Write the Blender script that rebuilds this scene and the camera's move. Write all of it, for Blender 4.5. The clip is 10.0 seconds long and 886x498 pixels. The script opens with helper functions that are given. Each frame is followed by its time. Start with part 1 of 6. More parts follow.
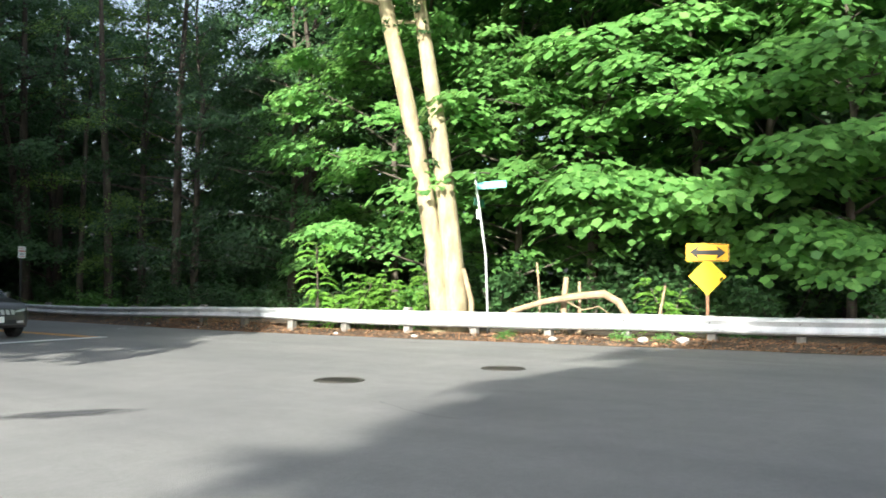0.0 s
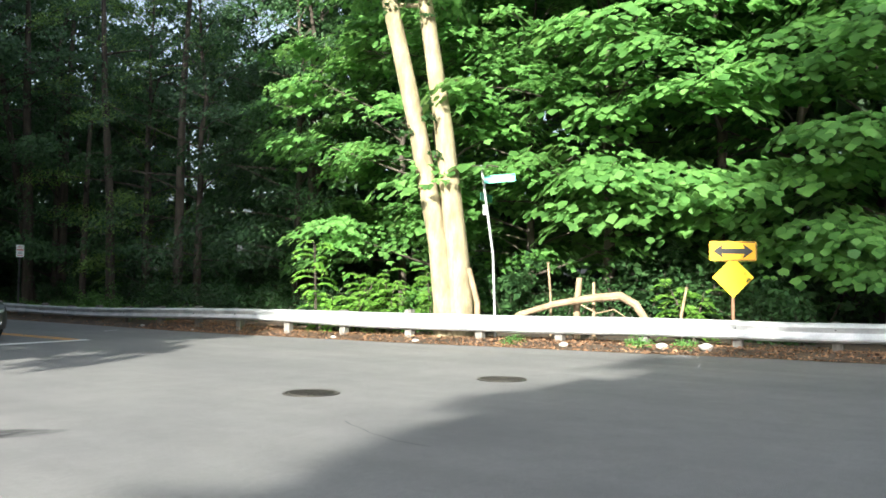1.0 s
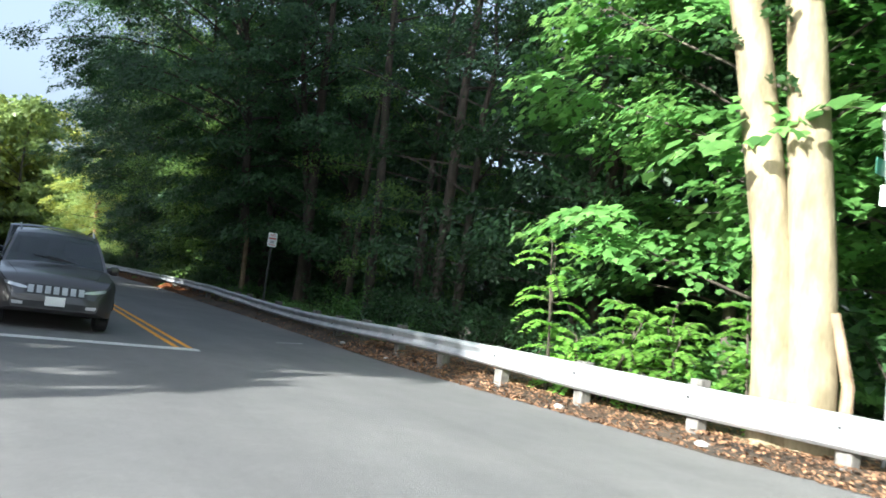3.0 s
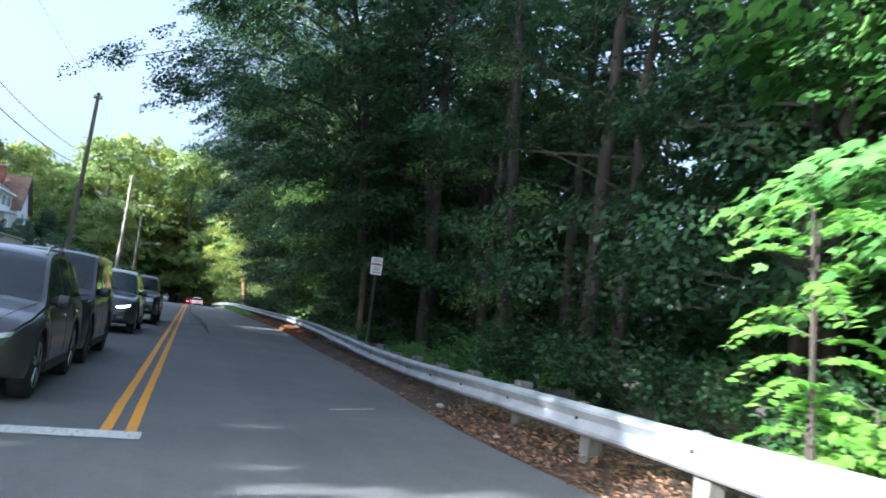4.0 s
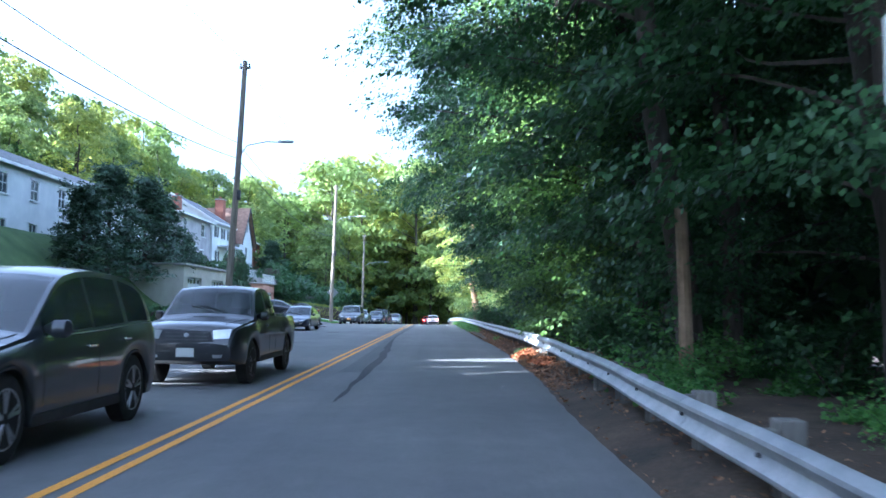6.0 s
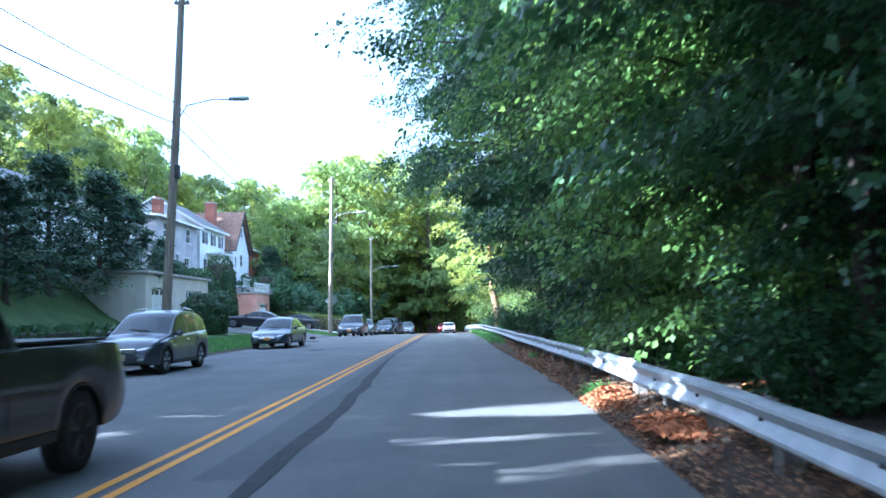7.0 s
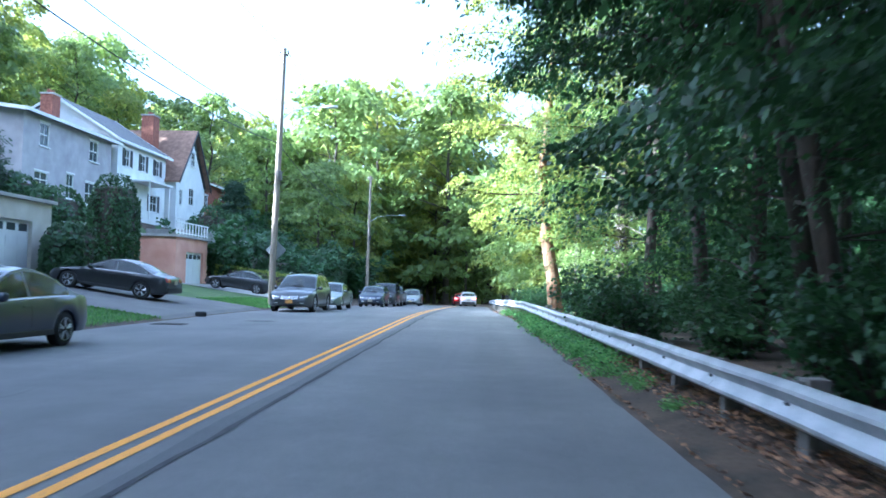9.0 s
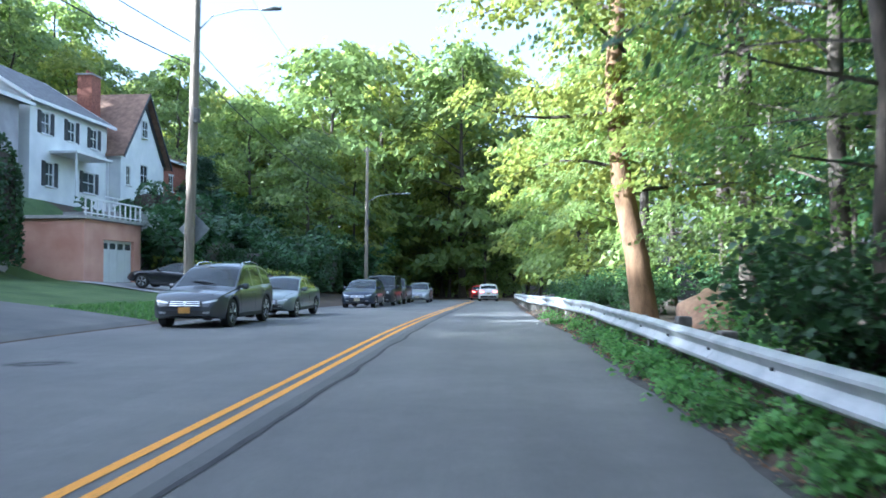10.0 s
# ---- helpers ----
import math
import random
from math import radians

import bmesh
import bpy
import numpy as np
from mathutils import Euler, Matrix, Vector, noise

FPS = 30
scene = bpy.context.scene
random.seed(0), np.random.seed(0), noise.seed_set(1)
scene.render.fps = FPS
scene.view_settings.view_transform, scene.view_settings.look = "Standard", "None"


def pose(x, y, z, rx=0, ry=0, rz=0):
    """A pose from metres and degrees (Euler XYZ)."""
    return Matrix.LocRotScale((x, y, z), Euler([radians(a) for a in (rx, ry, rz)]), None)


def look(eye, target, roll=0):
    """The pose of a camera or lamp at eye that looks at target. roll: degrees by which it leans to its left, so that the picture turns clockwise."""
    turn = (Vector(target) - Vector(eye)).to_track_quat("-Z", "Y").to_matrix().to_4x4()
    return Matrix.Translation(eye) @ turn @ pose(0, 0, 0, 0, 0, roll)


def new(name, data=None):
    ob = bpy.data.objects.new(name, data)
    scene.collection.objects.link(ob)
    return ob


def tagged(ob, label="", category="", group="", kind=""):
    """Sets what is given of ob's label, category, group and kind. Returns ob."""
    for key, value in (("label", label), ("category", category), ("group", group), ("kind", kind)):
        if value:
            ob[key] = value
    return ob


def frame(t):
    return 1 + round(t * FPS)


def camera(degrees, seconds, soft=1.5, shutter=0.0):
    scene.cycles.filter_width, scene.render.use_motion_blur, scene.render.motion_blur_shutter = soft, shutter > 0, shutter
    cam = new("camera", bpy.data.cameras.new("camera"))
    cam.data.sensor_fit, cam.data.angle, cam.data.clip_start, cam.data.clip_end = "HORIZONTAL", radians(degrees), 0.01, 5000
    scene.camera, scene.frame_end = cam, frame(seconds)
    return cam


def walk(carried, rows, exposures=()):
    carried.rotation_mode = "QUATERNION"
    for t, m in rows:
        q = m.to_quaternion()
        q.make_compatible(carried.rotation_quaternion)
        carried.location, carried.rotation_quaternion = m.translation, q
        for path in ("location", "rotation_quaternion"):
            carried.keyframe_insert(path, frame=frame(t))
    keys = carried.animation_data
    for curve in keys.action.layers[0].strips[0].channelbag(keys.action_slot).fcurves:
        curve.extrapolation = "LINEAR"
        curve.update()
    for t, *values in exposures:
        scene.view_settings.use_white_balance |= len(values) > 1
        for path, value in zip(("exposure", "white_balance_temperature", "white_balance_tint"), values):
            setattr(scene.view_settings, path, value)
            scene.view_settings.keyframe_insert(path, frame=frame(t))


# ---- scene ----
cam = camera(57.59, 10.0, 1.6, 0.2)
ROWS = [
    (0, -12.272, -19.250, 1.393, -55.40, 2.60, 0.26),
    (0.5, -11.857, -19.104, 1.387, -51.30, 2.13, -1.68),
    (1, -10.809, -18.812, 1.385, -53.79, 2.68, 0.43),
    (1.5, -9.299, -18.343, 1.390, -52.64, 2.72, 1.78),
    (2, -7.427, -17.160, 1.357, -43.47, 2.25, 3.27),
    (2.2, -6.677, -16.753, 1.367, -40.12, 2.23, 3.90),
    (3.3, -1.644, -12.161, 1.360, -25.19, 4.19, 8.67),
    (3.5, -1.012, -11.171, 1.387, -23.55, 4.40, 8.81),
    (4, 0.494, -7.933, 1.395, -16.76, 5.07, 6.70),
    (4.5, 1.675, -4.066, 1.395, -8.68, 4.84, 4.90),
    (5, 2.420, 0.686, 1.375, -2.85, 4.57, 2.16),
    (5.5, 2.721, 5.565, 1.391, -0.85, 4.06, 1.47),
    (6.8, 2.930, 17.839, 1.382, 1.19, 4.80, -0.77),
    (7, 2.990, 20.396, 1.408, 1.06, 4.75, -1.24),
    (7.5, 3.030, 26.605, 1.400, 0.65, 5.03, 0.05),
    (8, 2.930, 32.877, 1.379, 0.92, 5.00, 1.42),
    (8.5, 2.985, 40.406, 1.363, 1.86, 3.72, 1.89),
    (9, 2.843, 47.578, 1.389, 2.76, 2.45, 1.36),
    (9.5, 2.590, 54.950, 1.392, 3.54, 2.06, 1.11),
    (10, 2.594, 62.217, 1.345, 4.08, 1.84, -0.05),
]
EXPOSURES = [(0.0, 1.82, 5850, 5), (2.2, 1.8, 5750, 5), (3.5, 2.02, 5250, 7), (4.5, 2.45, 4900, 11), (5.5, 2.92, 4650, 11), (7.5, 3.22, 4420, 8), (9.0, 3.05, 4450, 7), (10.0, 2.58, 4750, 7)]
walk(cam, [(t, pose(x, y, z, 90 + pitch, 0, yaw) @ pose(0, 0, 0, 0, 0, roll)) for t, x, y, z, yaw, pitch, roll in ROWS], EXPOSURES)

# ---- world, sun, exposure ----
SUN_FROM = Vector((-1.0, -0.3, 0.0)).normalized()
SUN_ELEV = 22.0
world = bpy.data.worlds.new("sky")
scene.world = world
world.use_nodes = True
_wn = world.node_tree.nodes
_sky = _wn.new("ShaderNodeTexSky")
_sky.sky_type = "NISHITA"
_sky.sun_disc = False
_sky.sun_elevation = radians(SUN_ELEV)
_sky.sun_rotation = math.atan2(SUN_FROM.x, SUN_FROM.y)
_sky.air_density, _sky.dust_density, _sky.ozone_density = 1.0, 6.0, 1.0
_bg = _wn["Background"]
_bg.inputs["Strength"].default_value = 0.1
_haze = _wn.new("ShaderNodeHueSaturation")
_haze.inputs["Saturation"].default_value, _haze.inputs["Value"].default_value = 0.5, 1.1
world.node_tree.links.new(_sky.outputs["Color"], _haze.inputs["Color"])
world.node_tree.links.new(_haze.outputs["Color"], _bg.inputs["Color"])
sun = new("sun", bpy.data.lights.new("sun", "SUN"))
sun.data.energy, sun.data.angle, sun.data.color = 5.0, radians(0.6), (1.0, 0.90, 0.74)
sun.matrix_world = look((0, 0, 0), -(SUN_FROM * math.cos(radians(SUN_ELEV)) + Vector((0, 0, math.sin(radians(SUN_ELEV))))))


# ---- materials ----
def material(name, colours, scale=4.0, rough=0.8, metal=0.0, bump=0.0, bump_scale=40.0, detail=6.0, fine=0.0, island=0.0, obrand=0.0, coat=0.0, stretch=(1, 1, 1), ramp=(0.3, 0.7)):
    """A surface whose colour wanders between two tones at one scale and is grained at a finer one."""
    m = bpy.data.materials.new(name)
    m.use_nodes = True
    nt = m.node_tree
    n, lk = nt.nodes, nt.links
    b = n["Principled BSDF"]
    b.inputs["Roughness"].default_value = rough
    b.inputs["Metallic"].default_value = metal
    b.inputs["Coat Weight"].default_value = coat
    b.inputs["Coat Roughness"].default_value = 0.05
    co = n.new("ShaderNodeTexCoord")
    mp = n.new("ShaderNodeMapping")
    mp.inputs["Scale"].default_value = stretch
    lk.new(co.outputs["Object"], mp.inputs["Vector"])
    a = n.new("ShaderNodeTexNoise")
    a.inputs["Scale"].default_value, a.inputs["Detail"].default_value = scale, detail
    lk.new(mp.outputs["Vector"], a.inputs["Vector"])
    r = n.new("ShaderNodeValToRGB")
    r.color_ramp.elements[0].position, r.color_ramp.elements[1].position = ramp
    r.color_ramp.elements[0].color = (*colours[0], 1)
    r.color_ramp.elements[1].color = (*colours[1], 1)
    lk.new(a.outputs["Fac"], r.inputs["Fac"])
    out = r.outputs["Color"]

    def vary(socket, amount, out):
        mr = n.new("ShaderNodeMapRange")
        mr.inputs["To Min"].default_value, mr.inputs["To Max"].default_value = 1 - amount, 1 + amount
        lk.new(socket, mr.inputs["Value"])
        hs = n.new("ShaderNodeHueSaturation")
        lk.new(mr.outputs["Result"], hs.inputs["Value"])
        lk.new(out, hs.inputs["Color"])
        return hs.outputs["Color"]

    f = None
    if fine or bump:
        f = n.new("ShaderNodeTexNoise")
        f.inputs["Scale"].default_value, f.inputs["Detail"].default_value = bump_scale, 4.0
        lk.new(mp.outputs["Vector"], f.inputs["Vector"])
    if fine:
        out = vary(f.outputs["Fac"], fine * 2, out)
    if island:
        out = vary(n.new("ShaderNodeNewGeometry").outputs["Random Per Island"], island, out)
    if obrand:
        out = vary(n.new("ShaderNodeObjectInfo").outputs["Random"], obrand, out)
    lk.new(out, b.inputs["Base Color"])
    if bump:
        bp = n.new("ShaderNodeBump")
        bp.inputs["Strength"].default_value, bp.inputs["Distance"].default_value = bump, 0.02
        lk.new(f.outputs["Fac"], bp.inputs["Height"])
        lk.new(bp.outputs["Normal"], b.inputs["Normal"])
    return m


def leaf_material(name, dark, light, through_light=0.45, spread=0.35):
    """Leaves: a waxy upper face that lets part of the light through."""
    m = bpy.data.materials.new(name)
    m.use_nodes = True
    n, lk = m.node_tree.nodes, m.node_tree.links
    b = n["Principled BSDF"]
    b.inputs["Roughness"].default_value = 0.45
    b.inputs["Specular IOR Level"].default_value = 0.45
    g = n.new("ShaderNodeNewGeometry")
    oi = n.new("ShaderNodeObjectInfo")
    r = n.new("ShaderNodeValToRGB")
    r.color_ramp.elements[0].color, r.color_ramp.elements[1].color = (*dark, 1), (*light, 1)
    lk.new(g.outputs["Random Per Island"], r.inputs["Fac"])
    co = n.new("ShaderNodeTexCoord")
    ns = n.new("ShaderNodeTexNoise")
    ns.inputs["Scale"].default_value = 0.6
    lk.new(co.outputs["Object"], ns.inputs["Vector"])
    add = n.new("ShaderNodeMath")
    lk.new(ns.outputs["Fac"], add.inputs[0])
    lk.new(oi.outputs["Random"], add.inputs[1])
    mr = n.new("ShaderNodeMapRange")
    mr.inputs["From Max"].default_value = 2.0
    mr.inputs["To Min"].default_value, mr.inputs["To Max"].default_value = 1 - spread, 1 + spread
    lk.new(add.outputs[0], mr.inputs["Value"])
    hs = n.new("ShaderNodeHueSaturation")
    lk.new(mr.outputs["Result"], hs.inputs["Value"])
    lk.new(r.outputs["Color"], hs.inputs["Color"])
    lk.new(hs.outputs["Color"], b.inputs["Base Color"])
    tr = n.new("ShaderNodeBsdfTranslucent")
    hs2 = n.new("ShaderNodeHueSaturation")
    hs2.inputs["Hue"].default_value, hs2.inputs["Value"].default_value = 0.48, 1.5
    lk.new(hs.outputs["Color"], hs2.inputs["Color"])
    lk.new(hs2.outputs["Color"], tr.inputs["Color"])
    mix = n.new("ShaderNodeMixShader")
    mix.inputs[0].default_value = through_light
    lk.new(b.outputs[0], mix.inputs[1])
    lk.new(tr.outputs[0], mix.inputs[2])
    lk.new(mix.outputs[0], n["Material Output"].inputs["Surface"])
    return m


def worn_paint(name, colour, under, wear=0.5):
    """Road paint, rubbed through to the asphalt in spots."""
    m = material(name, (under, colour), 22.0, 0.75, bump=0.15, bump_scale=120, ramp=(wear - 0.22, wear - 0.08))
    return m


def glow(name, colour, strength):
    m = bpy.data.materials.new(name)
    m.use_nodes = True
    b = m.node_tree.nodes["Principled BSDF"]
    b.inputs["Base Color"].default_value = (*colour, 1)
    b.inputs["Emission Color"].default_value = (*colour, 1)
    b.inputs["Emission Strength"].default_value = strength
    b.inputs["Roughness"].default_value = 0.1
    return m


def glass(name, tint, through_it=0.8):
    m = bpy.data.materials.new(name)
    m.use_nodes = True
    b = m.node_tree.nodes["Principled BSDF"]
    b.inputs["Base Color"].default_value = (*tint, 1)
    b.inputs["Roughness"].default_value = 0.02
    b.inputs["Transmission Weight"].default_value = through_it
    b.inputs["IOR"].default_value = 1.38
    return m


def worn_asphalt(name, dark, light):
    """Asphalt: broad fading, lengthwise wear, blotches and grit, each at its own size."""
    m = material(name, (dark, light), 0.3, 0.85, bump=0.6, bump_scale=75, fine=0.22, detail=8, ramp=(0.25, 0.75))
    n, lk = m.node_tree.nodes, m.node_tree.links
    b = n["Principled BSDF"]
    out = b.inputs["Base Color"].links[0].from_socket
    co = n.new("ShaderNodeTexCoord")
    for stretch, scale, low, high in (((1.0, 0.03, 1.0), 1.3, 0.9, 1.08), ((1, 1, 1), 2.6, 0.935, 1.06), ((1, 1, 1), 14.0, 0.93, 1.06)):
        mp = n.new("ShaderNodeMapping")
        mp.inputs["Scale"].default_value = stretch
        lk.new(co.outputs["Object"], mp.inputs["Vector"])
        t = n.new("ShaderNodeTexNoise")
        t.inputs["Scale"].default_value, t.inputs["Detail"].default_value = scale, 5.0
        lk.new(mp.outputs["Vector"], t.inputs["Vector"])
        mr = n.new("ShaderNodeMapRange")
        mr.inputs["From Min"].default_value, mr.inputs["From Max"].default_value = 0.3, 0.7
        mr.inputs["To Min"].default_value, mr.inputs["To Max"].default_value = low, high
        lk.new(t.outputs["Fac"], mr.inputs["Value"])
        hs = n.new("ShaderNodeHueSaturation")
        lk.new(mr.outputs["Result"], hs.inputs["Value"])
        lk.new(out, hs.inputs["Color"])
        out = hs.outputs["Color"]
    lk.new(out, b.inputs["Base Color"])
    return m


def stain(name, colour):
    """A dark spill that thins out towards its uneven rim."""
    m = material(name, (colour, tuple(c * 1.5 for c in colour)), 5.0, 0.6)
    n, lk = m.node_tree.nodes, m.node_tree.links
    co = n.new("ShaderNodeTexCoord")
    ln = n.new("ShaderNodeVectorMath")
    ln.operation = "LENGTH"
    lk.new(co.outputs["Object"], ln.inputs[0])
    t = n.new("ShaderNodeTexNoise")
    t.inputs["Scale"].default_value, t.inputs["Detail"].default_value = 3.0, 6.0
    lk.new(co.outputs["Object"], t.inputs["Vector"])
    sm = n.new("ShaderNodeMath")
    sm.operation = "ADD"
    lk.new(ln.outputs["Value"], sm.inputs[0])
    lk.new(t.outputs["Fac"], sm.inputs[1])
    mr = n.new("ShaderNodeMapRange")
    mr.inputs["From Min"].default_value, mr.inputs["From Max"].default_value = 0.7, 1.35
    mr.inputs["To Min"].default_value, mr.inputs["To Max"].default_value = 0.85, 0.0
    lk.new(sm.outputs[0], mr.inputs["Value"])
    lk.new(mr.outputs["Result"], n["Principled BSDF"].inputs["Alpha"])
    return m


ASPHALT = worn_asphalt("asphalt", (0.128, 0.127, 0.127), (0.19, 0.186, 0.18))
OIL_STAIN = stain("oil_stain", (0.05, 0.05, 0.052))
ASPHALT_OLD = material("driveway_asphalt", ((0.11, 0.108, 0.105), (0.16, 0.155, 0.145)), 0.8, 0.9, bump=0.35, bump_scale=70, fine=0.14)
ASPHALT_PATCH = worn_asphalt("patched_asphalt", (0.098, 0.098, 0.1), (0.142, 0.14, 0.138))
CRUMBLED = material("crumbled_asphalt", ((0.045, 0.042, 0.039), (0.10, 0.094, 0.088)), 5.0, 0.95, bump=0.8, bump_scale=45, fine=0.25)
TAR = material("tar", ((0.04, 0.04, 0.043), (0.066, 0.066, 0.068)), 3.0, 0.95, bump=0.3, bump_scale=60, fine=0.1)
YELLOW = worn_paint("yellow_paint", (0.80, 0.35, 0.025), (0.36, 0.20, 0.06), 0.5)
WHITE_PAINT = worn_paint("white_paint", (0.7, 0.7, 0.67), (0.25, 0.25, 0.25), 0.55)
IRON = material("cast_iron", ((0.04, 0.038, 0.036), (0.09, 0.08, 0.07)), 9.0, 0.55, 0.6, bump=0.5, bump_scale=60)
STEEL = material("galvanised_steel", ((0.32, 0.335, 0.35), (0.51, 0.52, 0.525)), 2.2, 0.6, 0.35, bump=0.2, bump_scale=30, fine=0.08)
POST_WOOD = material("weathered_post", ((0.12, 0.112, 0.1), (0.24, 0.228, 0.21)), 5.0, 0.9, bump=0.5, bump_scale=35, stretch=(3, 3, 0.6))
SOIL = material("forest_soil", ((0.032, 0.024, 0.016), (0.105, 0.072, 0.045)), 1.4, 0.95, bump=0.9, bump_scale=18, fine=0.3)
LAWN = material("lawn", ((0.045, 0.085, 0.02), (0.10, 0.15, 0.04)), 0.7, 0.9, bump=0.8, bump_scale=45, fine=0.25)
LITTER = material("dead_leaves", ((0.13, 0.068, 0.036), (0.36, 0.20, 0.105)), 6.0, 0.9, island=0.6)
RUST_LEAVES = material("rusty_leaves", ((0.2, 0.06, 0.02), (0.40, 0.15, 0.05)), 6.0, 0.9, island=0.5)
BARK_PALE = material("pale_bark", ((0.165, 0.132, 0.074), (0.345, 0.29, 0.18)), 3.2, 0.85, bump=0.5, bump_scale=16, fine=0.14, stretch=(1.6, 1.6, 0.5))
BARK = material("brown_bark", ((0.04, 0.033, 0.026), (0.10, 0.08, 0.062)), 3.0, 0.92, bump=0.9, bump_scale=20, fine=0.2, stretch=(2, 2, 0.45))
BARK_GREY = material("grey_bark", ((0.05, 0.042, 0.032), (0.12, 0.10, 0.078)), 3.5, 0.92, bump=0.8, bump_scale=18, fine=0.2, stretch=(2, 2, 0.5))
# brown bark again, with warm low sun mixed into its colour
BARK_SUNLIT = material("sunlit_bark", ((0.12, 0.07, 0.036), (0.25, 0.15, 0.08)), 3.0, 0.92, bump=0.9, bump_scale=20, fine=0.2, stretch=(2, 2, 0.45))
DEADWOOD = material("bare_wood", ((0.17, 0.115, 0.068), (0.33, 0.24, 0.15)), 4.0, 0.8, bump=0.4, bump_scale=22)
LEAF_MAPLE = leaf_material("maple_leaf", (0.07, 0.178, 0.042), (0.172, 0.355, 0.09))
# the shade of the woods is put into this darker leaf colour
LEAF_SHADED = leaf_material("shaded_leaf", (0.026, 0.068, 0.023), (0.062, 0.132, 0.043), 0.34)
# lighter copy for the half-lit stretch of woods, brightness in the colour
LEAF_MID = leaf_material("half_lit_leaf", (0.07, 0.135, 0.03), (0.16, 0.27, 0.06))
# sunlight on far foliage is put into these two yellow-green colours
LEAF_YELLOW = leaf_material("sunlit_yellow_leaf", (0.14, 0.19, 0.035), (0.28, 0.32, 0.07), 0.55)
LEAF_LIGHT = leaf_material("sunlit_leaf", (0.11, 0.17, 0.04), (0.225, 0.305, 0.085), 0.5)
LEAF_SUMAC = leaf_material("sumac_leaf", (0.105, 0.25, 0.033), (0.21, 0.39, 0.07))
LEAF_HEDGE = leaf_material("hedge_leaf", (0.038, 0.082, 0.03), (0.078, 0.145, 0.052), 0.25)
NEEDLE = leaf_material("conifer_needle", (0.03, 0.062, 0.032), (0.062, 0.11, 0.055), 0.2)
POLE_WOOD = material("utility_pole_wood", ((0.20, 0.16, 0.12), (0.36, 0.31, 0.25)), 4.0, 0.9, bump=0.5, bump_scale=25, stretch=(4, 4, 0.3))
DARK_METAL = material("dark_metal", ((0.05, 0.05, 0.052), (0.09, 0.09, 0.09)), 6, 0.5, 0.5)
GREY_METAL = material("grey_metal", ((0.32, 0.33, 0.34), (0.45, 0.46, 0.46)), 5, 0.5, 0.5, fine=0.08, bump_scale=60)
BROWN_POST = material("brown_steel", ((0.16, 0.08, 0.04), (0.26, 0.14, 0.08)), 7, 0.7, 0.1)
SIGN_ORANGE = material("orange_sheeting", ((0.86, 0.42, 0.006), (0.92, 0.48, 0.012)), 2, 0.45)
SIGN_YELLOW = material("yellow_sheeting", ((0.85, 0.50, 0.01), (0.9, 0.60, 0.02)), 2, 0.45)
SIGN_BLACK = material("sign_black", ((0.015, 0.015, 0.015), (0.03, 0.03, 0.03)), 3, 0.5)
SIGN_GREEN = material("green_sheeting", ((0.10, 0.42, 0.36), (0.14, 0.52, 0.45)), 2, 0.45)
SIGN_DGREEN = material("dark_green_sheeting", ((0.012, 0.10, 0.06), (0.02, 0.14, 0.09)), 2, 0.45)
SIGN_WHITE = material("white_sheeting", ((0.74, 0.74, 0.72), (0.82, 0.82, 0.8)), 2, 0.5)
SIGN_RED = material("sign_red", ((0.58, 0.16, 0.14), (0.66, 0.22, 0.19)), 3, 0.5)
WIRE = material("wire_black", ((0.02, 0.02, 0.02), (0.04, 0.04, 0.04)), 3, 0.6)
RUBBER = material("tyre_rubber", ((0.018, 0.018, 0.018), (0.035, 0.035, 0.034)), 8, 0.9, bump=0.3, bump_scale=40)
RIM = material("alloy_rim", ((0.4, 0.4, 0.41), (0.55, 0.55, 0.56)), 4, 0.3, 0.9)
RIM_DARK = material("dark_rim", ((0.03, 0.03, 0.03), (0.06, 0.06, 0.06)), 4, 0.35, 0.7)
TRIM = material("black_plastic", ((0.018, 0.018, 0.019), (0.035, 0.035, 0.036)), 6, 0.6)
CHROME = material("chrome", ((0.6, 0.6, 0.61), (0.75, 0.75, 0.76)), 3, 0.15, 1.0)
CAR_GLASS = glass("tinted_glass", (0.16, 0.19, 0.2))
LAMP_CLEAR = material("headlamp_lens", ((0.5, 0.52, 0.53), (0.65, 0.66, 0.66)), 6, 0.1, 0.4, coat=1.0)
LAMP_ON = glow("lit_headlamp", (1.0, 0.96, 0.9), 4.0)
LAMP_AMBER = glow("lit_turn_signal", (1.0, 0.42, 0.1), 7.0)
LAMP_RED = material("red_lens", ((0.35, 0.01, 0.01), (0.45, 0.02, 0.02)), 5, 0.15, coat=1.0)
LAMP_BRAKE = glow("lit_brake_lamp", (1.0, 0.08, 0.05), 3.0)
SEAT = material("seat_fabric", ((0.03, 0.03, 0.032), (0.05, 0.05, 0.05)), 8, 0.9)
PLATE = material("plate_blank", ((0.34, 0.30, 0.2), (0.42, 0.38, 0.28)), 6, 0.5)
PLATE_ORANGE = material("plate_orange", ((0.6, 0.3, 0.06), (0.66, 0.36, 0.09)), 6, 0.5)


def paint(name, colour, metal=0.4):
    d = tuple(c * 0.85 for c in colour)
    return material(name, (d, colour), 1.5, 0.34, metal * 0.5, fine=0.03, bump_scale=200, coat=0.7)


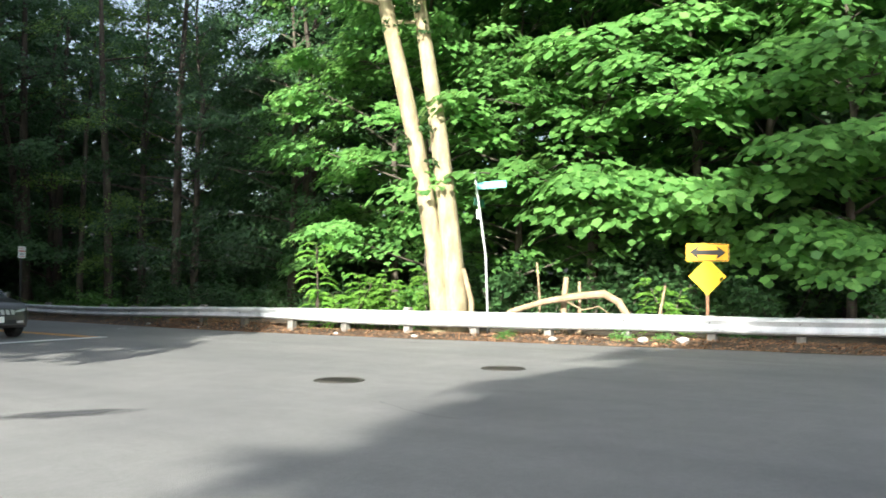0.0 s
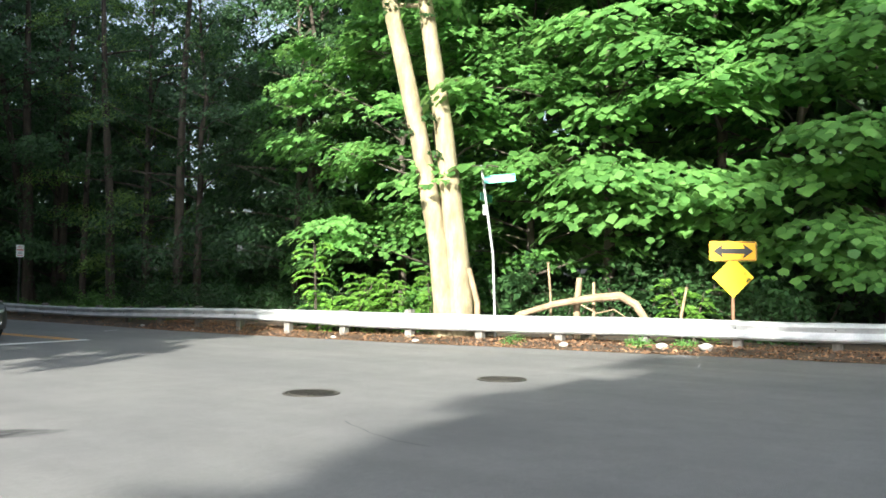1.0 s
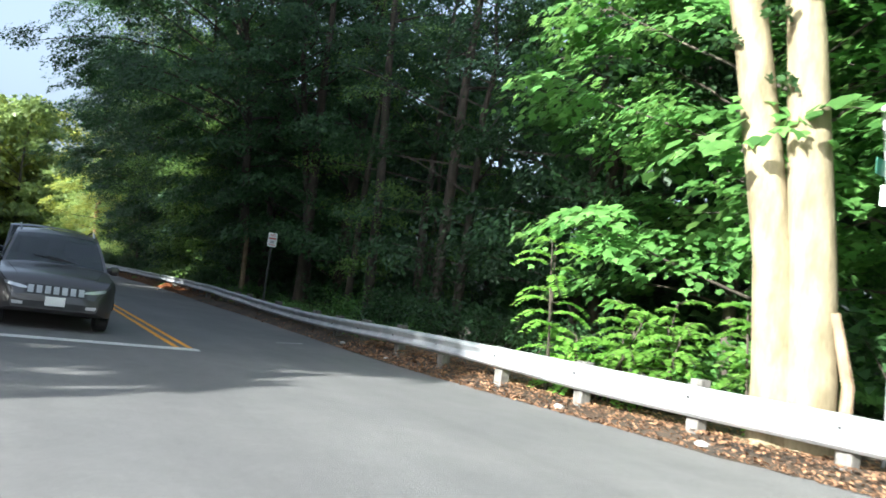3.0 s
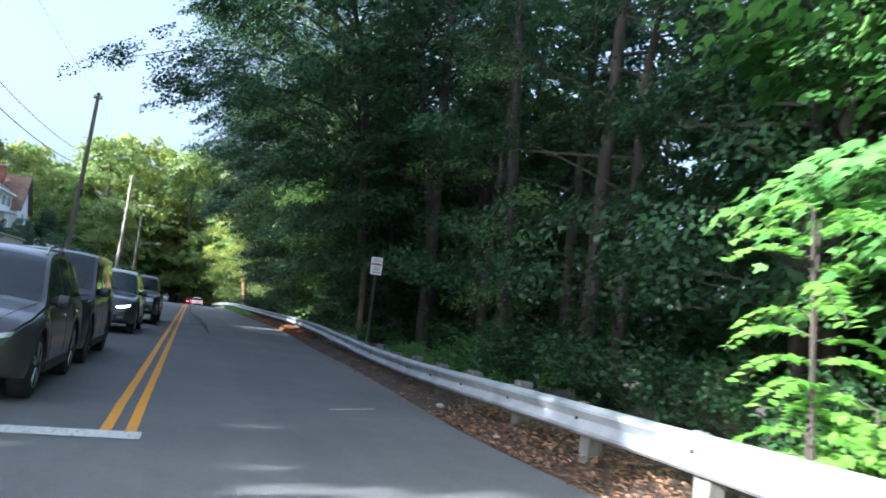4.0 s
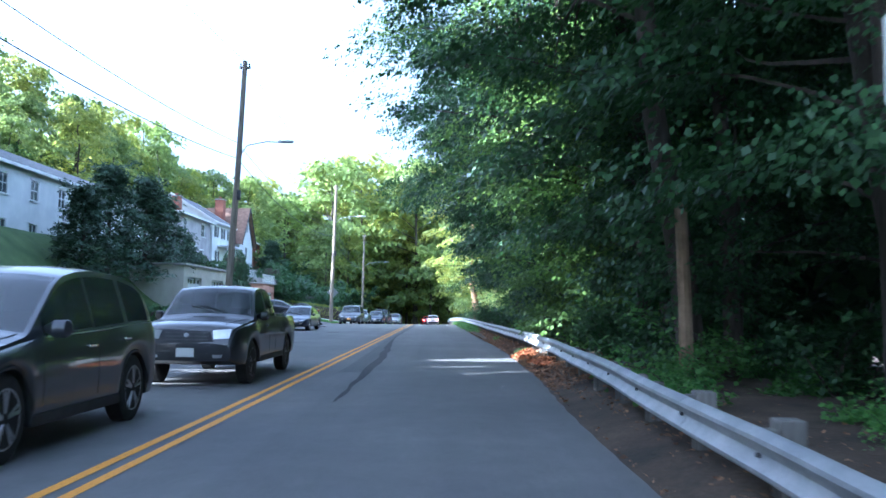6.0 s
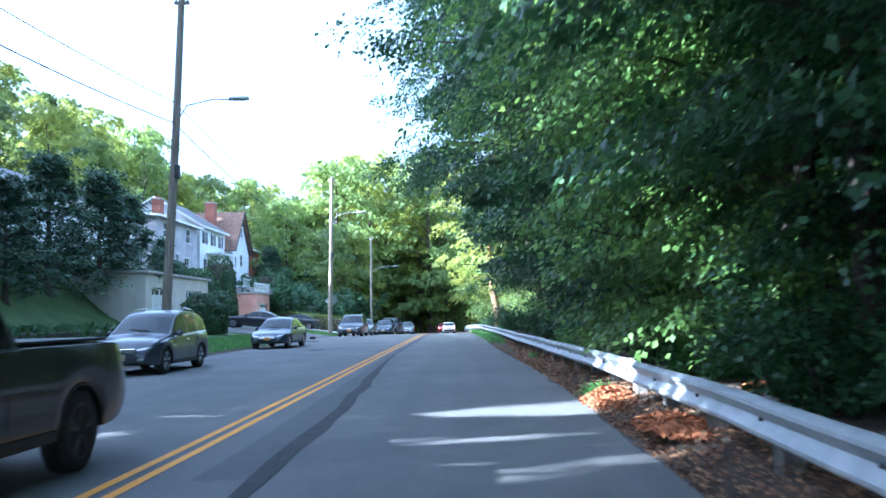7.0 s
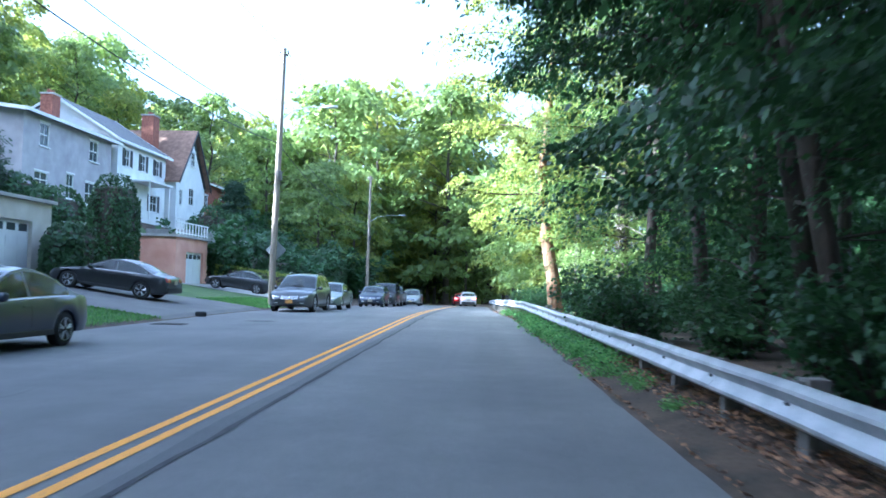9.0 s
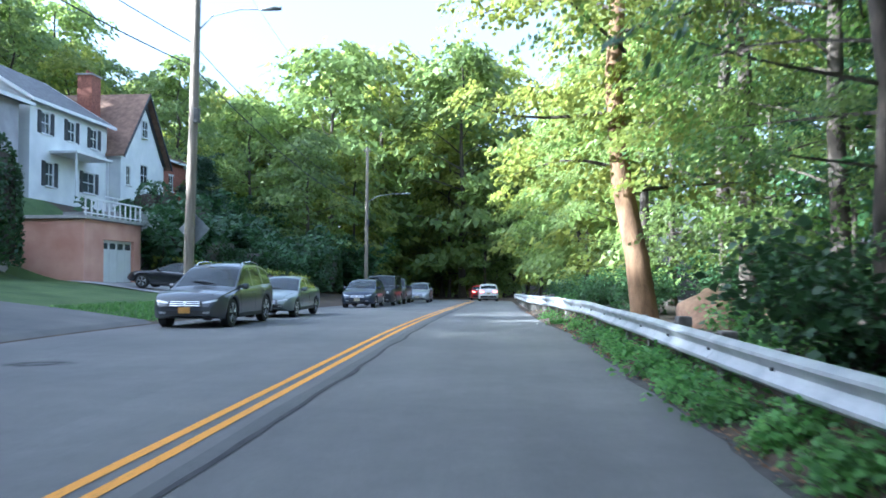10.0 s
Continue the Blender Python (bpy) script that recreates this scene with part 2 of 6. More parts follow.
PAINT_BLACK = paint("black_paint", (0.024, 0.025, 0.028))
PAINT_CHARCOAL = paint("charcoal_paint", (0.045, 0.05, 0.056))
PAINT_GREY = paint("grey_paint", (0.058, 0.064, 0.072))
PAINT_SLATE = paint("slate_paint", (0.04, 0.05, 0.064))
PAINT_NAVY = paint("navy_paint", (0.018, 0.028, 0.056))
PAINT_BROWN = paint("taupe_paint", (0.06, 0.056, 0.056))
PAINT_SILVER = paint("silver_paint", (0.33, 0.35, 0.36))
PAINT_GREEN = paint("sage_paint", (0.16, 0.19, 0.18))
PAINT_WHITE = paint("white_car_paint", (0.72, 0.72, 0.71), 0.0)
PAINT_RED = paint("red_car_paint", (0.4, 0.015, 0.015), 0.1)
STUCCO_GREY = material("grey_stucco", ((0.34, 0.32, 0.33), (0.46, 0.44, 0.45)), 1.2, 0.9, bump=0.4, bump_scale=50, fine=0.06)
STUCCO_WHITE = material("white_clapboard", ((0.66, 0.67, 0.66), (0.8, 0.8, 0.78)), 1.0, 0.8, bump=0.2, bump_scale=30, fine=0.04)
STUCCO_CREAM = material("cream_stucco", ((0.5, 0.46, 0.38), (0.62, 0.58, 0.5)), 1.3, 0.9, bump=0.3, bump_scale=50, fine=0.06)
SALMON = material("salmon_stucco", ((0.56, 0.29, 0.21), (0.70, 0.41, 0.31)), 0.9, 0.9, bump=0.4, bump_scale=45, fine=0.08)
BRICK = material("red_brick", ((0.20, 0.075, 0.05), (0.34, 0.14, 0.09)), 6.0, 0.9, bump=0.6, bump_scale=12, fine=0.15)
ROOF_GREY = material("grey_shingle", ((0.10, 0.10, 0.105), (0.2, 0.2, 0.2)), 3.0, 0.9, bump=0.6, bump_scale=14, fine=0.15)
ROOF_BROWN = material("brown_shingle", ((0.17, 0.10, 0.07), (0.30, 0.19, 0.13)), 3.0, 0.9, bump=0.6, bump_scale=14, fine=0.15)
HOUSE_TRIM = material("white_trim", ((0.72, 0.72, 0.7), (0.82, 0.82, 0.8)), 2.0, 0.6)
SHUTTER = material("black_shutter", ((0.02, 0.022, 0.024), (0.04, 0.042, 0.045)), 5.0, 0.6)
WINDOW_GLASS = glass("window_glass", (0.10, 0.115, 0.125), 0.35)
# the dimness of the rooms is put into this near-black colour
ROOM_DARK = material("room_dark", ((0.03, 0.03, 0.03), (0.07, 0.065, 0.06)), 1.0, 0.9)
DOOR_WHITE = material("garage_door_white", ((0.6, 0.6, 0.58), (0.72, 0.72, 0.7)), 1.2, 0.7, fine=0.05, bump_scale=40)
CONCRETE = material("concrete", ((0.30, 0.29, 0.27), (0.45, 0.43, 0.40)), 1.6, 0.9, bump=0.4, bump_scale=40, fine=0.1)
HYDRANT_RED = material("hydrant_red", ((0.38, 0.05, 0.03), (0.5, 0.09, 0.05)), 5, 0.6)
ROCK = material("brown_rock", ((0.18, 0.11, 0.07), (0.36, 0.23, 0.15)), 2.2, 0.95, bump=1.0, bump_scale=9, fine=0.2)


# ---- mesh tools ----
class Geo:
    """Gathers the points and faces of one mesh."""

    def __init__(self):
        self.v, self.f = [], []

    def add(self, verts, faces):
        k = len(self.v)
        self.v += [tuple(p) for p in verts]
        self.f += [tuple(i + k for i in q) for q in faces]
        return self

    def box(self, centre, size, bevel=0.0, turn=0.0, tilt=0.0):
        bm = bmesh.new()
        bmesh.ops.create_cube(bm, size=1.0)
        bmesh.ops.scale(bm, vec=size, verts=bm.verts)
        if bevel:
            bmesh.ops.bevel(bm, geom=bm.edges[:], offset=bevel, segments=2, affect="EDGES", profile=0.6)
        m = pose(*centre, tilt, 0, turn)
        bm.verts.ensure_lookup_table()
        self.add([m @ p.co for p in bm.verts], [[p.index for p in q.verts] for q in bm.faces])
        bm.free()
        return self

    def tube(self, points, radii, sides=10, caps=True):
        pts = [Vector(p) for p in points]
        if isinstance(radii, (int, float)):
            radii = [radii] * len(pts)
        k, verts, faces = len(pts), [], []
        side = None
        for i, p in enumerate(pts):
            d = (pts[min(i + 1, k - 1)] - pts[max(i - 1, 0)]).normalized()
            if side is None:
                side = d.cross(Vector((0, 0, 1)) if abs(d.z) < 0.9 else Vector((1, 0, 0))).normalized()
            side = (side - d * side.dot(d)).normalized()
            up = d.cross(side)
            for j in range(sides):
                a = 2 * math.pi * j / sides
                verts.append(p + (side * math.cos(a) + up * math.sin(a)) * radii[i])
        for i in range(k - 1):
            for j in range(sides):
                a, b = i * sides + j, i * sides + (j + 1) % sides
                faces.append((a, b, b + sides, a + sides))
        if caps:
            faces.append(tuple(range(sides - 1, -1, -1)))
            faces.append(tuple(range((k - 1) * sides, k * sides)))
        return self.add(verts, faces)

    def loft(self, rings, caps=True, closed=True):
        s = len(rings[0])
        verts = [p for r in rings for p in r]
        faces = []
        for i in range(len(rings) - 1):
            for j in range(s if closed else s - 1):
                a, b = i * s + j, i * s + (j + 1) % s
                faces.append((a, b, b + s, a + s))
        if caps and closed:
            faces.append(tuple(range(s - 1, -1, -1)))
            faces.append(tuple(range((len(rings) - 1) * s, len(rings) * s)))
        return self.add(verts, faces)

    def prism(self, outline, thick, m):
        """A flat outline in x and z of m, thickened along y."""
        k = len(outline)
        verts = [m @ Vector((x, -thick / 2, z)) for x, z in outline] + [m @ Vector((x, thick / 2, z)) for x, z in outline]
        faces = [tuple(range(k)), tuple(range(2 * k - 1, k - 1, -1))] + [(i, i + k, (i + 1) % k + k, (i + 1) % k) for i in range(k)]
        return self.add(verts, faces)

    def mesh(self, name, mat, smooth=False):
        me = bpy.data.meshes.new(name)
        me.from_pydata(self.v, [], self.f)
        bm = bmesh.new()
        bm.from_mesh(me)
        bmesh.ops.recalc_face_normals(bm, faces=bm.faces)
        bm.to_mesh(me)
        bm.free()
        if smooth:
            me.polygons.foreach_set("use_smooth", [True] * len(me.polygons))
            me.set_sharp_from_angle(angle=radians(38))
        me.materials.append(mat)
        return me


def part(name, geo, mat, parent=None, label="", smooth=False):
    """Links a mesh as one object under a thing or a part."""
    ob = new(name, geo if isinstance(geo, bpy.types.Mesh) else geo.mesh(name, mat, smooth))
    if parent is not None:
        ob.parent = parent
    return tagged(ob, label)


def thing(name, label, category, at=(0, 0, 0), turn=0.0, group="", kind=""):
    ob = new(name)
    ob.empty_display_size = 0.2
    ob.matrix_world = pose(*at, 0, 0, turn)
    return tagged(ob, label, category, group, kind)


def single(name, geo, mat, label, category, kind="", smooth=False, group=""):
    return tagged(part(name, geo, mat, None, "", smooth), label, category, group, kind)


def between(v, rows):
    return float(np.interp(v, [r[0] for r in rows], [r[1] for r in rows]))


# ---- lie of the land ----
def road_z(y):
    if y < 78:
        return 0.0
    d = y - 78
    return -0.022 * (d - 9 * (1 - math.exp(-d / 9)))


def bend(y):
    """How far the road has swung to the left."""
    return 0.0 if y < 135 else -0.011 * (y - 135) ** 2


EDGE_ROWS = ((-60, 12.0), (-30, 8.4), (-17, 6.4), (-13, 5.75), (-10, 5.25), (-8, 4.98), (-5, 4.5), (-3, 4.3), (0, 4.15), (5, 4.2), (15, 4.55), (25, 4.9), (37, 5.05), (54, 4.75), (70, 4.45), (81, 4.25), (90, 3.9), (100, 3.6), (240, 3.6))
RAIL_ROWS = ((-34, 9.9), (-22, 8.27), (-18, 7.7), (-15, 7.14), (-12, 6.58), (-10, 6.05), (-8, 5.59), (-6.5, 5.27), (-5, 5.0), (-3.5, 4.72), (-2, 4.57), (0, 4.55), (2, 4.52), (4, 4.55), (6, 4.68), (9, 4.78), (12, 4.83), (16.6, 4.97), (28.7, 5.42), (34, 5.52), (43.5, 5.36), (54, 5.17), (62, 5.08), (70, 4.86), (77, 4.76), (84, 4.6), (92, 4.1), (97, 3.75), (110, 3.75), (140, 3.85))
RAIL_SINK = ((-6, 0.0), (-3, 0.02), (0, 0.0), (2, -0.03), (4, -0.08), (6, -0.13), (9, -0.15), (12, -0.14), (16, -0.08), (22, 0.0))


def smooth_rows(y, rows, w=2.0):
    return sum(between(y + k * w, rows) for k in (-1, -0.5, 0, 0.5, 1)) / 5


def edge_x(y):
    return smooth_rows(y, EDGE_ROWS) + bend(y)


def rail_x(y):
    return smooth_rows(y, RAIL_ROWS, 1.6)


def rail_z(y):
    return road_z(y) + smooth_rows(y, RAIL_SINK)


def step(a, b, v):
    t = min(1, max(0, (v - a) / (b - a)))
    return t * t * (3 - 2 * t)


def left_x(y):
    """The left edge of the asphalt, which opens into the side street."""
    return between(y, ((-60, -34), (-30, -24), (-14, -18), (-6, -13), (0, -10), (6, -8), (20, -7.4), (140, -7.2), (240, -7.2))) + bend(y)


def land_z(x, y):
    zr = road_z(y)
    e, l = edge_x(y), left_x(y)
    if x > e:
        d = x - e
        z = (0.12 + 0.09 * step(-3, 2, y)) * step(0, 0.55, d) - 0.10 * max(0, d - 4.5) * step(4.5, 14, d)
        return zr + max(z, -7) + 0.06 * noise.noise((x * 0.4, y * 0.4, 0)) * step(0.4, 3, d)
    if x < l:
        d = l - x
        hill = step(4, 22, y)
        cut = 1 - step(95.0, 95.6, y) * (1 - step(98.6, 98.9, y)) * (1 - step(16.8, 17.4, d))
        z = 0.04 + hill * (0.13 * min(d, 9.6) + 5.0 * step(10.0, 17.5, d) * cut + 0.6 * min(max(0, d - 29), 14) + 0.15 * max(0, d - 43))
        return zr + min(z, 30) + 0.08 * noise.noise((x * 0.3, y * 0.3, 3)) * step(0.3, 3, d)
    return zr - 0.06


# ---- leaves ----
KITE = np.array([(0, -0.5, 0), (0.36, 0.0, 0.07), (0, 0.5, 0.0), (-0.36, 0.0, 0.07)])
TRI = np.array([(0.4, -0.4, 0.0), (0.0, 0.6, 0.05), (-0.4, -0.4, 0.0)]) * 1.1
MAPLE_FAR = np.array([(0.25, -0.38, 0.03), (0.54, 0.12, 0.06), (0, 0.6, -0.03), (-0.54, 0.12, 0.06), (-0.25, -0.38, 0.03)])
MAPLE = np.array([(0.28, -0.36, 0.03), (0.54, 0.08, 0.06), (0.21, 0.1, 0.02), (0, 0.6, -0.03), (-0.21, 0.1, 0.02), (-0.54, 0.08, 0.06), (-0.28, -0.36, 0.03)])


def leaf_mesh(name, mat, places, normals, sizes, shape=KITE, seed=0, point=None):
    """One mesh of many leaves: where they are, which way they face, how large they are and, if given, where their tips point."""
    rng = np.random.default_rng(seed)
    p, n, s = np.asarray(places, float), np.asarray(normals, float), np.asarray(sizes, float)
    n /= np.linalg.norm(n, axis=1)[:, None]
    q = rng.normal(size=p.shape) if point is None else np.asarray(point, float)
    q -= n * (q * n).sum(1)[:, None]
    q /= np.linalg.norm(q, axis=1)[:, None] + 1e-9
    r = np.cross(q, n)
    k = len(shape)
    v = p[:, None, :] + s[:, None, None] * (shape[None, :, 0, None] * r[:, None, :] + shape[None, :, 1, None] * q[:, None, :] + shape[None, :, 2, None] * n[:, None, :])
    me = bpy.data.meshes.new(name)
    c = len(p)
    me.vertices.add(c * k)
    me.vertices.foreach_set("co", v.reshape(-1))
    me.loops.add(c * k)
    me.loops.foreach_set("vertex_index", np.arange(c * k, dtype=np.int32))
    me.polygons.add(c)
    me.polygons.foreach_set("loop_start", np.arange(0, c * k, k, dtype=np.int32))
    me.update(calc_edges=True)
    me.validate()
    me.materials.append(mat)
    return me


def shingles(centres, radius, count, rng, wild=0.42):
    """Leaf places, facings and tips in sprays that hang outwards from the trunk like shingles."""
    c = np.asarray(centres, float)
    k = len(c)
    a = np.arctan2(c[:, 1], c[:, 0]) + rng.normal(0, 0.5, k)
    o = np.stack([np.cos(a), np.sin(a)], -1)[:, None, :]
    s = np.stack([-np.sin(a), np.cos(a)], -1)[:, None, :]
    b, d = rng.uniform(0, 2 * math.pi, (k, count, 1)), np.sqrt(rng.uniform(0, 1, (k, count, 1)))
    u, v = d * np.cos(b), d * np.sin(b)
    rad = (radius * rng.uniform(0.65, 1.25, k))[:, None, None]
    fall = rng.uniform(0.25, 0.7, (k, 1, 1))
    xy = (o * u * 0.8 + s * v) * rad
    z = (-fall * u - 0.25 * v * v + rng.normal(0, 0.1, (k, count, 1))) * rad
    n = np.concatenate([o * (0.55 + 0.5 * fall) + s * v * 0.4 + rng.normal(0, wild, (k, count, 2)), 0.75 + rng.normal(0, wild * 0.6, (k, count, 1))], -1)
    tip = np.concatenate([o + s * v + rng.normal(0, 0.4, (k, count, 2)), -0.7 + rng.normal(0, 0.2, (k, count, 1))], -1)
    return (c[:, None, :] + np.concatenate([xy, z], -1)).reshape(-1, 3), n.reshape(-1, 3), tip.reshape(-1, 3)


def tiers(centres, radius, count, rng, wild=0.2):
    """Leaf places, facings and tips in broad flat layers that hang out from the trunk and curl down at the rim."""
    c = np.asarray(centres, float)
    k = len(c)
    a = np.arctan2(c[:, 1], c[:, 0]) + rng.normal(0, 0.45, k)
    o = np.stack([np.cos(a), np.sin(a)], -1)[:, None, :]
    s = np.stack([-np.sin(a), np.cos(a)], -1)[:, None, :]
    b, d = rng.uniform(0, 2 * math.pi, (k, count, 1)), np.sqrt(rng.uniform(0, 1, (k, count, 1)))
    u, v = d * np.cos(b), d * np.sin(b)
    rad = (radius * rng.uniform(0.6, 1.3, k))[:, None, None]
    fall = rng.uniform(0.12, 0.45, (k, 1, 1))
    xy = (o * u * 0.75 + s * v * 1.15) * rad
    z = (-fall * u - 0.3 * d * d + rng.normal(0, 0.06, (k, count, 1))) * rad
    n = np.concatenate([o * (0.3 + 0.5 * fall + 0.5 * np.maximum(u, 0)) + s * v * 0.45 + rng.normal(0, wild, (k, count, 2)), 0.8 + rng.normal(0, wild * 0.5, (k, count, 1))], -1)
    tip = np.concatenate([o * (0.6 + u) + s * v * 1.2 + rng.normal(0, 0.35, (k, count, 2)), -0.6 + rng.normal(0, 0.2, (k, count, 1))], -1)
    return (c[:, None, :] + np.concatenate([xy, z], -1)).reshape(-1, 3), n.reshape(-1, 3), tip.reshape(-1, 3)


def sprays(centres, radius, count, rng, flat=0.3, droop=0.25, tilt=0.75):
    """Leaf places and facings in flat, slightly drooping sprays round the centres."""
    c = np.asarray(centres, float)
    k = len(c)
    rad = radius * rng.uniform(0.65, 1.25, k)
    a, d = rng.uniform(0, 2 * math.pi, (k, count)), np.sqrt(rng.uniform(0, 1, (k, count)))
    h = rng.normal(0, 1, (k, count)) * flat * 0.5
    lean = rng.normal(0, 0.3, (k, 1, 2))
    x, y = d * np.cos(a), d * np.sin(a) * rng.uniform(0.55, 1.0, (k, 1))
    t = rng.uniform(0, 2 * math.pi, (k, 1))
    x, y = x * np.cos(t) - y * np.sin(t), x * np.sin(t) + y * np.cos(t)
    z = h - droop * d ** 2 + lean[:, :, 0] * x + lean[:, :, 1] * y
    off = np.stack([x, y, z], -1) * rad[:, None, None]
    n = np.stack([-lean[:, :, 0] + 0.5 * x + rng.normal(0, tilt, (k, count)), -lean[:, :, 1] + 0.5 * y + rng.normal(0, tilt, (k, count)), np.ones((k, count))], -1)
    return (c[:, None, :] + off).reshape(-1, 3), n.reshape(-1, 3)


def limb_points(start, direction, length, rng, rise=0.25, droop=0.35, k=6):
    d = Vector((direction[0], direction[1], rise)).normalized()
    out = []
    w = Vector((rng.normal(0, 0.06), rng.normal(0, 0.06), rng.normal(0, 0.05)))
    for i in range(k):
        t = i / (k - 1)
        out.append(Vector(start) + d * (length * t) + Vector((0, 0, -droop * length * t * t * 0.5)) + w * (length * math.sin(t * 3)))
    return out


def tree_meshes(seed, height, girth, reach, low, limbs=16, twigs=4, leaves=40, size=0.17, spread=0.75, mat=LEAF_MAPLE, bark=BARK, shape=KITE, lean=(0, 0), top=0.55, profile="round", fine=True, tilt=0.5):
    """The trunk with its limbs and the crown of one tree, standing at the origin."""
    rng = np.random.default_rng(seed)
    g = Geo()
    bends = [(rng.normal(0, 0.012) * height, rng.normal(0, 0.012) * height) for _ in range(9)]
    bends[0] = (0, 0)
    axis = [Vector((lean[0] * t + bends[i][0] * t, lean[1] * t + bends[i][1] * t, height * 0.94 * t)) for i, t in enumerate(k / 8 for k in range(9))]
    radii = [girth * (1.35 if i == 0 else 1.0) * (1 - 0.9 * (i / 8) ** 0.9) + 0.015 for i in range(9)]
    g.tube([axis[0] - Vector((0, 0, 0.3))] + [axis[0], axis[0].lerp(axis[1], 0.25)] + axis[1:], [radii[0] * 1.15, radii[0], girth * 0.98] + radii[1:], 12)
    centres = []

    def on_axis(h):
        f = min(7.999, max(0, h / (height * 0.94) * 8))
        i = int(f)
        return axis[i].lerp(axis[i + 1], f - i), radii[i] + (radii[i + 1] - radii[i]) * (f - i)

    for i in range(limbs):
        t = (i + rng.uniform(0.1, 0.9)) / limbs
        h = low + (height * 0.93 - low) * t
        p, r = on_axis(h)
        a = i * 2.4 + rng.normal(0, 0.35)
        if profile == "round":
            w = math.sin(math.pi * (0.16 + 0.74 * t ** 0.8)) ** 0.8
        elif profile == "cone":
            w = 1.02 - 0.95 * t
        elif profile == "vase":
            w = 0.36 + 0.8 * t - 1.2 * max(0, t - 0.82)
        else:
            w = 0.75 + 0.25 * math.sin(math.pi * t) - 0.55 * max(0, t - 0.7)
        ln = reach * w * rng.uniform(0.72, 1.12)
        pts = limb_points(p, (math.cos(a), math.sin(a)), ln, rng, rise=rng.uniform(0.1, 0.5) + 0.5 * t, droop=rng.uniform(0.2, 0.6))
        r0 = min(r * 0.45, 0.01 + 0.008 * ln)
        g.tube(pts, [r0 * (1 - 0.85 * k / 5) for k in range(6)], 5 if fine else 3, False)
        for j in range(twigs):
            f = rng.uniform(0.32, 1.0)
            q = pts[min(4, int(f * 5))].lerp(pts[min(5, int(f * 5) + 1)], f * 5 % 1)
            b = a + rng.choice((-1, 1)) * rng.uniform(0.3, 1.3)
            tl = ln * rng.uniform(0.12, 0.34) + 0.25
            tp = limb_points(q, (math.cos(b), math.sin(b)), tl, rng, rise=rng.uniform(-0.1, 0.4), k=4)
            if fine:
                g.tube(tp, [0.02, 0.014, 0.009, 0.004], 3, False)
            centres += [tp[-1], tp[2]]
        centres.append(pts[-1])
    for _ in range(int(limbs * top)):
        a, d = rng.uniform(0, 6.283), reach * 0.45 * math.sqrt(rng.uniform())
        centres.append(axis[-1] + Vector((math.cos(a) * d, math.sin(a) * d, rng.uniform(-0.16, 0.05) * height)))
    if profile == "cone":
        (pl, nn), tip = sprays(centres, spread, leaves, rng, 0.3, 0.25, tilt), None
    elif profile == "tiered":
        pl, nn, tip = tiers(centres, spread, leaves, rng, tilt)
    else:
        pl, nn, tip = shingles(centres, spread, leaves, rng, tilt)
    crown = leaf_mesh("crown", mat, pl, nn, size * rng.uniform(0.6, 1.25, len(pl)), shape, seed, tip)
    return g.mesh("trunk", bark, True), crown


def tree(meshes, label, at, turn=0.0, scale=1.0, name="tree", group="", tall=1.0):
    e = thing(name, label, "tree", at, turn, group)
    e.scale = (scale, scale, scale * tall)
    part("trunk", meshes[0], None, e)
    part("crown", meshes[1], None, e)
    return e


# ---- ground and road ----
def sheet(name, xs, ys, height, mats, choose=None):
    verts = [(x, y, height(x, y)) for y in ys for x in xs]
    w = len(xs)
    me = bpy.data.meshes.new(name)
    me.from_pydata(verts, [], [(j * w + i, j * w + i + 1, (j + 1) * w + i + 1, (j + 1) * w + i) for j in range(len(ys) - 1) for i in range(w - 1)])
    for m in mats:
        me.materials.append(m)
    if choose:
        for p in me.polygons:
            p.material_index = choose(*p.center)
    me.polygons.foreach_set("use_smooth", [True] * len(me.polygons))
    return new(name, me)


def steps(*runs):
    out = [runs[0][0]]
    for a, b, d in runs:
        k = max(1, round((b - a) / d))
        out += [a + (b - a) * i / k for i in range(1, k + 1)]
    return out


ground = sheet("ground", steps((-900, -140, 95), (-140, -60, 8), (-60, -30, 3), (-30, 14, 0.75), (14, 50, 3), (50, 130, 10), (130, 900, 110)), steps((-900, -70, 100), (-70, -30, 5), (-30, 110, 1.25), (110, 240, 4), (240, 900, 110)),
               land_z, (SOIL, LAWN), lambda x, y, z: 1 if x < left_x(y) and x > -34 and y < 108 else 0)
tagged(ground, "soil, leaf litter and lawn on both sides of the road", "ground", kind="structure")


def ribbon(name, left, right, ys, lift, mat, label, category, across=1, kind="structure"):
    """A strip along the road between two lines, lying on it."""
    g = Geo()
    rows = []
    for y in ys:
        a, b = left(y), right(y)
        rows.append([(a + (b - a) * i / across, y, road_z(y) + lift) for i in range(across + 1)])
    g.loft(rows, False, False)
    return single(name, g, mat, label, category, kind)


road = ribbon("road", left_x, edge_x, steps((-60, 110, 1.0), (110, 240, 2.0)), 0.0, ASPHALT, "worn grey asphalt of the two-lane road and junction", "road", 12)
WOBBLE = lambda y, k: 0.012 * noise.noise((y * 0.7, k, 0))
for k, (a, b) in enumerate(((-0.165, -0.06), (0.06, 0.165))):
    ribbon("yellow_line", lambda y: a + bend(y) + WOBBLE(y, k), lambda y: b + bend(y) + WOBBLE(y, k + 4), steps((0.25, 220, 1.0)), 0.006, YELLOW, "worn yellow centre line painted on the asphalt", "road marking")
g = Geo()
g.loft([[(-3.7 + 0.0 * i, -0.15 + d, 0.007), (0.22, 0.18 + d, 0.007)] for i, d in ((0, -0.2), (1, 0.2))], False, False)
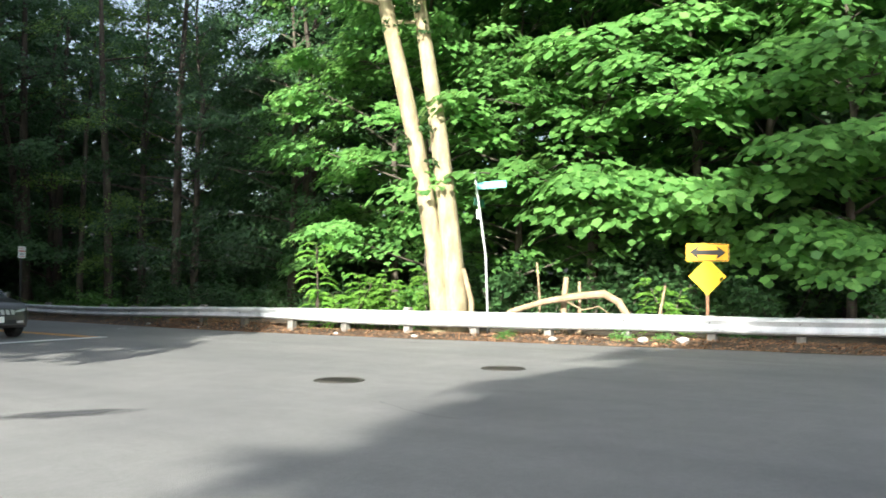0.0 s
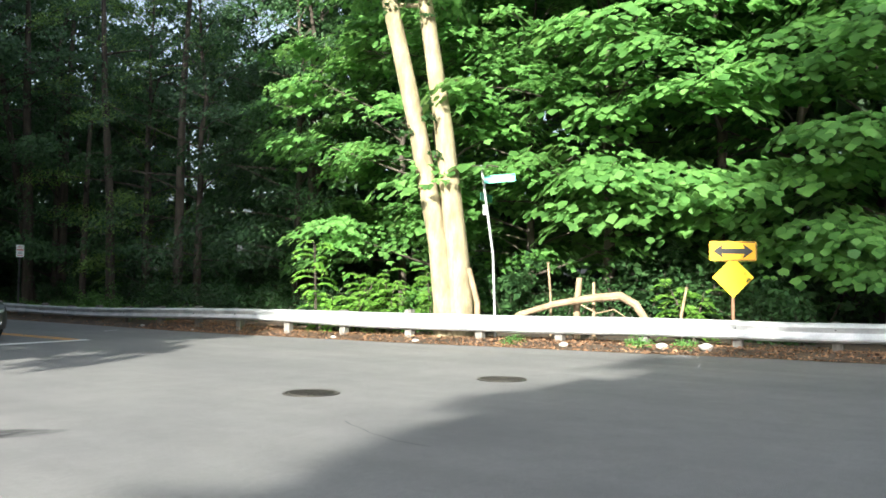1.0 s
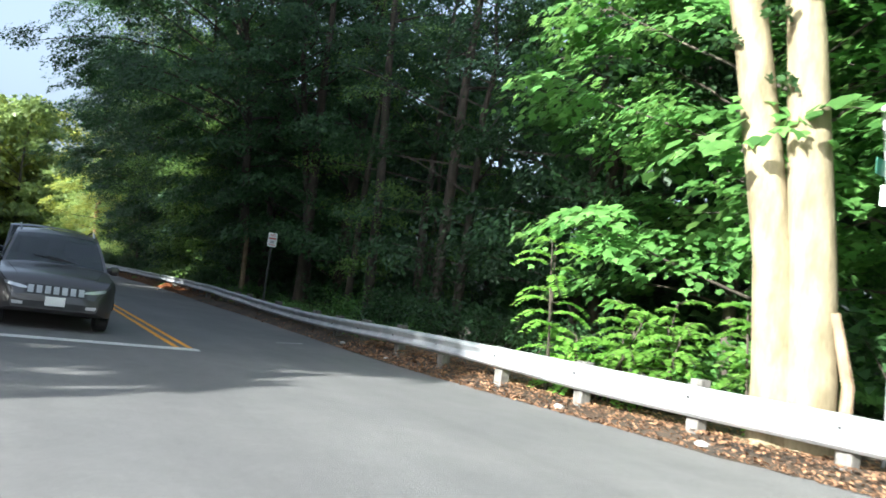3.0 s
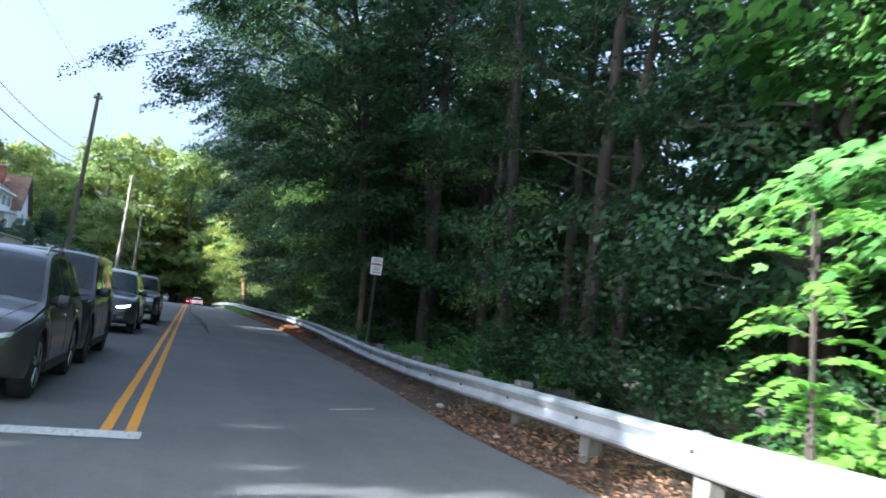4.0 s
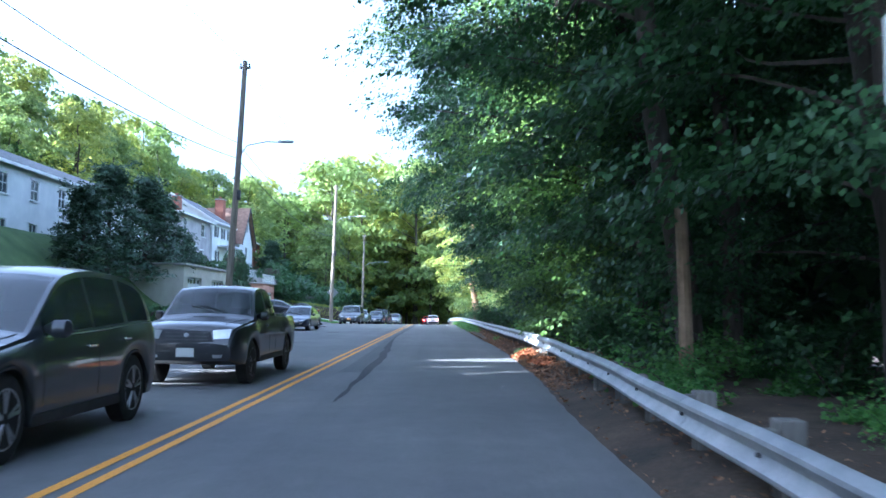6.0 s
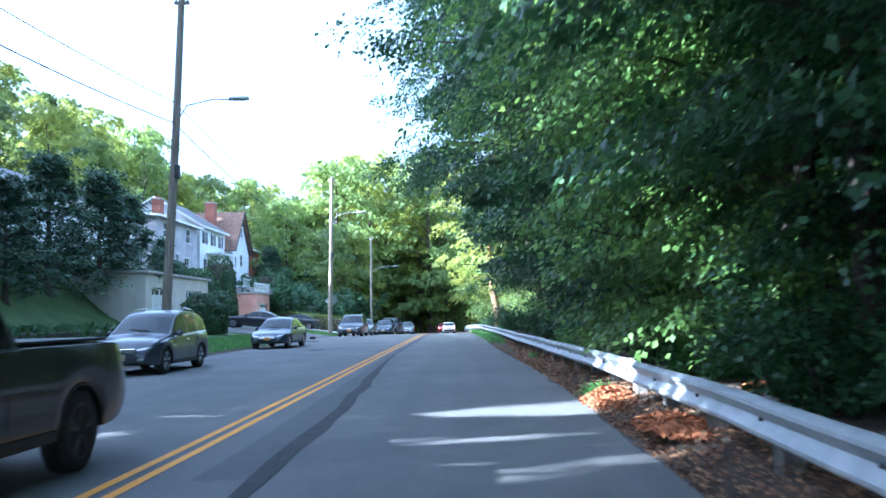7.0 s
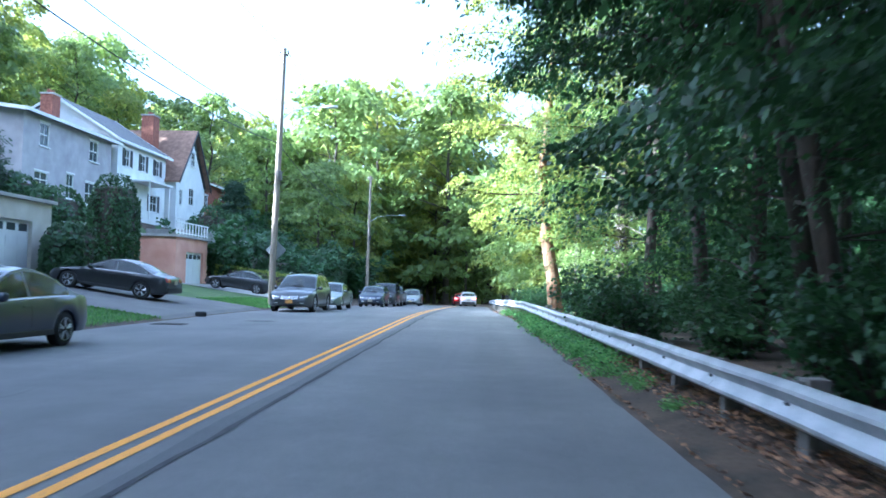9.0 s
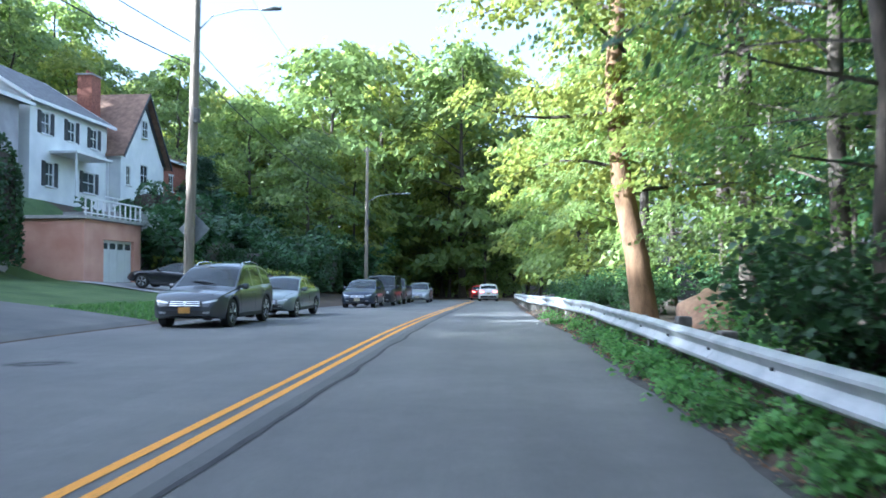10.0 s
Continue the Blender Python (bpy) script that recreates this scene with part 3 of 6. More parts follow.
single("stop_line", g, WHITE_PAINT, "white stop line across the waiting lane", "road marking", "structure")


def seam_x(y):
    return 0.54 + 0.07 * noise.noise((y * 0.5, 5, 0)) + 0.7 * step(52, 30, y)


# tar-filled seam and the patched strip beside the centre line
ribbon("asphalt_patch", lambda y: 0.34 + 0.06 * noise.noise((y * 0.35, 1, 0)) + 0.25 * step(50, 27, y) + bend(y),
       lambda y: seam_x(y) - 0.02 + bend(y), steps((27.6, 130, 0.4)), 0.004, ASPHALT_PATCH, "darker strip of patched asphalt beside the centre line", "road patch")
ribbon("tar_seam", lambda y: seam_x(y) - 0.035 - 0.03 * noise.noise((y * 1.1, 9, 0)) - (0.17 + 0.09 * noise.noise((y * 0.45, 3, 0))) * step(50, 38, y) * step(22, 31, y) + bend(y),
       lambda y: seam_x(y) + 0.03 + 0.04 * noise.noise((y * 0.8, 5, 0)) + bend(y), steps((22, 130, 0.3)), 0.006, TAR, "dark tar seam running beside the centre line", "road seam")
ribbon("crumbled_edge", lambda y: edge_x(y) - 0.12 - 0.14 * noise.noise((y * 0.6, 12, 0)) - 0.06 * noise.noise((y * 2.3, 4, 0)),
       edge_x, steps((22, 110, 0.3)), 0.004, CRUMBLED, "dark crumbled edge of the asphalt along the verge", "road edge")
g = Geo()
for y0, x0, ln in ((3.2, 2.5, 0.75), (-4.3, -6.4, 1.6)):
    g.loft([[(x0, y0, 0.006), (x0 + ln, y0 + 0.5, 0.006)], [(x0, y0 + 0.06, 0.006), (x0 + ln, y0 + 0.56, 0.006)]], False, False)
single("faded_marking", g, WHITE_PAINT, "faded remains of a white marking", "road marking", "structure")


for k, (x, y, sx, sy, turn) in enumerate(((-7.4, -11.0, 1.0, 0.36, -32), (-3.4, 56.5, 0.5, 1.0, 5), (-4.4, 74.0, 0.7, 0.5, 12))):
    ob = single("oil_stain_%d" % (k + 1), Geo().add([(-1, -1, 0), (1, -1, 0), (1, 1, 0), (-1, 1, 0)], [(0, 1, 2, 3)]), OIL_STAIN, "dark oil stain soaked into the asphalt", "road stain", "structure")
    ob.matrix_world = pose(x, y, road_z(y) + 0.005, 0, 0, turn) @ Matrix.Diagonal((sx, sy, 1.0, 1.0))
# thin cracks sealed with tar
rnd = random.Random(31)
for i, (x, y, ln, a) in enumerate(((-5.2, -14.6, 1.6, 1.3), (-2.2, 48.0, 9.0, 1.6), (-3.0, 80.0, 3.2, 0.05))):
    left_line, right_line = [], []
    for k in range(25):
        t = ln * k / 24
        d = 0.16 * noise.noise((t * 0.9, i * 3.1, 0)) + 0.05 * noise.noise((t * 4, i * 3.1, 2))
        w = 0.006 + 0.005 * noise.noise((t * 3, i, 5))
        for line, s in ((left_line, 1), (right_line, -1)):
            line.append((x + t * math.cos(a) - (d + s * w) * math.sin(a), y + t * math.sin(a) + (d + s * w) * math.cos(a), road_z(y + t * math.sin(a)) + 0.005))
    single("crack_%d" % (i + 1), Geo().loft([left_line, right_line], False, False), TAR, "thin crack in the asphalt sealed with tar", "road crack", "structure")


def disc(x, y, z, r, k=40):
    return [(x + r * math.cos(2 * math.pi * i / k), y + r * math.sin(2 * math.pi * i / k), z) for i in range(k)]


def manhole(x, y, r, turn):
    e = thing("manhole_cover", "round cast-iron manhole cover set in the asphalt", "manhole", (x, y, 0), turn, "manhole covers")
    ring = Geo().loft([disc(0, 0, 0.002, r), disc(0, 0, 0.012, r), disc(0, 0, 0.012, r * 0.88), disc(0, 0, 0.002, r * 0.87)], False)
    part("ring", ring, IRON, e)
    lid = Geo().loft([disc(0, 0, -0.02, r * 0.855), disc(0, 0, 0.008, r * 0.855)])
    for i in range(-4, 5):
        w = math.sqrt(max(0, 0.62 - (i * 0.17) ** 2)) * r * 2 * 0.92
        part("ridge", Geo().box((0, i * 0.17 * r, 0.011), (w, 0.03, 0.008)), IRON, e)
    part("lid", lid, IRON, e)
    return e


manhole(-3.36, -11.27, 0.37, 10)
manhole(-0.45, -12.34, 0.375, 50)
e = thing("storm_drain", "rectangular iron drain grate at the roadside", "drain grate", (-6.3, 71.0, 0), 2)
part("frame", Geo().box((0, 0.3, 0.01), (0.9, 0.06, 0.02)).box((0, -0.3, 0.01), (0.9, 0.06, 0.02)).box((0.43, 0, 0.01), (0.06, 0.6, 0.02)).box((-0.43, 0, 0.01), (0.06, 0.6, 0.02)), IRON, e)
for i in range(9):
    part("bar", Geo().box((-0.36 + i * 0.09, 0, 0.006), (0.035, 0.56, 0.014)), IRON, e)


# ---- guardrail ----
W_PROFILE = ((0.0, 0.155), (0.028, 0.15), (0.078, 0.115), (0.082, 0.085), (0.03, 0.035), (0.012, 0.0), (0.03, -0.035), (0.082, -0.085), (0.078, -0.115), (0.028, -0.15), (0.0, -0.155))


def tall_beam(y):
    return 1.05 + 0.27 * step(-1, -5, y)


def guardrail():
    e = thing("guardrail", "galvanised steel guardrail on short posts along the woods", "guardrail", kind="structure")
    y, n = -33.0, 0
    while y < 128:
        ys = [y + 3.9 * i / 6 for i in range(7)]
        rings = []
        for q in ys:
            x, dx = rail_x(q), (rail_x(q + 0.2) - rail_x(q - 0.2)) / 0.4
            nx, ny = -1 / math.hypot(1, dx), dx / math.hypot(1, dx)
            lift = rail_z(q) + 0.72 - 0.16 * tall_beam(q) + 0.02 * noise.noise((q * 0.3, 7, 0)) + (0.004 if n % 2 else 0)
            push = 0.012 * noise.noise((q * 0.9, 2, 0)) + (0.004 if n % 2 else 0)
            front = [(x + nx * (u + push), q + ny * (u + push), lift + v * tall_beam(q)) for u, v in W_PROFILE]
            back = [(x + nx * (u + push - 0.008), q + ny * (u + push - 0.008), lift + v * tall_beam(q)) for u, v in reversed(W_PROFILE)]
            rings.append(front + back)
        part("beam", Geo().loft(rings), STEEL, e, smooth=True)
        for q in (y + 0.1, y + 2.05):
            x = rail_x(q) + 0.075
            z = rail_z(q)
            tall = 0.77 + 0.03 * math.sin(q * 5.1) if 1.5 < q < 18 or n % 5 == 2 and not 26 < q < 36 else 0.64
            part("post", Geo().box((x + 0.09, q, z + tall / 2 - 0.12), (0.18, 0.2, tall + 0.24), 0.018, random.uniform(-4, 4)), POST_WOOD, e)
            part("block", Geo().box((x - 0.03, q, z + 0.56), (0.07, 0.15, 0.33), 0.01), POST_WOOD, e)
            part("bolt", Geo().tube([(x - 0.10, q, z + 0.555), (x - 0.125, q, z + 0.555)], 0.018, 6), DARK_METAL, e)
        y += 3.85
        n += 1
    x, z = rail_x(y + 0.05), road_z(y)
    part("end_terminal", Geo().box((x - 0.05, y + 0.2, z + 0.5), (0.1, 0.35, 0.42), 0.03), STEEL, e)
    return e


guardrail()


# ---- woods on the right ----
M_NEAR = [tree_meshes(11 + i, 13 + i, 0.14 + 0.02 * i, 4.6 + 0.3 * i, 1.2 + 0.3 * i, 38, 5, 46, 0.235, 0.95, LEAF_MAPLE, BARK_GREY, MAPLE_FAR, profile="tiered", tilt=0.2) for i in range(3)]
M_CLOSE = tree_meshes(19, 14, 0.16, 4.7, 1.0, 38, 5, 42, 0.21, 0.88, LEAF_MAPLE, BARK_GREY, MAPLE, profile="tiered", tilt=0.2)
M_WOOD = [tree_meshes(31 + i, 18 + 1.5 * i, 0.2 + 0.03 * i, 5.6, 0.8 + 0.5 * i, 34, 6, 44, 0.13, 0.86, (LEAF_SHADED, LEAF_MID, LEAF_LIGHT)[i], BARK, KITE, profile="tall", fine=False) for i in range(3)]
M_THIN = [tree_meshes(51 + i, 16 + i, 0.11 + 0.03 * i, 3.6, 2.5, 18, 4, 26, 0.27, 0.95, LEAF_SHADED, BARK, TRI, fine=False) for i in range(3)]
M_DEEP = [tree_meshes(61 + i, 19 + 2 * i, 0.2, 5.6, 0.5, 30, 4, 18, 0.5, 1.25, LEAF_SHADED, BARK, TRI, profile="tall", fine=False) for i in range(2)]
M_BACK = [tree_meshes(65 + i, 19 + 2 * i, 0.2, 5.6, 0.5, 24, 4, 11, 0.8, 1.4, LEAF_SHADED, BARK, TRI, profile="tall", fine=False) for i in range(2)]
M_SHADE = [tree_meshes(81 + i, 20 + 2 * i, 0.25, 5.6, 2.0, 30, 4, 11, 1.1, 1.35, LEAF_SHADED, BARK, TRI, profile="tall", fine=False) for i in range(2)]
M_FAR = [tree_meshes(71 + i, 17 + 2 * i, 0.26, 6.4, 1.4, 28, 4, 20, 0.46, 1.45, (LEAF_LIGHT, LEAF_YELLOW, LEAF_LIGHT)[i], BARK, TRI, fine=False) for i in range(3)]
M_REACH = tree_meshes(95, 18, 0.24, 9.0, 5.4, 46, 8, 100, 0.155, 0.9, LEAF_SHADED, BARK, KITE, lean=(-2.4, 0), fine=False)
M_REACH_FINE = tree_meshes(95, 18, 0.24, 9.0, 5.4, 46, 8, 130, 0.118, 0.8, LEAF_SHADED, BARK, KITE, lean=(-2.4, 0), fine=False)
M_OVER = [tree_meshes(91 + i, 20.5 + i, 0.18, 8.8, 1.6, 42, 6, 66, 0.15, 0.84, LEAF_SHADED, BARK, KITE, lean=(-3.2, 0), profile="vase", fine=False) for i in range(2)]
M_OVER_LIGHT = [tree_meshes(98 + i, 19.5 + i, 0.18, 8.4, 1.4, 42, 6, 52, 0.125, 1.0, LEAF_MID, BARK, KITE, lean=(-2.8, 0), profile="vase", fine=False) for i in range(2)]

M_YOUNG = [tree_meshes(41 + i, 9.0 + 1.4 * i, 0.08, 2.8, 0.25, 36, 6, 46, 0.125, 0.62, (LEAF_MID, LEAF_SHADED)[i], BARK, KITE, profile="tall", fine=False, tilt=0.4) for i in range(2)]

rnd = random.Random(5)
NEAR_SPOTS = ((9.9, -3.4), (10.6, -9.0), (11.4, -11.9), (11.6, -16.0), (11.9, 4.4), (10.6, -6.4), (13.4, -21.0), (12.4, -13.8), (12.6, 0.2), (11.6, -26.5))
for i, (x, y) in enumerate(NEAR_SPOTS):
    tree(M_WOOD[0] if i == 4 else M_CLOSE if i in (0, 5) else M_NEAR[i % 3], "leafy green maple at the edge of the woods", (x, y, land_z(x, y)), rnd.uniform(0, 360), rnd.uniform(0.85, 1.1), "maple_tree", "maples at the junction")
WOOD_SPOTS = ((10.5, 4.5), (9.6, 9.5), (10.8, 15.0), (9.9, 21.5), (8.8, 27.5), (9.6, 33), (8.9, 38.5), (9.4, 44.5), (8.8, 50.5), (9.3, 57), (9.0, 65.0), (8.8, 75.0), (10.0, 79.6), (9.6, 84.6), (10.2, 89), (9.0, 97))
for i, (x, y) in enumerate(WOOD_SPOTS):
    x += 0.8 if y < 60 else -0.3
    # leaf tone by distance: shade coloured in before y 78, sun beyond
    tree(M_WOOD[(0, 0, 1)[i % 3] if y < 78 else 2], "tall green woodland tree behind the guardrail", (x, y, land_z(x, y)), rnd.uniform(0, 360), rnd.uniform(0.85, 1.05), "woodland_tree", "woodland trees")
for i, (x, y, t, k) in enumerate(((8.4, 29.0, 5, 1.15), (8.3, 44.5, -12, 1.2), (8.3, 54.5, 8, 1.12), (8.8, 61.0, -10, 1.1), (9.2, 20.5, 0, 1.1), (8.1, 36.6, 30, 1.1), (9.0, 48.5, 40, 1.05), (8.6, 33.4, 75, 0.95))):
    # the lighter-leaved copy stands where the crowns look lit
    tree((M_OVER_LIGHT if 31 < y < 40 else M_OVER)[i % 2], "large tree whose crown hangs over the road", (x, y, land_z(x, y)), t, k, "overhanging_tree", "overhanging trees")
for i, (y, d, k) in enumerate(((25.6, 3.3, 0.8), (28.2, 2.9, 0.95), (31.2, 2.9, 0.9), (33.6, 2.9, 1.1), (36.4, 2.6, 1.15), (39.2, 2.5, 1.2), (43.4, 3.2, 0.95), (46.8, 3.3, 1.05), (50.5, 3.4, 1.0), (54.5, 3.5, 0.95))):
    x = rail_x(y) + d
    # lit leaf colour between y 33 and 41, shaded leaf colour elsewhere
    tree(M_YOUNG[0 if 33 < y < 41 else 1], "bushy young tree leafed down to the ground", (x, y, land_z(x, y)), y * 77, k, "young_tree", "young trees behind the guardrail")
for x, y, t, k, tall in ((7.4, 24.6, 4, 1.08, 1.05), (8.9, 62.5, -8, 1.0, 1.1), (8.4, 68.0, 40, 0.8, 1.4)):
    tree(M_REACH_FINE if y < 40 else M_REACH, "broad tree with long limbs reaching over the road", (x, y, land_z(x, y)), t, k, "overhanging_tree", "overhanging trees", tall)
for i in range(26):
    y = -36 + i * 5.3 + rnd.uniform(-1.2, 1.2)
    x = rail_x(min(y, 90)) + rnd.uniform(7.0, 12)
    tree(M_THIN[i % 3], "slender tree standing deeper in the woods", (x, y, land_z(x, y)), rnd.uniform(0, 360), rnd.uniform(0.75, 1.15), "slender_tree", "slender trees")
for i in range(40):
    y = -70 + i * 4.8 + rnd.uniform(-1.5, 1.5)
    x = rail_x(min(y, 90)) + (rnd.uniform(12, 17) if i % 2 else rnd.uniform(19, 28))
    tree((M_DEEP if i % 2 else M_BACK)[i // 2 % 2], "dark woodland tree far inside the woods", (x, y, land_z(x, y)), rnd.uniform(0, 360), rnd.uniform(0.75, 1.0), "woodland_tree", "woodland trees")
for x, y in ((18, -15), (22, -11), (20, -21), (26, -17), (17, -8), (24, -5), (30, -24), (19, -27), (31, -10), (15, 27), (16, 5), (20, 9)):
    tree(M_DEEP[int(x) % 2], "dark woodland tree far inside the woods", (x, y, land_z(x, y)), x * 41, 0.9, "woodland_tree", "woodland trees")
for i in range(16):
    y = 166 + (i % 4) * 9 + rnd.uniform(-2, 2)
    x = -12 + (i // 4) * 9 + rnd.uniform(-3, 3)
    tree(M_FAR[i % 3], "tall tree closing the view at the far bend", (x, y, road_z(y)), rnd.uniform(0, 360), rnd.uniform(0.9, 1.05) if i % 4 < 1 else rnd.uniform(1.1, 1.35), "roadside_tree", "far roadside trees")
# the wooded end of the road, and the hill on the left
for i in range(22):
    y = 108 + i * 6.0 + rnd.uniform(-2, 2)
    x = edge_x(min(y, 170)) + rnd.uniform(4.5, 9) + (0 if y < 150 else rnd.uniform(-8, 6))
    tree(M_FAR[i % 3], "tall roadside tree at the far bend", (x, y, land_z(x, y)), rnd.uniform(0, 360), rnd.uniform(0.75, 1.0), "roadside_tree", "far roadside trees")
for i in range(24):
    y = 138 + (i % 8) * 11 + rnd.uniform(-4, 4)
    x = -14 + bend(min(y, 160)) * 0.5 - (i // 8) * 13 + rnd.uniform(-4, 4)
    tree(M_FAR[i % 3], "sunlit yellow-green tree on the far hillside", (x, y, land_z(x, y)), rnd.uniform(0, 360), rnd.uniform(0.8, 1.05), "hillside_tree", "hillside trees")
for i in range(34):
    y = 60 + (i % 17) * 6.2 + rnd.uniform(-2, 2)
    x = -39 - (i // 17) * 9 - rnd.uniform(0, 6)
    tree(M_FAR[i % 3], "sunlit tree on the hill behind the houses", (x, y, land_z(x, y)), rnd.uniform(0, 360), rnd.uniform(0.55, 0.68) if y < 92 else rnd.uniform(0.8, 1.0), "hillside_tree", "hillside trees")
for i in range(14):
    y = 160 + (i % 3) * 11 + rnd.uniform(-3, 3)
    x = -52 + i * 4.0 + rnd.uniform(-2, 2)
    tree(M_FAR[i % 3], "tall pale green tree on the far hillside", (x, y, land_z(x, y)), rnd.uniform(0, 360), rnd.uniform(1.25, 1.5) * (1.25 if x > -22 else 1.0), "hillside_tree", "hillside trees")
# unseen trees added on the sunny side, whose shade falls across the road
SHADE_SOUTH = ((-34, -29.6, 1.0, 1.3), (-40, -33.7, 1.1, 0.9), (-30, -35.7, 1.0, 1.1), (-45, -32.7, 1.1, 0.85), (-28, -31.0, 0.9, 1.15), (-32, -26.7, 0.85, 0.9), (-26, -27.5, 0.75, 1.15),
               (-39, -29.6, 1.0, 0.9), (-37, -38.4, 1.0, 1.35), (-50, -37.7, 1.1, 1.35))
SHADE_MIDDLE = ((-15, -0.6, 0.95, 1.0), (-17, -4.0, 0.8, 1.0), (-22, 0.6, 1.0, 1.0), (-23, 7.0, 1.0, 1.7), (-22, 13.1, 1.0, 1.7), (-24, 15.0, 0.95, 1.7), (-16, 4.2, 1.0, 1.7),
                (-15, 9.8, 0.95, 1.7), (-16.5, 13.2, 0.9, 1.7), (-16, 17.5, 0.95, 1.7), (-18, 3.0, 1.15, 1.7), (-25, 1.8, 1.2, 1.7), (-18, 8.0, 1.15, 1.7), (-18, 12.5, 1.1, 1.7),
                (-26, 11.7, 1.2, 1.7), (-26, 6.7, 1.2, 1.7), (-26, 13.2, 1.05, 1.7))
SHADE_NORTH = ((-18, 23.5, 0.38, 3.8), (-20, 31.4, 0.95, 1.0), (-25, 27.9, 0.66, 2.0), (-28, 34, 1.15, 1.0), (-32, 40, 1.3, 1.0), (-32, 45, 1.3, 1.0), (-33, 50, 1.25, 1.0),
               (-34, 55, 1.15, 1.0), (-40, 44, 1.3, 1.0), (-40, 52, 1.2, 1.0), (-34, 29.5, 1.0, 1.0), (-36, 36, 1.2, 1.0))
for x, y, s, tall in SHADE_SOUTH + SHADE_MIDDLE + SHADE_NORTH:
    tree(M_SHADE[int(abs(x * 7)) % 2], "out-of-view tree added to shade the road", (x, y, land_z(x, y)), x * 37, s, "added_shade_tree", "street trees", tall)
# sparse crowns added to thin out the sun reaching the road
for x, y, k in ((-13.6, 23.2, 0.73), (-14.0, 29.9, 0.66)):
    tree(M_THIN[int(y) % 3], "thin-crowned tree added to dapple the sun on the road", (x, y, land_z(x, y)), y * 50, k, "added_shade_tree", "street trees")
# low crowns added to block leftover sun strips on the left lane
for x, y, k in ((-11.2, 29.2, 0.27), (-12.4, 31.4, 0.3), (-11.4, 27.6, 0.26)):
    tree(M_SHADE[0], "small dense tree added to block strips of sun", (x, y, land_z(x, y)), y * 50, k, "added_shade_tree", "street trees")
# back row added to block low sun, taller where the woods opposite are shaded
for i in range(40):
    x, y = -37.5 - 7 * (i % 2), 26 + i * 2.6
    tree(M_BACK[i % 2], "dark tree added in a back row to block low sun", (x, y, land_z(x, y)), i * 71, 0.95 if 38 < y < 62 else 0.4, "sun_blocking_tree", "trees behind the houses")


# ---- vehicles ----
import collections
from mathutils.bvhtree import BVHTree
def wheel(e, x, y, r, rim, width=0.23):
    w = thing("wheel", "", "", (0, 0, 0))
    for key in ("category", "label"):
        if key in w:
            del w[key]
    w.parent = e
    w.location = (x, y, r)
    s = 1 if x > 0 else -1

    def ring(u, q):
        return [(u, q * math.cos(a), q * math.sin(a)) for a in (2 * math.pi * i / 28 for i in range(28))]

    h = width / 2
    part("tyre", Geo().loft([ring(-h, r * 0.66), ring(-h, r * 0.9), ring(-h * 0.8, r), ring(h * 0.8, r), ring(h, r * 0.9), ring(h, r * 0.66)]), RUBBER, w, smooth=True)
    g = Geo().loft([ring(s * h * 0.55, r * 0.2), ring(s * h * 0.9, r * 0.18), ring(s * h * 0.9, 0.01)], False)
    g.loft([ring(s * h * 1.02, r * 0.68), ring(s * h * 0.98, r * 0.6), ring(s * h * 0.5, r * 0.58)], False)
    for i in range(5):
        a = 2 * math.pi * i / 5 + 0.3
        for d in (-0.14, 0.14):
            g.tube([(s * h * 0.86, r * 0.14 * math.cos(a), r * 0.14 * math.sin(a)), (s * h * 0.93, r * 0.63 * math.cos(a + d), r * 0.63 * math.sin(a + d))], [0.028, 0.02], 5)
    part("rim", g, rim, w, smooth=True)
    return w


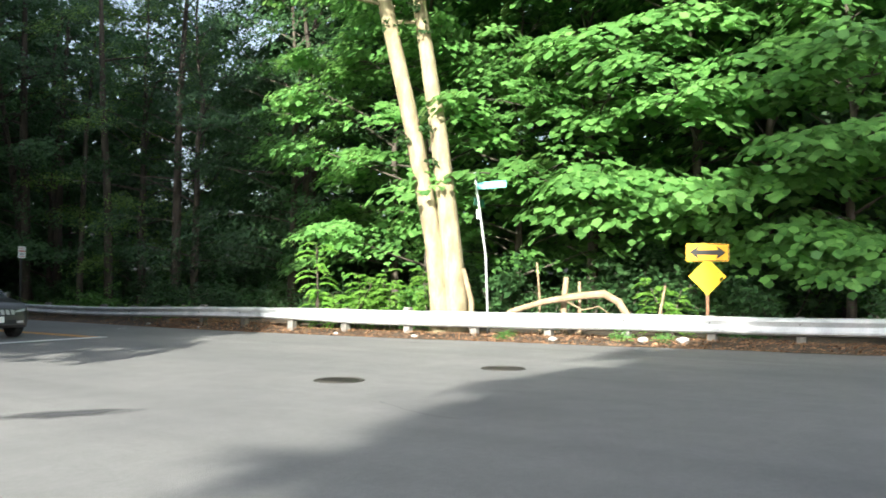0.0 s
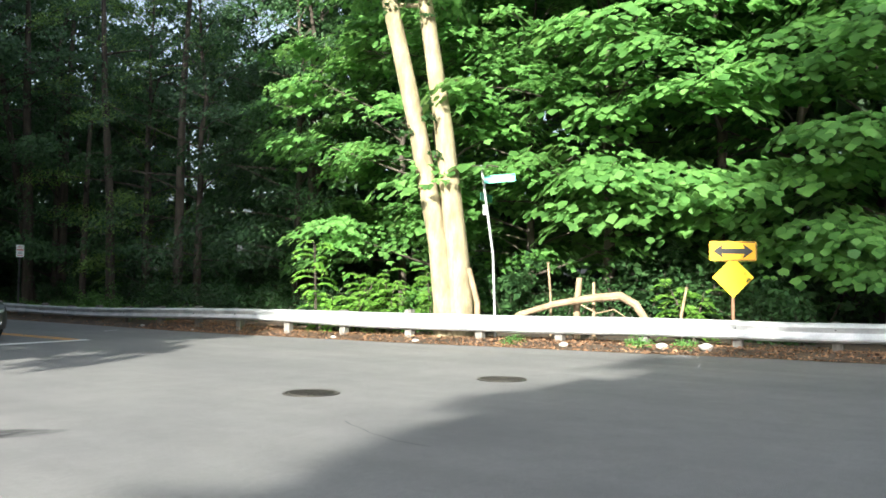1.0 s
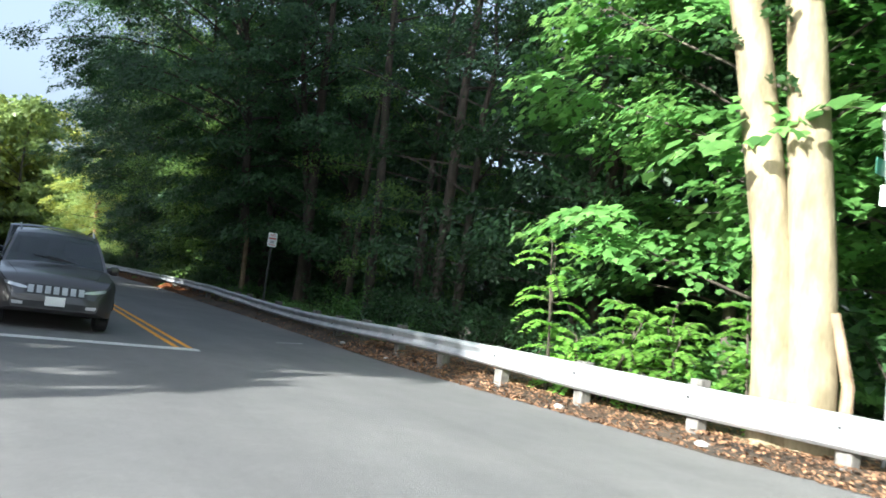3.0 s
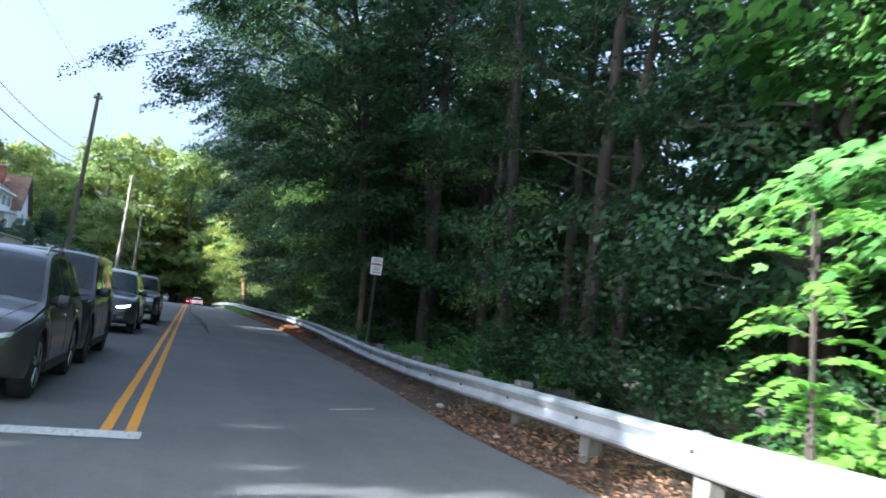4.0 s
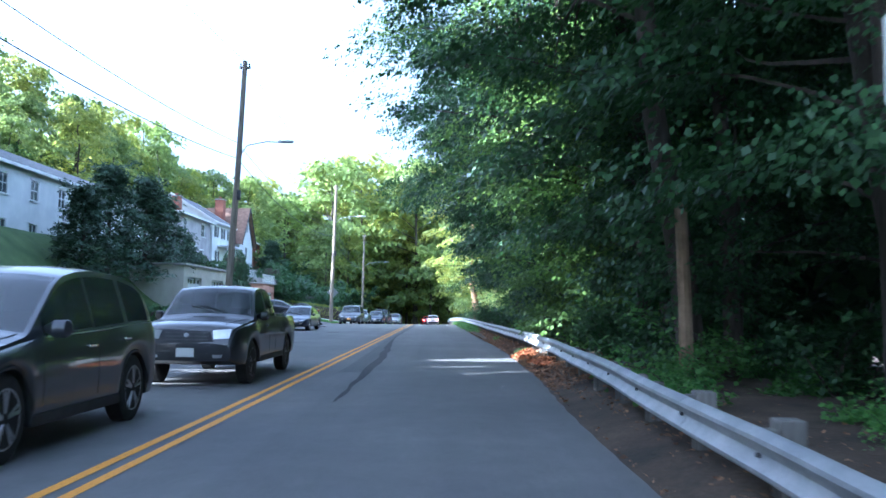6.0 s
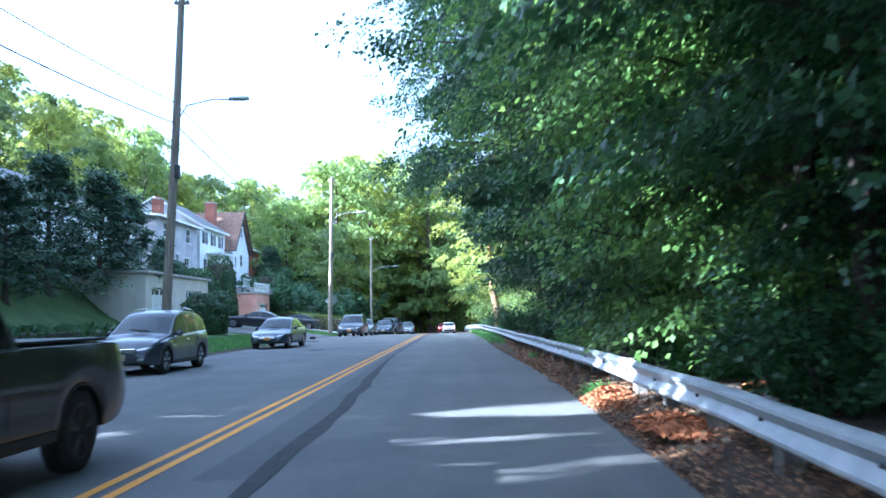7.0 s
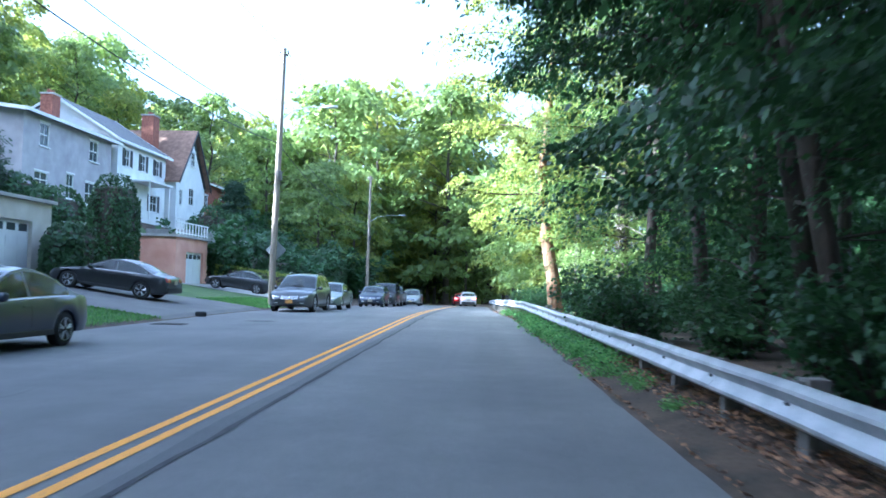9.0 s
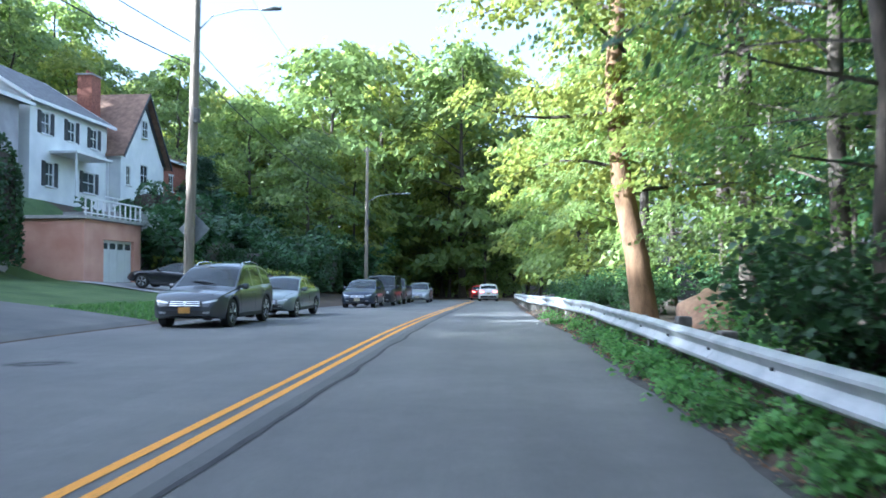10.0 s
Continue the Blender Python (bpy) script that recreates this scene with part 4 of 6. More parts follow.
PROFILE = {
    "suv": dict(high=1.70, top=((0, 0.60), (0.01, 0.70), (0.03, 0.82), (0.07, 0.92), (0.15, 0.99), (0.25, 1.06), (0.275, 1.08), (0.36, 1.33), (0.43, 1.53), (0.48, 1.62), (0.55, 1.675), (0.65, 1.70), (0.78, 1.68), (0.87, 1.61), (0.925, 1.50), (0.965, 1.28), (0.985, 1.08), (1, 0.85)),
                belt=((0, 0.55), (0.01, 0.63), (0.03, 0.74), (0.07, 0.84), (0.15, 0.91), (0.25, 0.97), (0.35, 1.0), (0.6, 1.03), (0.85, 1.09), (0.95, 1.10), (0.985, 1.02), (1, 0.8)),
                screen=(0.285, 0.468), side=(0.335, 0.915), posts=(0.575, 0.765), rear=(0.915, 0.968), lamp=0.70, tail=0.93, roof=0.72),
    "sedan": dict(high=1.46, top=((0, 0.52), (0.01, 0.60), (0.03, 0.70), (0.08, 0.78), (0.2, 0.88), (0.28, 0.94), (0.36, 1.13), (0.44, 1.32), (0.5, 1.41), (0.58, 1.46), (0.66, 1.44), (0.74, 1.35), (0.82, 1.18), (0.88, 1.06), (0.97, 1.02), (0.99, 0.95), (1, 0.75)),
                  belt=((0, 0.48), (0.01, 0.55), (0.03, 0.63), (0.08, 0.72), (0.2, 0.81), (0.3, 0.88), (0.5, 0.92), (0.8, 0.96), (0.88, 0.97), (0.97, 0.95), (1, 0.7)),
                  screen=(0.288, 0.478), side=(0.345, 0.83), posts=(0.56,), rear=(0.72, 0.865), lamp=0.62, tail=0.86, roof=0.70),
    "pickup": dict(high=1.86, top=((0, 0.78), (0.01, 0.95), (0.03, 1.08), (0.08, 1.14), (0.2, 1.2), (0.235, 1.22), (0.29, 1.5), (0.335, 1.75), (0.37, 1.83), (0.45, 1.86), (0.53, 1.84), (0.57, 1.75), (0.595, 1.3), (0.605, 1.23), (0.97, 1.23), (0.99, 1.2), (1, 1.05)),
                   belt=((0, 0.7), (0.01, 0.85), (0.03, 0.98), (0.08, 1.04), (0.2, 1.1), (0.3, 1.15), (0.58, 1.18), (0.6, 1.2), (0.97, 1.2), (1, 1.0)),
                   screen=(0.245, 0.35), side=(0.275, 0.58), posts=(0.44,), rear=(0.574, 0.598), lamp=0.93, tail=1.0, roof=0.76),
    "jeep": dict(high=1.90, top=((0, 0.8), (0.01, 1.0), (0.03, 1.1), (0.26, 1.16), (0.285, 1.18), (0.32, 1.5), (0.36, 1.82), (0.4, 1.88), (0.6, 1.9), (0.92, 1.88), (0.97, 1.82), (0.99, 1.2), (1, 1.0)),
                 belt=((0, 0.72), (0.01, 0.9), (0.03, 1.0), (0.26, 1.1), (0.6, 1.15), (0.97, 1.16), (1, 0.95)),
                 screen=(0.292, 0.372), side=(0.325, 0.965), posts=(0.52, 0.74), rear=(0.968, 0.99), lamp=0.86, tail=0.95, roof=0.84),
}
STATIONS = [0, 0.004, 0.009, 0.015, 0.022, 0.03, 0.04, 0.05] + [0.062 + 0.0115 * i for i in range(77)] + [0.95, 0.96, 0.97, 0.978, 0.985, 0.991, 0.996, 1.0]


def car(label, category, at, turn, paint_mat, kind="suv", L=4.7, W=1.88, H=1.68, rim=RIM, r=0.36, lamps=None, plate=PLATE, name="parked_car", brake=False, group="", rails=False, front="bars"):
    """A car that stands with its nose towards -y before it is turned."""
    e = thing(name, label, category, at, turn, group)
    hl, hw = L / 2, W / 2
    k = PROFILE[kind]
    big = kind in ("pickup", "jeep")
    clear = 0.36 if kind == "pickup" else 0.25
    ax = (-hl + 0.185 * L, hl - 0.205 * L)

    def soft(t, rows):
        d = min(0.012, t * 0.5, (1 - t) * 0.5)
        return sum(between(t + d * i, rows) for i in (-1, -0.5, 0, 0.5, 1)) / 5

    def top(t):
        z, b = soft(t, k["top"]), soft(t, k["belt"])
        return b + (z - b) * (H - 1.0) / (k["high"] - 1.0)

    rings = []
    for t in STATIONS:
        y = -hl + L * t
        zr, zs = top(t), soft(t, k["belt"])
        nose, stern = max(0, 1 - t / 0.13), max(0, (t - 0.9) / 0.1)
        w = hw * (1 - (0.18 if big else 0.30) * nose ** 2.6 - (0.06 if big else 0.14) * stern ** 2.4)
        flare = sum(0.022 * math.exp(-((y - a) / (r * 1.5)) ** 2) for a in ax)
        zb = clear + 0.10 * max(nose ** 3, stern ** 2)
        for a in ax:
            d, q = abs(y - a), r * 1.16
            if d < q:
                zb = max(zb, r + math.sqrt(q * q - d * d) * 0.97)
        zb = min(zb, zs - 0.06)
        h = zs - zb
        ze = max(zs + 0.004, zr - 0.055)
        f = (ze - zs) / (H - 0.055 - zs)
        xb, xe = w * 0.93, w * (0.93 + (k["roof"] - 0.93) * f)
        half = [(w * 0.88, zb), (w * (0.955 + flare), zb + 0.02 * h), (w * (0.985 + flare), zb + 0.18 * h), (w * (0.998 + flare), zb + 0.42 * h), (w * (0.994 + flare * 0.5), zb + 0.68 * h), (w * 0.972, zb + 0.90 * h), (w * 0.942, zs)]
        half += [(xb + (xe - xb) * v ** 1.15, zs + (ze - zs) * v) for v in (0.08, 0.36, 0.64, 0.9, 1.0)]
        half += [(xe * v, ze + (zr - ze) * (1 - v ** 2.4)) for v in (0.94, 0.72, 0.45, 0.2, 0)]
        rings.append([(x, y, z) for x, z in half] + [(-x, y, z) for x, z in reversed(half[:-1])])
    n = len(rings[0])
    verts = [p for q in rings for p in q]
    bins = collections.defaultdict(list)
    for i in range(len(STATIONS) - 1):
        t = (STATIONS[i] + STATIONS[i + 1]) / 2
        for j in range(n):
            c = j if j < 16 else 31 - j
            where = "body"
            if j < 32 and c >= 12 and k["screen"][0] < t < k["screen"][1]:
                where = "windscreen"
            elif j < 32 and c >= 12 and k["rear"][0] < t < k["rear"][1]:
                where = "rear_window"
            elif j < 32 and 7 <= c <= 9 and k["side"][0] < t < k["side"][1] and all(abs(t - p) > 0.009 for p in k["posts"]):
                where = ("side_window", j < 16, sum(t > p for p in k["posts"]))
            bins[where].append((i * n + j, i * n + (j + 1) % n, (i + 1) * n + (j + 1) % n, (i + 1) * n + j))
    bins["body"] += [tuple(range(n - 1, -1, -1)), tuple(range((len(STATIONS) - 1) * n, len(STATIONS) * n))]

    def piece(faces, inner=False):
        ids = {}
        for q in faces:
            for v in q:
                ids.setdefault(v, len(ids))
        pts, fs = [Vector(verts[v]) for v in ids], [tuple(ids[v] for v in q) for q in faces]
        g = Geo().add(pts, fs)
        if inner:
            c = Vector((0, 0.2, 0.8))
            g.add([c + (p - c) * 0.985 for p in pts], [q[::-1] for q in fs])
        return g

    part("body", piece(bins["body"]), paint_mat, e, smooth=True)
    for where, faces in bins.items():
        if where != "body":
            part(where if isinstance(where, str) else where[0], piece(faces, True), CAR_GLASS, e, smooth=True)
    skin = BVHTree.FromPolygons([Vector(v) for v in verts], [q for fs in bins.values() for q in fs])

    def on_end(x, z, s):
        hit = skin.ray_cast(Vector((x, s * (hl + 2), z)), Vector((0, -s, 0)))[0]
        return hit.y if hit is not None and abs(hit.y - s * hl) < 0.9 else s * (hl - 0.25)

    def on_side(y, z, s):
        hit = skin.ray_cast(Vector((s * 3, y, z)), Vector((-s, 0, 0)))[0]
        return hit.x if hit is not None else s * hw * 0.95

    def fitted(name, low, high, mat, s=-1, out=0.008, cols=9, rows=4, parent=None):
        """A piece let into the nose or the tail, between two lines across it."""
        rr = []
        for i in range(cols):
            f = i / (cols - 1)
            a, b = [(between(f, [(u / (len(q) - 1), p[0]) for u, p in enumerate(q)]), between(f, [(u / (len(q) - 1), p[1]) for u, p in enumerate(q)])) for q in (low, high)]
            line = [(a[0] + (b[0] - a[0]) * v / (rows - 1), a[1] + (b[1] - a[1]) * v / (rows - 1)) for v in range(rows)]
            sk = [(x, on_end(x, z, s), z) for x, z in line]
            rr.append([(x, y + s * out, z) for x, y, z in sk] + [(x, y - s * 0.03, z) for x, y, z in reversed(sk)])
        return part(name, Geo().loft(rr), mat, parent or e, smooth=True)

    zl = k["lamp"] * (1 if not big else 1)
    mat = lamps or LAMP_CLEAR
    for s in (1, -1):
        if kind == "jeep":
            y0 = on_end(s * hw * 0.62, zl, -1)
            part("headlamp", Geo().loft([[(s * hw * 0.62 + q * math.cos(a), y0 + d, zl + q * math.sin(a)) for a in (6.283 * i / 16 for i in range(16))] for q, d in ((0.10, 0.05), (0.095, -0.02), (0.05, -0.035))]), mat if s == 1 else LAMP_CLEAR, e, smooth=True)
        elif kind == "pickup":
            fitted("headlamp", [(s * hw * 0.50, zl - 0.10), (s * hw * 0.78, zl - 0.08)], [(s * hw * 0.46, zl + 0.05), (s * hw * 0.80, zl + 0.08)], LAMP_CLEAR, cols=5)
            fitted("turn_signal", [(s * hw * 0.60, zl - 0.06), (s * hw * 0.74, zl - 0.06)], [(s * hw * 0.60, zl + 0.03), (s * hw * 0.74, zl + 0.03)], mat if s == 1 else LAMP_CLEAR, out=0.014, cols=4)
        else:
            fitted("headlamp", [(s * hw * 0.45, zl - 0.035), (s * hw * 0.60, zl - 0.03), (s * hw * 0.80, zl + 0.01)], [(s * hw * 0.47, zl + 0.0), (s * hw * 0.62, zl + 0.03), (s * hw * 0.83, zl + 0.065)], mat)
        fitted("fog_lamp", [(s * hw * 0.50, clear + 0.15), (s * hw * 0.66, clear + 0.15)], [(s * hw * 0.50, clear + 0.20), (s * hw * 0.68, clear + 0.21)], LAMP_CLEAR, out=0.02, cols=4)
        zt = k["tail"]
        fitted("tail_lamp", [(s * hw * (0.72 if big else 0.5), zt - (0.16 if big else 0.07)), (s * hw * 0.86, zt - (0.16 if big else 0.06))], [(s * hw * (0.72 if big else 0.5), zt + 0.06), (s * hw * 0.86, zt + 0.09)], LAMP_BRAKE if brake else LAMP_RED, 1, 0.012, 5)
        # doors, mirrors, arches
        yc = -hl + L * k["screen"][0]
        for t in (k["side"][0] - 0.02, *k["posts"], k["side"][1] - 0.03):
            y = -hl + L * t
            zz = [clear + 0.16, 0.55, 0.7, 0.82, soft(t, k["belt"]) - 0.01]
            if min(abs(y - a) for a in ax) > r * 1.2:
                part("door_seam", Geo().tube([(on_side(y, z, s), y, z) for z in zz], 0.005, 4), TRIM, e)
        for t in k["posts"]:
            y, z = -hl + L * t - 0.16, soft(t, k["belt"]) - 0.13
            part("door_handle", Geo().box((on_side(y, z, s) + s * 0.012, y, z), (0.03, 0.19, 0.03), 0.01), CHROME if kind == "suv" else paint_mat, e)
        zm = soft(k["side"][0], k["belt"]) + 0.09
        ym = -hl + L * (k["side"][0] + 0.012)
        m = part("mirror", Geo().loft([[(s * (hw * u), ym + v + q * math.cos(a), zm + w * math.sin(a)) for a in (6.283 * i / 10 for i in range(10))] for u, v, q, w in ((0.90, 0.02, 0.03, 0.03), (0.96, 0.01, 0.055, 0.055), (1.01, 0, 0.075, 0.085), (1.12, 0.02, 0.07, 0.085), (1.155, 0.04, 0.03, 0.05))]), paint_mat, e, smooth=True)
        part("mirror_glass", Geo().box((s * hw * 1.06, ym + 0.075, zm), (0.15, 0.006, 0.11), 0.002), CHROME, m)
        for a in ax:
            q = r * 1.17
            pts = [(on_side(a + (q + 0.015) * math.cos(b), r + (q + 0.015) * math.sin(b) * 0.97, s) + s * 0.002, a + q * math.cos(b), r + q * math.sin(b) * 0.97) for b in (math.pi * (0.02 + 0.96 * i / 16) for i in range(17))]
            part("arch_trim", Geo().tube(pts, 0.018 if kind != "sedan" else 0.008, 5), TRIM if kind != "sedan" else paint_mat, e, smooth=True)
        part("sill", Geo().box((s * hw * 0.955, (ax[0] + ax[1]) / 2, clear + 0.05), (0.09, ax[1] - ax[0] - r * 2.5, 0.11), 0.02), TRIM, e)
        side = [-hl + L * (k["side"][0] + (k["side"][1] - k["side"][0]) * i / 8) for i in range(9)]
        part("window_trim", Geo().tube([(on_side(y, soft((y + hl) / L, k["belt"]) + 0.012, s) + s * 0.004, y, soft((y + hl) / L, k["belt"]) + 0.012) for y in side], 0.009, 5), CHROME if kind in ("suv", "sedan") else TRIM, e)
        if rails:
            wr = hw * k["roof"] * 0.95
            ys = [-hl + L * t for t in (0.5, 0.53, 0.66, 0.8, 0.86)]
            part("roof_rail", Geo().tube([(s * wr * q, y, top((y + hl) / L) + d) for y, d, q in zip(ys, (-0.04, 0.03, 0.035, 0.03, -0.05), (0.97, 0.98, 1, 0.98, 0.95))], 0.016, 6), CHROME, e, smooth=True)
        part("seat", Geo().box((s * 0.36, 0.02 * L + 0.1, 0.95), (0.46, 0.16, 0.5), 0.05, 0, -10).box((s * 0.36, 0.02 * L + 0.16, 1.26), (0.24, 0.1, 0.18), 0.04), SEAT, e, smooth=True)
    def on_top(x, y):
        hit = skin.ray_cast(Vector((x, y, 3.0)), Vector((0, 0, -1)))[0]
        return hit.z if hit is not None else 1.0

    t0, t1 = 0.035, k["screen"][0] - 0.012
    for s in (1, -1):
        line = [(s * hw * (0.62 + 0.2 * i / 8), -hl + L * (t0 + (t1 - t0) * i / 8)) for i in range(9)]
        part("bonnet_seam", Geo().tube([(x, y, on_top(x, y)) for x, y in line], 0.006, 4), TRIM, e)
        x0, y0 = s * hw * 0.1 + hw * 0.22, -hl + L * (k["screen"][0] + 0.004)
        wipe = [(x0 - hw * 0.5 * i / 5, y0 + 0.10 * L * 0.25 * i / 5) for i in range(6)]
        part("wiper", Geo().tube([(x, y, on_top(x, y) + 0.015) for x, y in wipe], 0.011, 5), TRIM, e)
    if front == "bars" and not big:
        fitted("chrome_strip", [(-hw * 0.56, clear + 0.075), (0, clear + 0.065), (hw * 0.56, clear + 0.075)], [(-hw * 0.56, clear + 0.1), (0, clear + 0.09), (hw * 0.56, clear + 0.1)], CHROME, out=0.02, rows=2)
    part("dashboard", Geo().box((0, -hl + L * (k["screen"][0] + 0.055), soft(0.3, k["belt"]) - 0.04), (W * 0.74, 0.34, 0.16), 0.05), SEAT, e, smooth=True)
    part("underbody", Geo().box((0, 0, clear + 0.13), (W * 0.6, L * 0.88, 0.24), 0.05), TRIM, e)
    # nose
    if front == "shield":
        g = fitted("grille", [(-hw * 0.40, zl - 0.05), (-hw * 0.25, zl - 0.15), (0, zl - 0.19), (hw * 0.25, zl - 0.15), (hw * 0.40, zl - 0.05)], [(-hw * 0.41, zl + 0.02), (-hw * 0.2, zl + 0.035), (0, zl + 0.04), (hw * 0.2, zl + 0.035), (hw * 0.41, zl + 0.02)], TRIM, cols=13)
        for s in (1, -1):
            fitted("grille_bar", [(s * hw * 0.06, zl - 0.10), (s * hw * 0.22, zl - 0.085), (s * hw * 0.37, zl - 0.02)], [(s * hw * 0.06, zl - 0.03), (s * hw * 0.2, zl - 0.015), (s * hw * 0.37, zl + 0.015)], CHROME, out=0.02, parent=g)
    elif front == "slots" or kind == "jeep":
        g = fitted("grille", [(-hw * 0.5, zl - 0.11), (hw * 0.5, zl - 0.11)], [(-hw * 0.5, zl + 0.05), (hw * 0.5, zl + 0.05)], TRIM)
        for i in range(7):
            x = (i - 3) * hw * 0.135
            fitted("grille_bar", [(x - hw * 0.045, zl - 0.09), (x + hw * 0.045, zl - 0.09)], [(x - hw * 0.045, zl + 0.035), (x + hw * 0.045, zl + 0.035)], GREY_METAL, out=0.018, cols=3, parent=g)
    else:
        d = 0.14 if kind == "pickup" else 0.12
        g = fitted("grille", [(-hw * 0.5, zl - d), (0, zl - d - 0.02), (hw * 0.5, zl - d)], [(-hw * 0.42, zl + 0.03), (0, zl + 0.045), (hw * 0.42, zl + 0.03)], TRIM)
        for i in range(3):
            z = zl - d + 0.02 + i * (d * 0.42)
            fitted("grille_bar", [(-hw * 0.40, z), (hw * 0.40, z)], [(-hw * 0.40, z + 0.018), (hw * 0.40, z + 0.018)], CHROME if kind != "pickup" else DARK_METAL, out=0.018, rows=2, parent=g)
    fitted("emblem", [(-0.04, zl - 0.05), (0, zl - 0.07), (0.04, zl - 0.05)], [(-0.04, zl - 0.01), (0, zl + 0.01), (0.04, zl - 0.01)], GREY_METAL, out=0.024, cols=7)
    fitted("lower_intake", [(-hw * 0.60, clear + 0.13), (0, clear + 0.12), (hw * 0.60, clear + 0.13)], [(-hw * 0.62, clear + 0.22), (0, clear + 0.23), (hw * 0.62, clear + 0.22)], TRIM)
    fitted("rear_bumper", [(-hw * 0.8, clear + 0.12), (hw * 0.8, clear + 0.12)], [(-hw * 0.8, clear + 0.32), (hw * 0.8, clear + 0.32)], TRIM if kind != "pickup" else CHROME, 1, 0.03)
    zp = clear + 0.24
    part("number_plate", Geo().box((0, on_end(0, zp, -1) - 0.022, zp), (0.31, 0.012, 0.155), 0.004), plate, e)
    part("number_plate", Geo().box((0, on_end(0, 0.78, 1) + 0.03, 0.78), (0.31, 0.012, 0.155), 0.004), plate, e)
    if kind == "pickup":
        part("bed_cover", Geo().box((0, hl - 0.20 * L, 1.245), (W * 0.78, 0.34 * L, 0.03), 0.01), TRIM, e)
    for x in (hw - 0.135, -hw + 0.135):
        for y in ax:
            wheel(e, x, y, r, rim)
    return e


QUEUE = "vehicles waiting in the oncoming lane"
PARKED = "cars parked along the road"
car("dark SUV with a slotted chrome grille waiting at the stop line", "car", (-2.0, 3.55, 0), 0, PAINT_BROWN, "suv", 4.5, 1.92, 1.76, r=0.38, name="waiting_suv", group=QUEUE, plate=SIGN_WHITE, front="slots", rails=True)
car("boxy black SUV with a lit amber lamp, waiting in line", "car", (-2.0, 8.3, 0), 0, PAINT_CHARCOAL, "jeep", 4.75, 1.92, 1.90, RIM_DARK, 0.40, LAMP_AMBER, name="waiting_suv", group=QUEUE)
crossover = car("charcoal crossover with its headlights on, waiting in line", "car", (-1.9, 18.45, 0), 0, PAINT_CHARCOAL, "suv", 4.75, 1.95, 1.72, r=0.37, lamps=LAMP_ON, name="crossover_car", group=QUEUE, front="shield", plate=PLATE)
crossover.scale = (1.0, 1.0, 1.07)
car("black pickup truck waiting in line behind a crossover", "pickup truck", (-1.6, 26.6, 0), 0, PAINT_BLACK, "pickup", 5.4, 1.9, 1.82, RIM_DARK, 0.39, name="pickup_truck", group=QUEUE, plate=SIGN_WHITE)
car("dark blue-grey SUV with roof rails parked beside the lawn", "car", (-5.98, 44.0, 0), 0, PAINT_SLATE, "suv", 4.8, 1.9, 1.79, name="parked_suv", rails=True, group=PARKED)
car("black sedan parked beside the lawn", "car", (-6.2, 61.6, 0), -2, PAINT_NAVY, "sedan", 4.9, 1.84, 1.53, r=0.33, name="parked_sedan", group=PARKED, plate=PLATE_ORANGE)
car("large dark grey SUV parked by a utility pole", "car", (-5.5, 84.9, road_z(85)), 0, PAINT_GREY, "suv", 5.0, 1.96, 1.76, r=0.39, name="parked_suv", rails=True, group=PARKED, plate=PLATE_ORANGE)
car("pale grey-green sedan parked behind a large SUV", "car", (-5.35, 91.3, road_z(91)), 0, PAINT_GREEN, "sedan", 4.7, 1.82, 1.46, r=0.33, name="parked_sedan", group=PARKED)
car("dark sedan parked along the road", "car", (-5.0, 106.8, road_z(107)), 0, PAINT_NAVY, "suv", 4.5, 1.82, 1.58, r=0.34, name="parked_car", group=PARKED)
car("black van-like SUV parked along the road", "car", (-4.9, 113.6, road_z(114)), 0, PAINT_BLACK, "jeep", 4.9, 1.95, 1.95, name="parked_suv", group=PARKED)
car("dark pickup parked along the road", "pickup truck", (-5.0, 120.5, road_z(120)), 0, PAINT_CHARCOAL, "pickup", 5.3, 1.9, 1.85, name="parked_pickup", group=PARKED)
car("silver SUV parked near the bend", "car", (-4.0, 128.0, road_z(128)), 0, PAINT_SILVER, "suv", 4.6, 1.85, 1.65, name="parked_suv", group=PARKED)
car("white SUV with red brake lights driving away", "car", (1.35, 140.0, road_z(140)), 183, PAINT_WHITE, "suv", 4.6, 1.86, 1.68, name="driving_suv", brake=True)
car("red car ahead at the bend", "car", (0.2, 149.0, road_z(149)), 186, PAINT_RED, "suv", 4.5, 1.85, 1.62, name="driving_car", brake=True)
driveway_sedan = car("black sedan nosed up a driveway", "car", (-11.9, 79.4, 0.69), -90, PAINT_BLACK, "sedan", 4.85, 1.84, 1.45, r=0.34, name="driveway_sedan", group="cars in the driveways")
driveway_hatch = car("black hatchback nosed up to the salmon garage", "car", (-13.2, 100.6, road_z(100) + 0.86), -90, PAINT_BLACK, "sedan", 4.5, 1.8, 1.45, r=0.33, name="driveway_hatchback", group="cars in the driveways")

for ob in (driveway_sedan, driveway_hatch):
    ob.matrix_world = ob.matrix_world @ pose(0, 0, 0, -7.4)


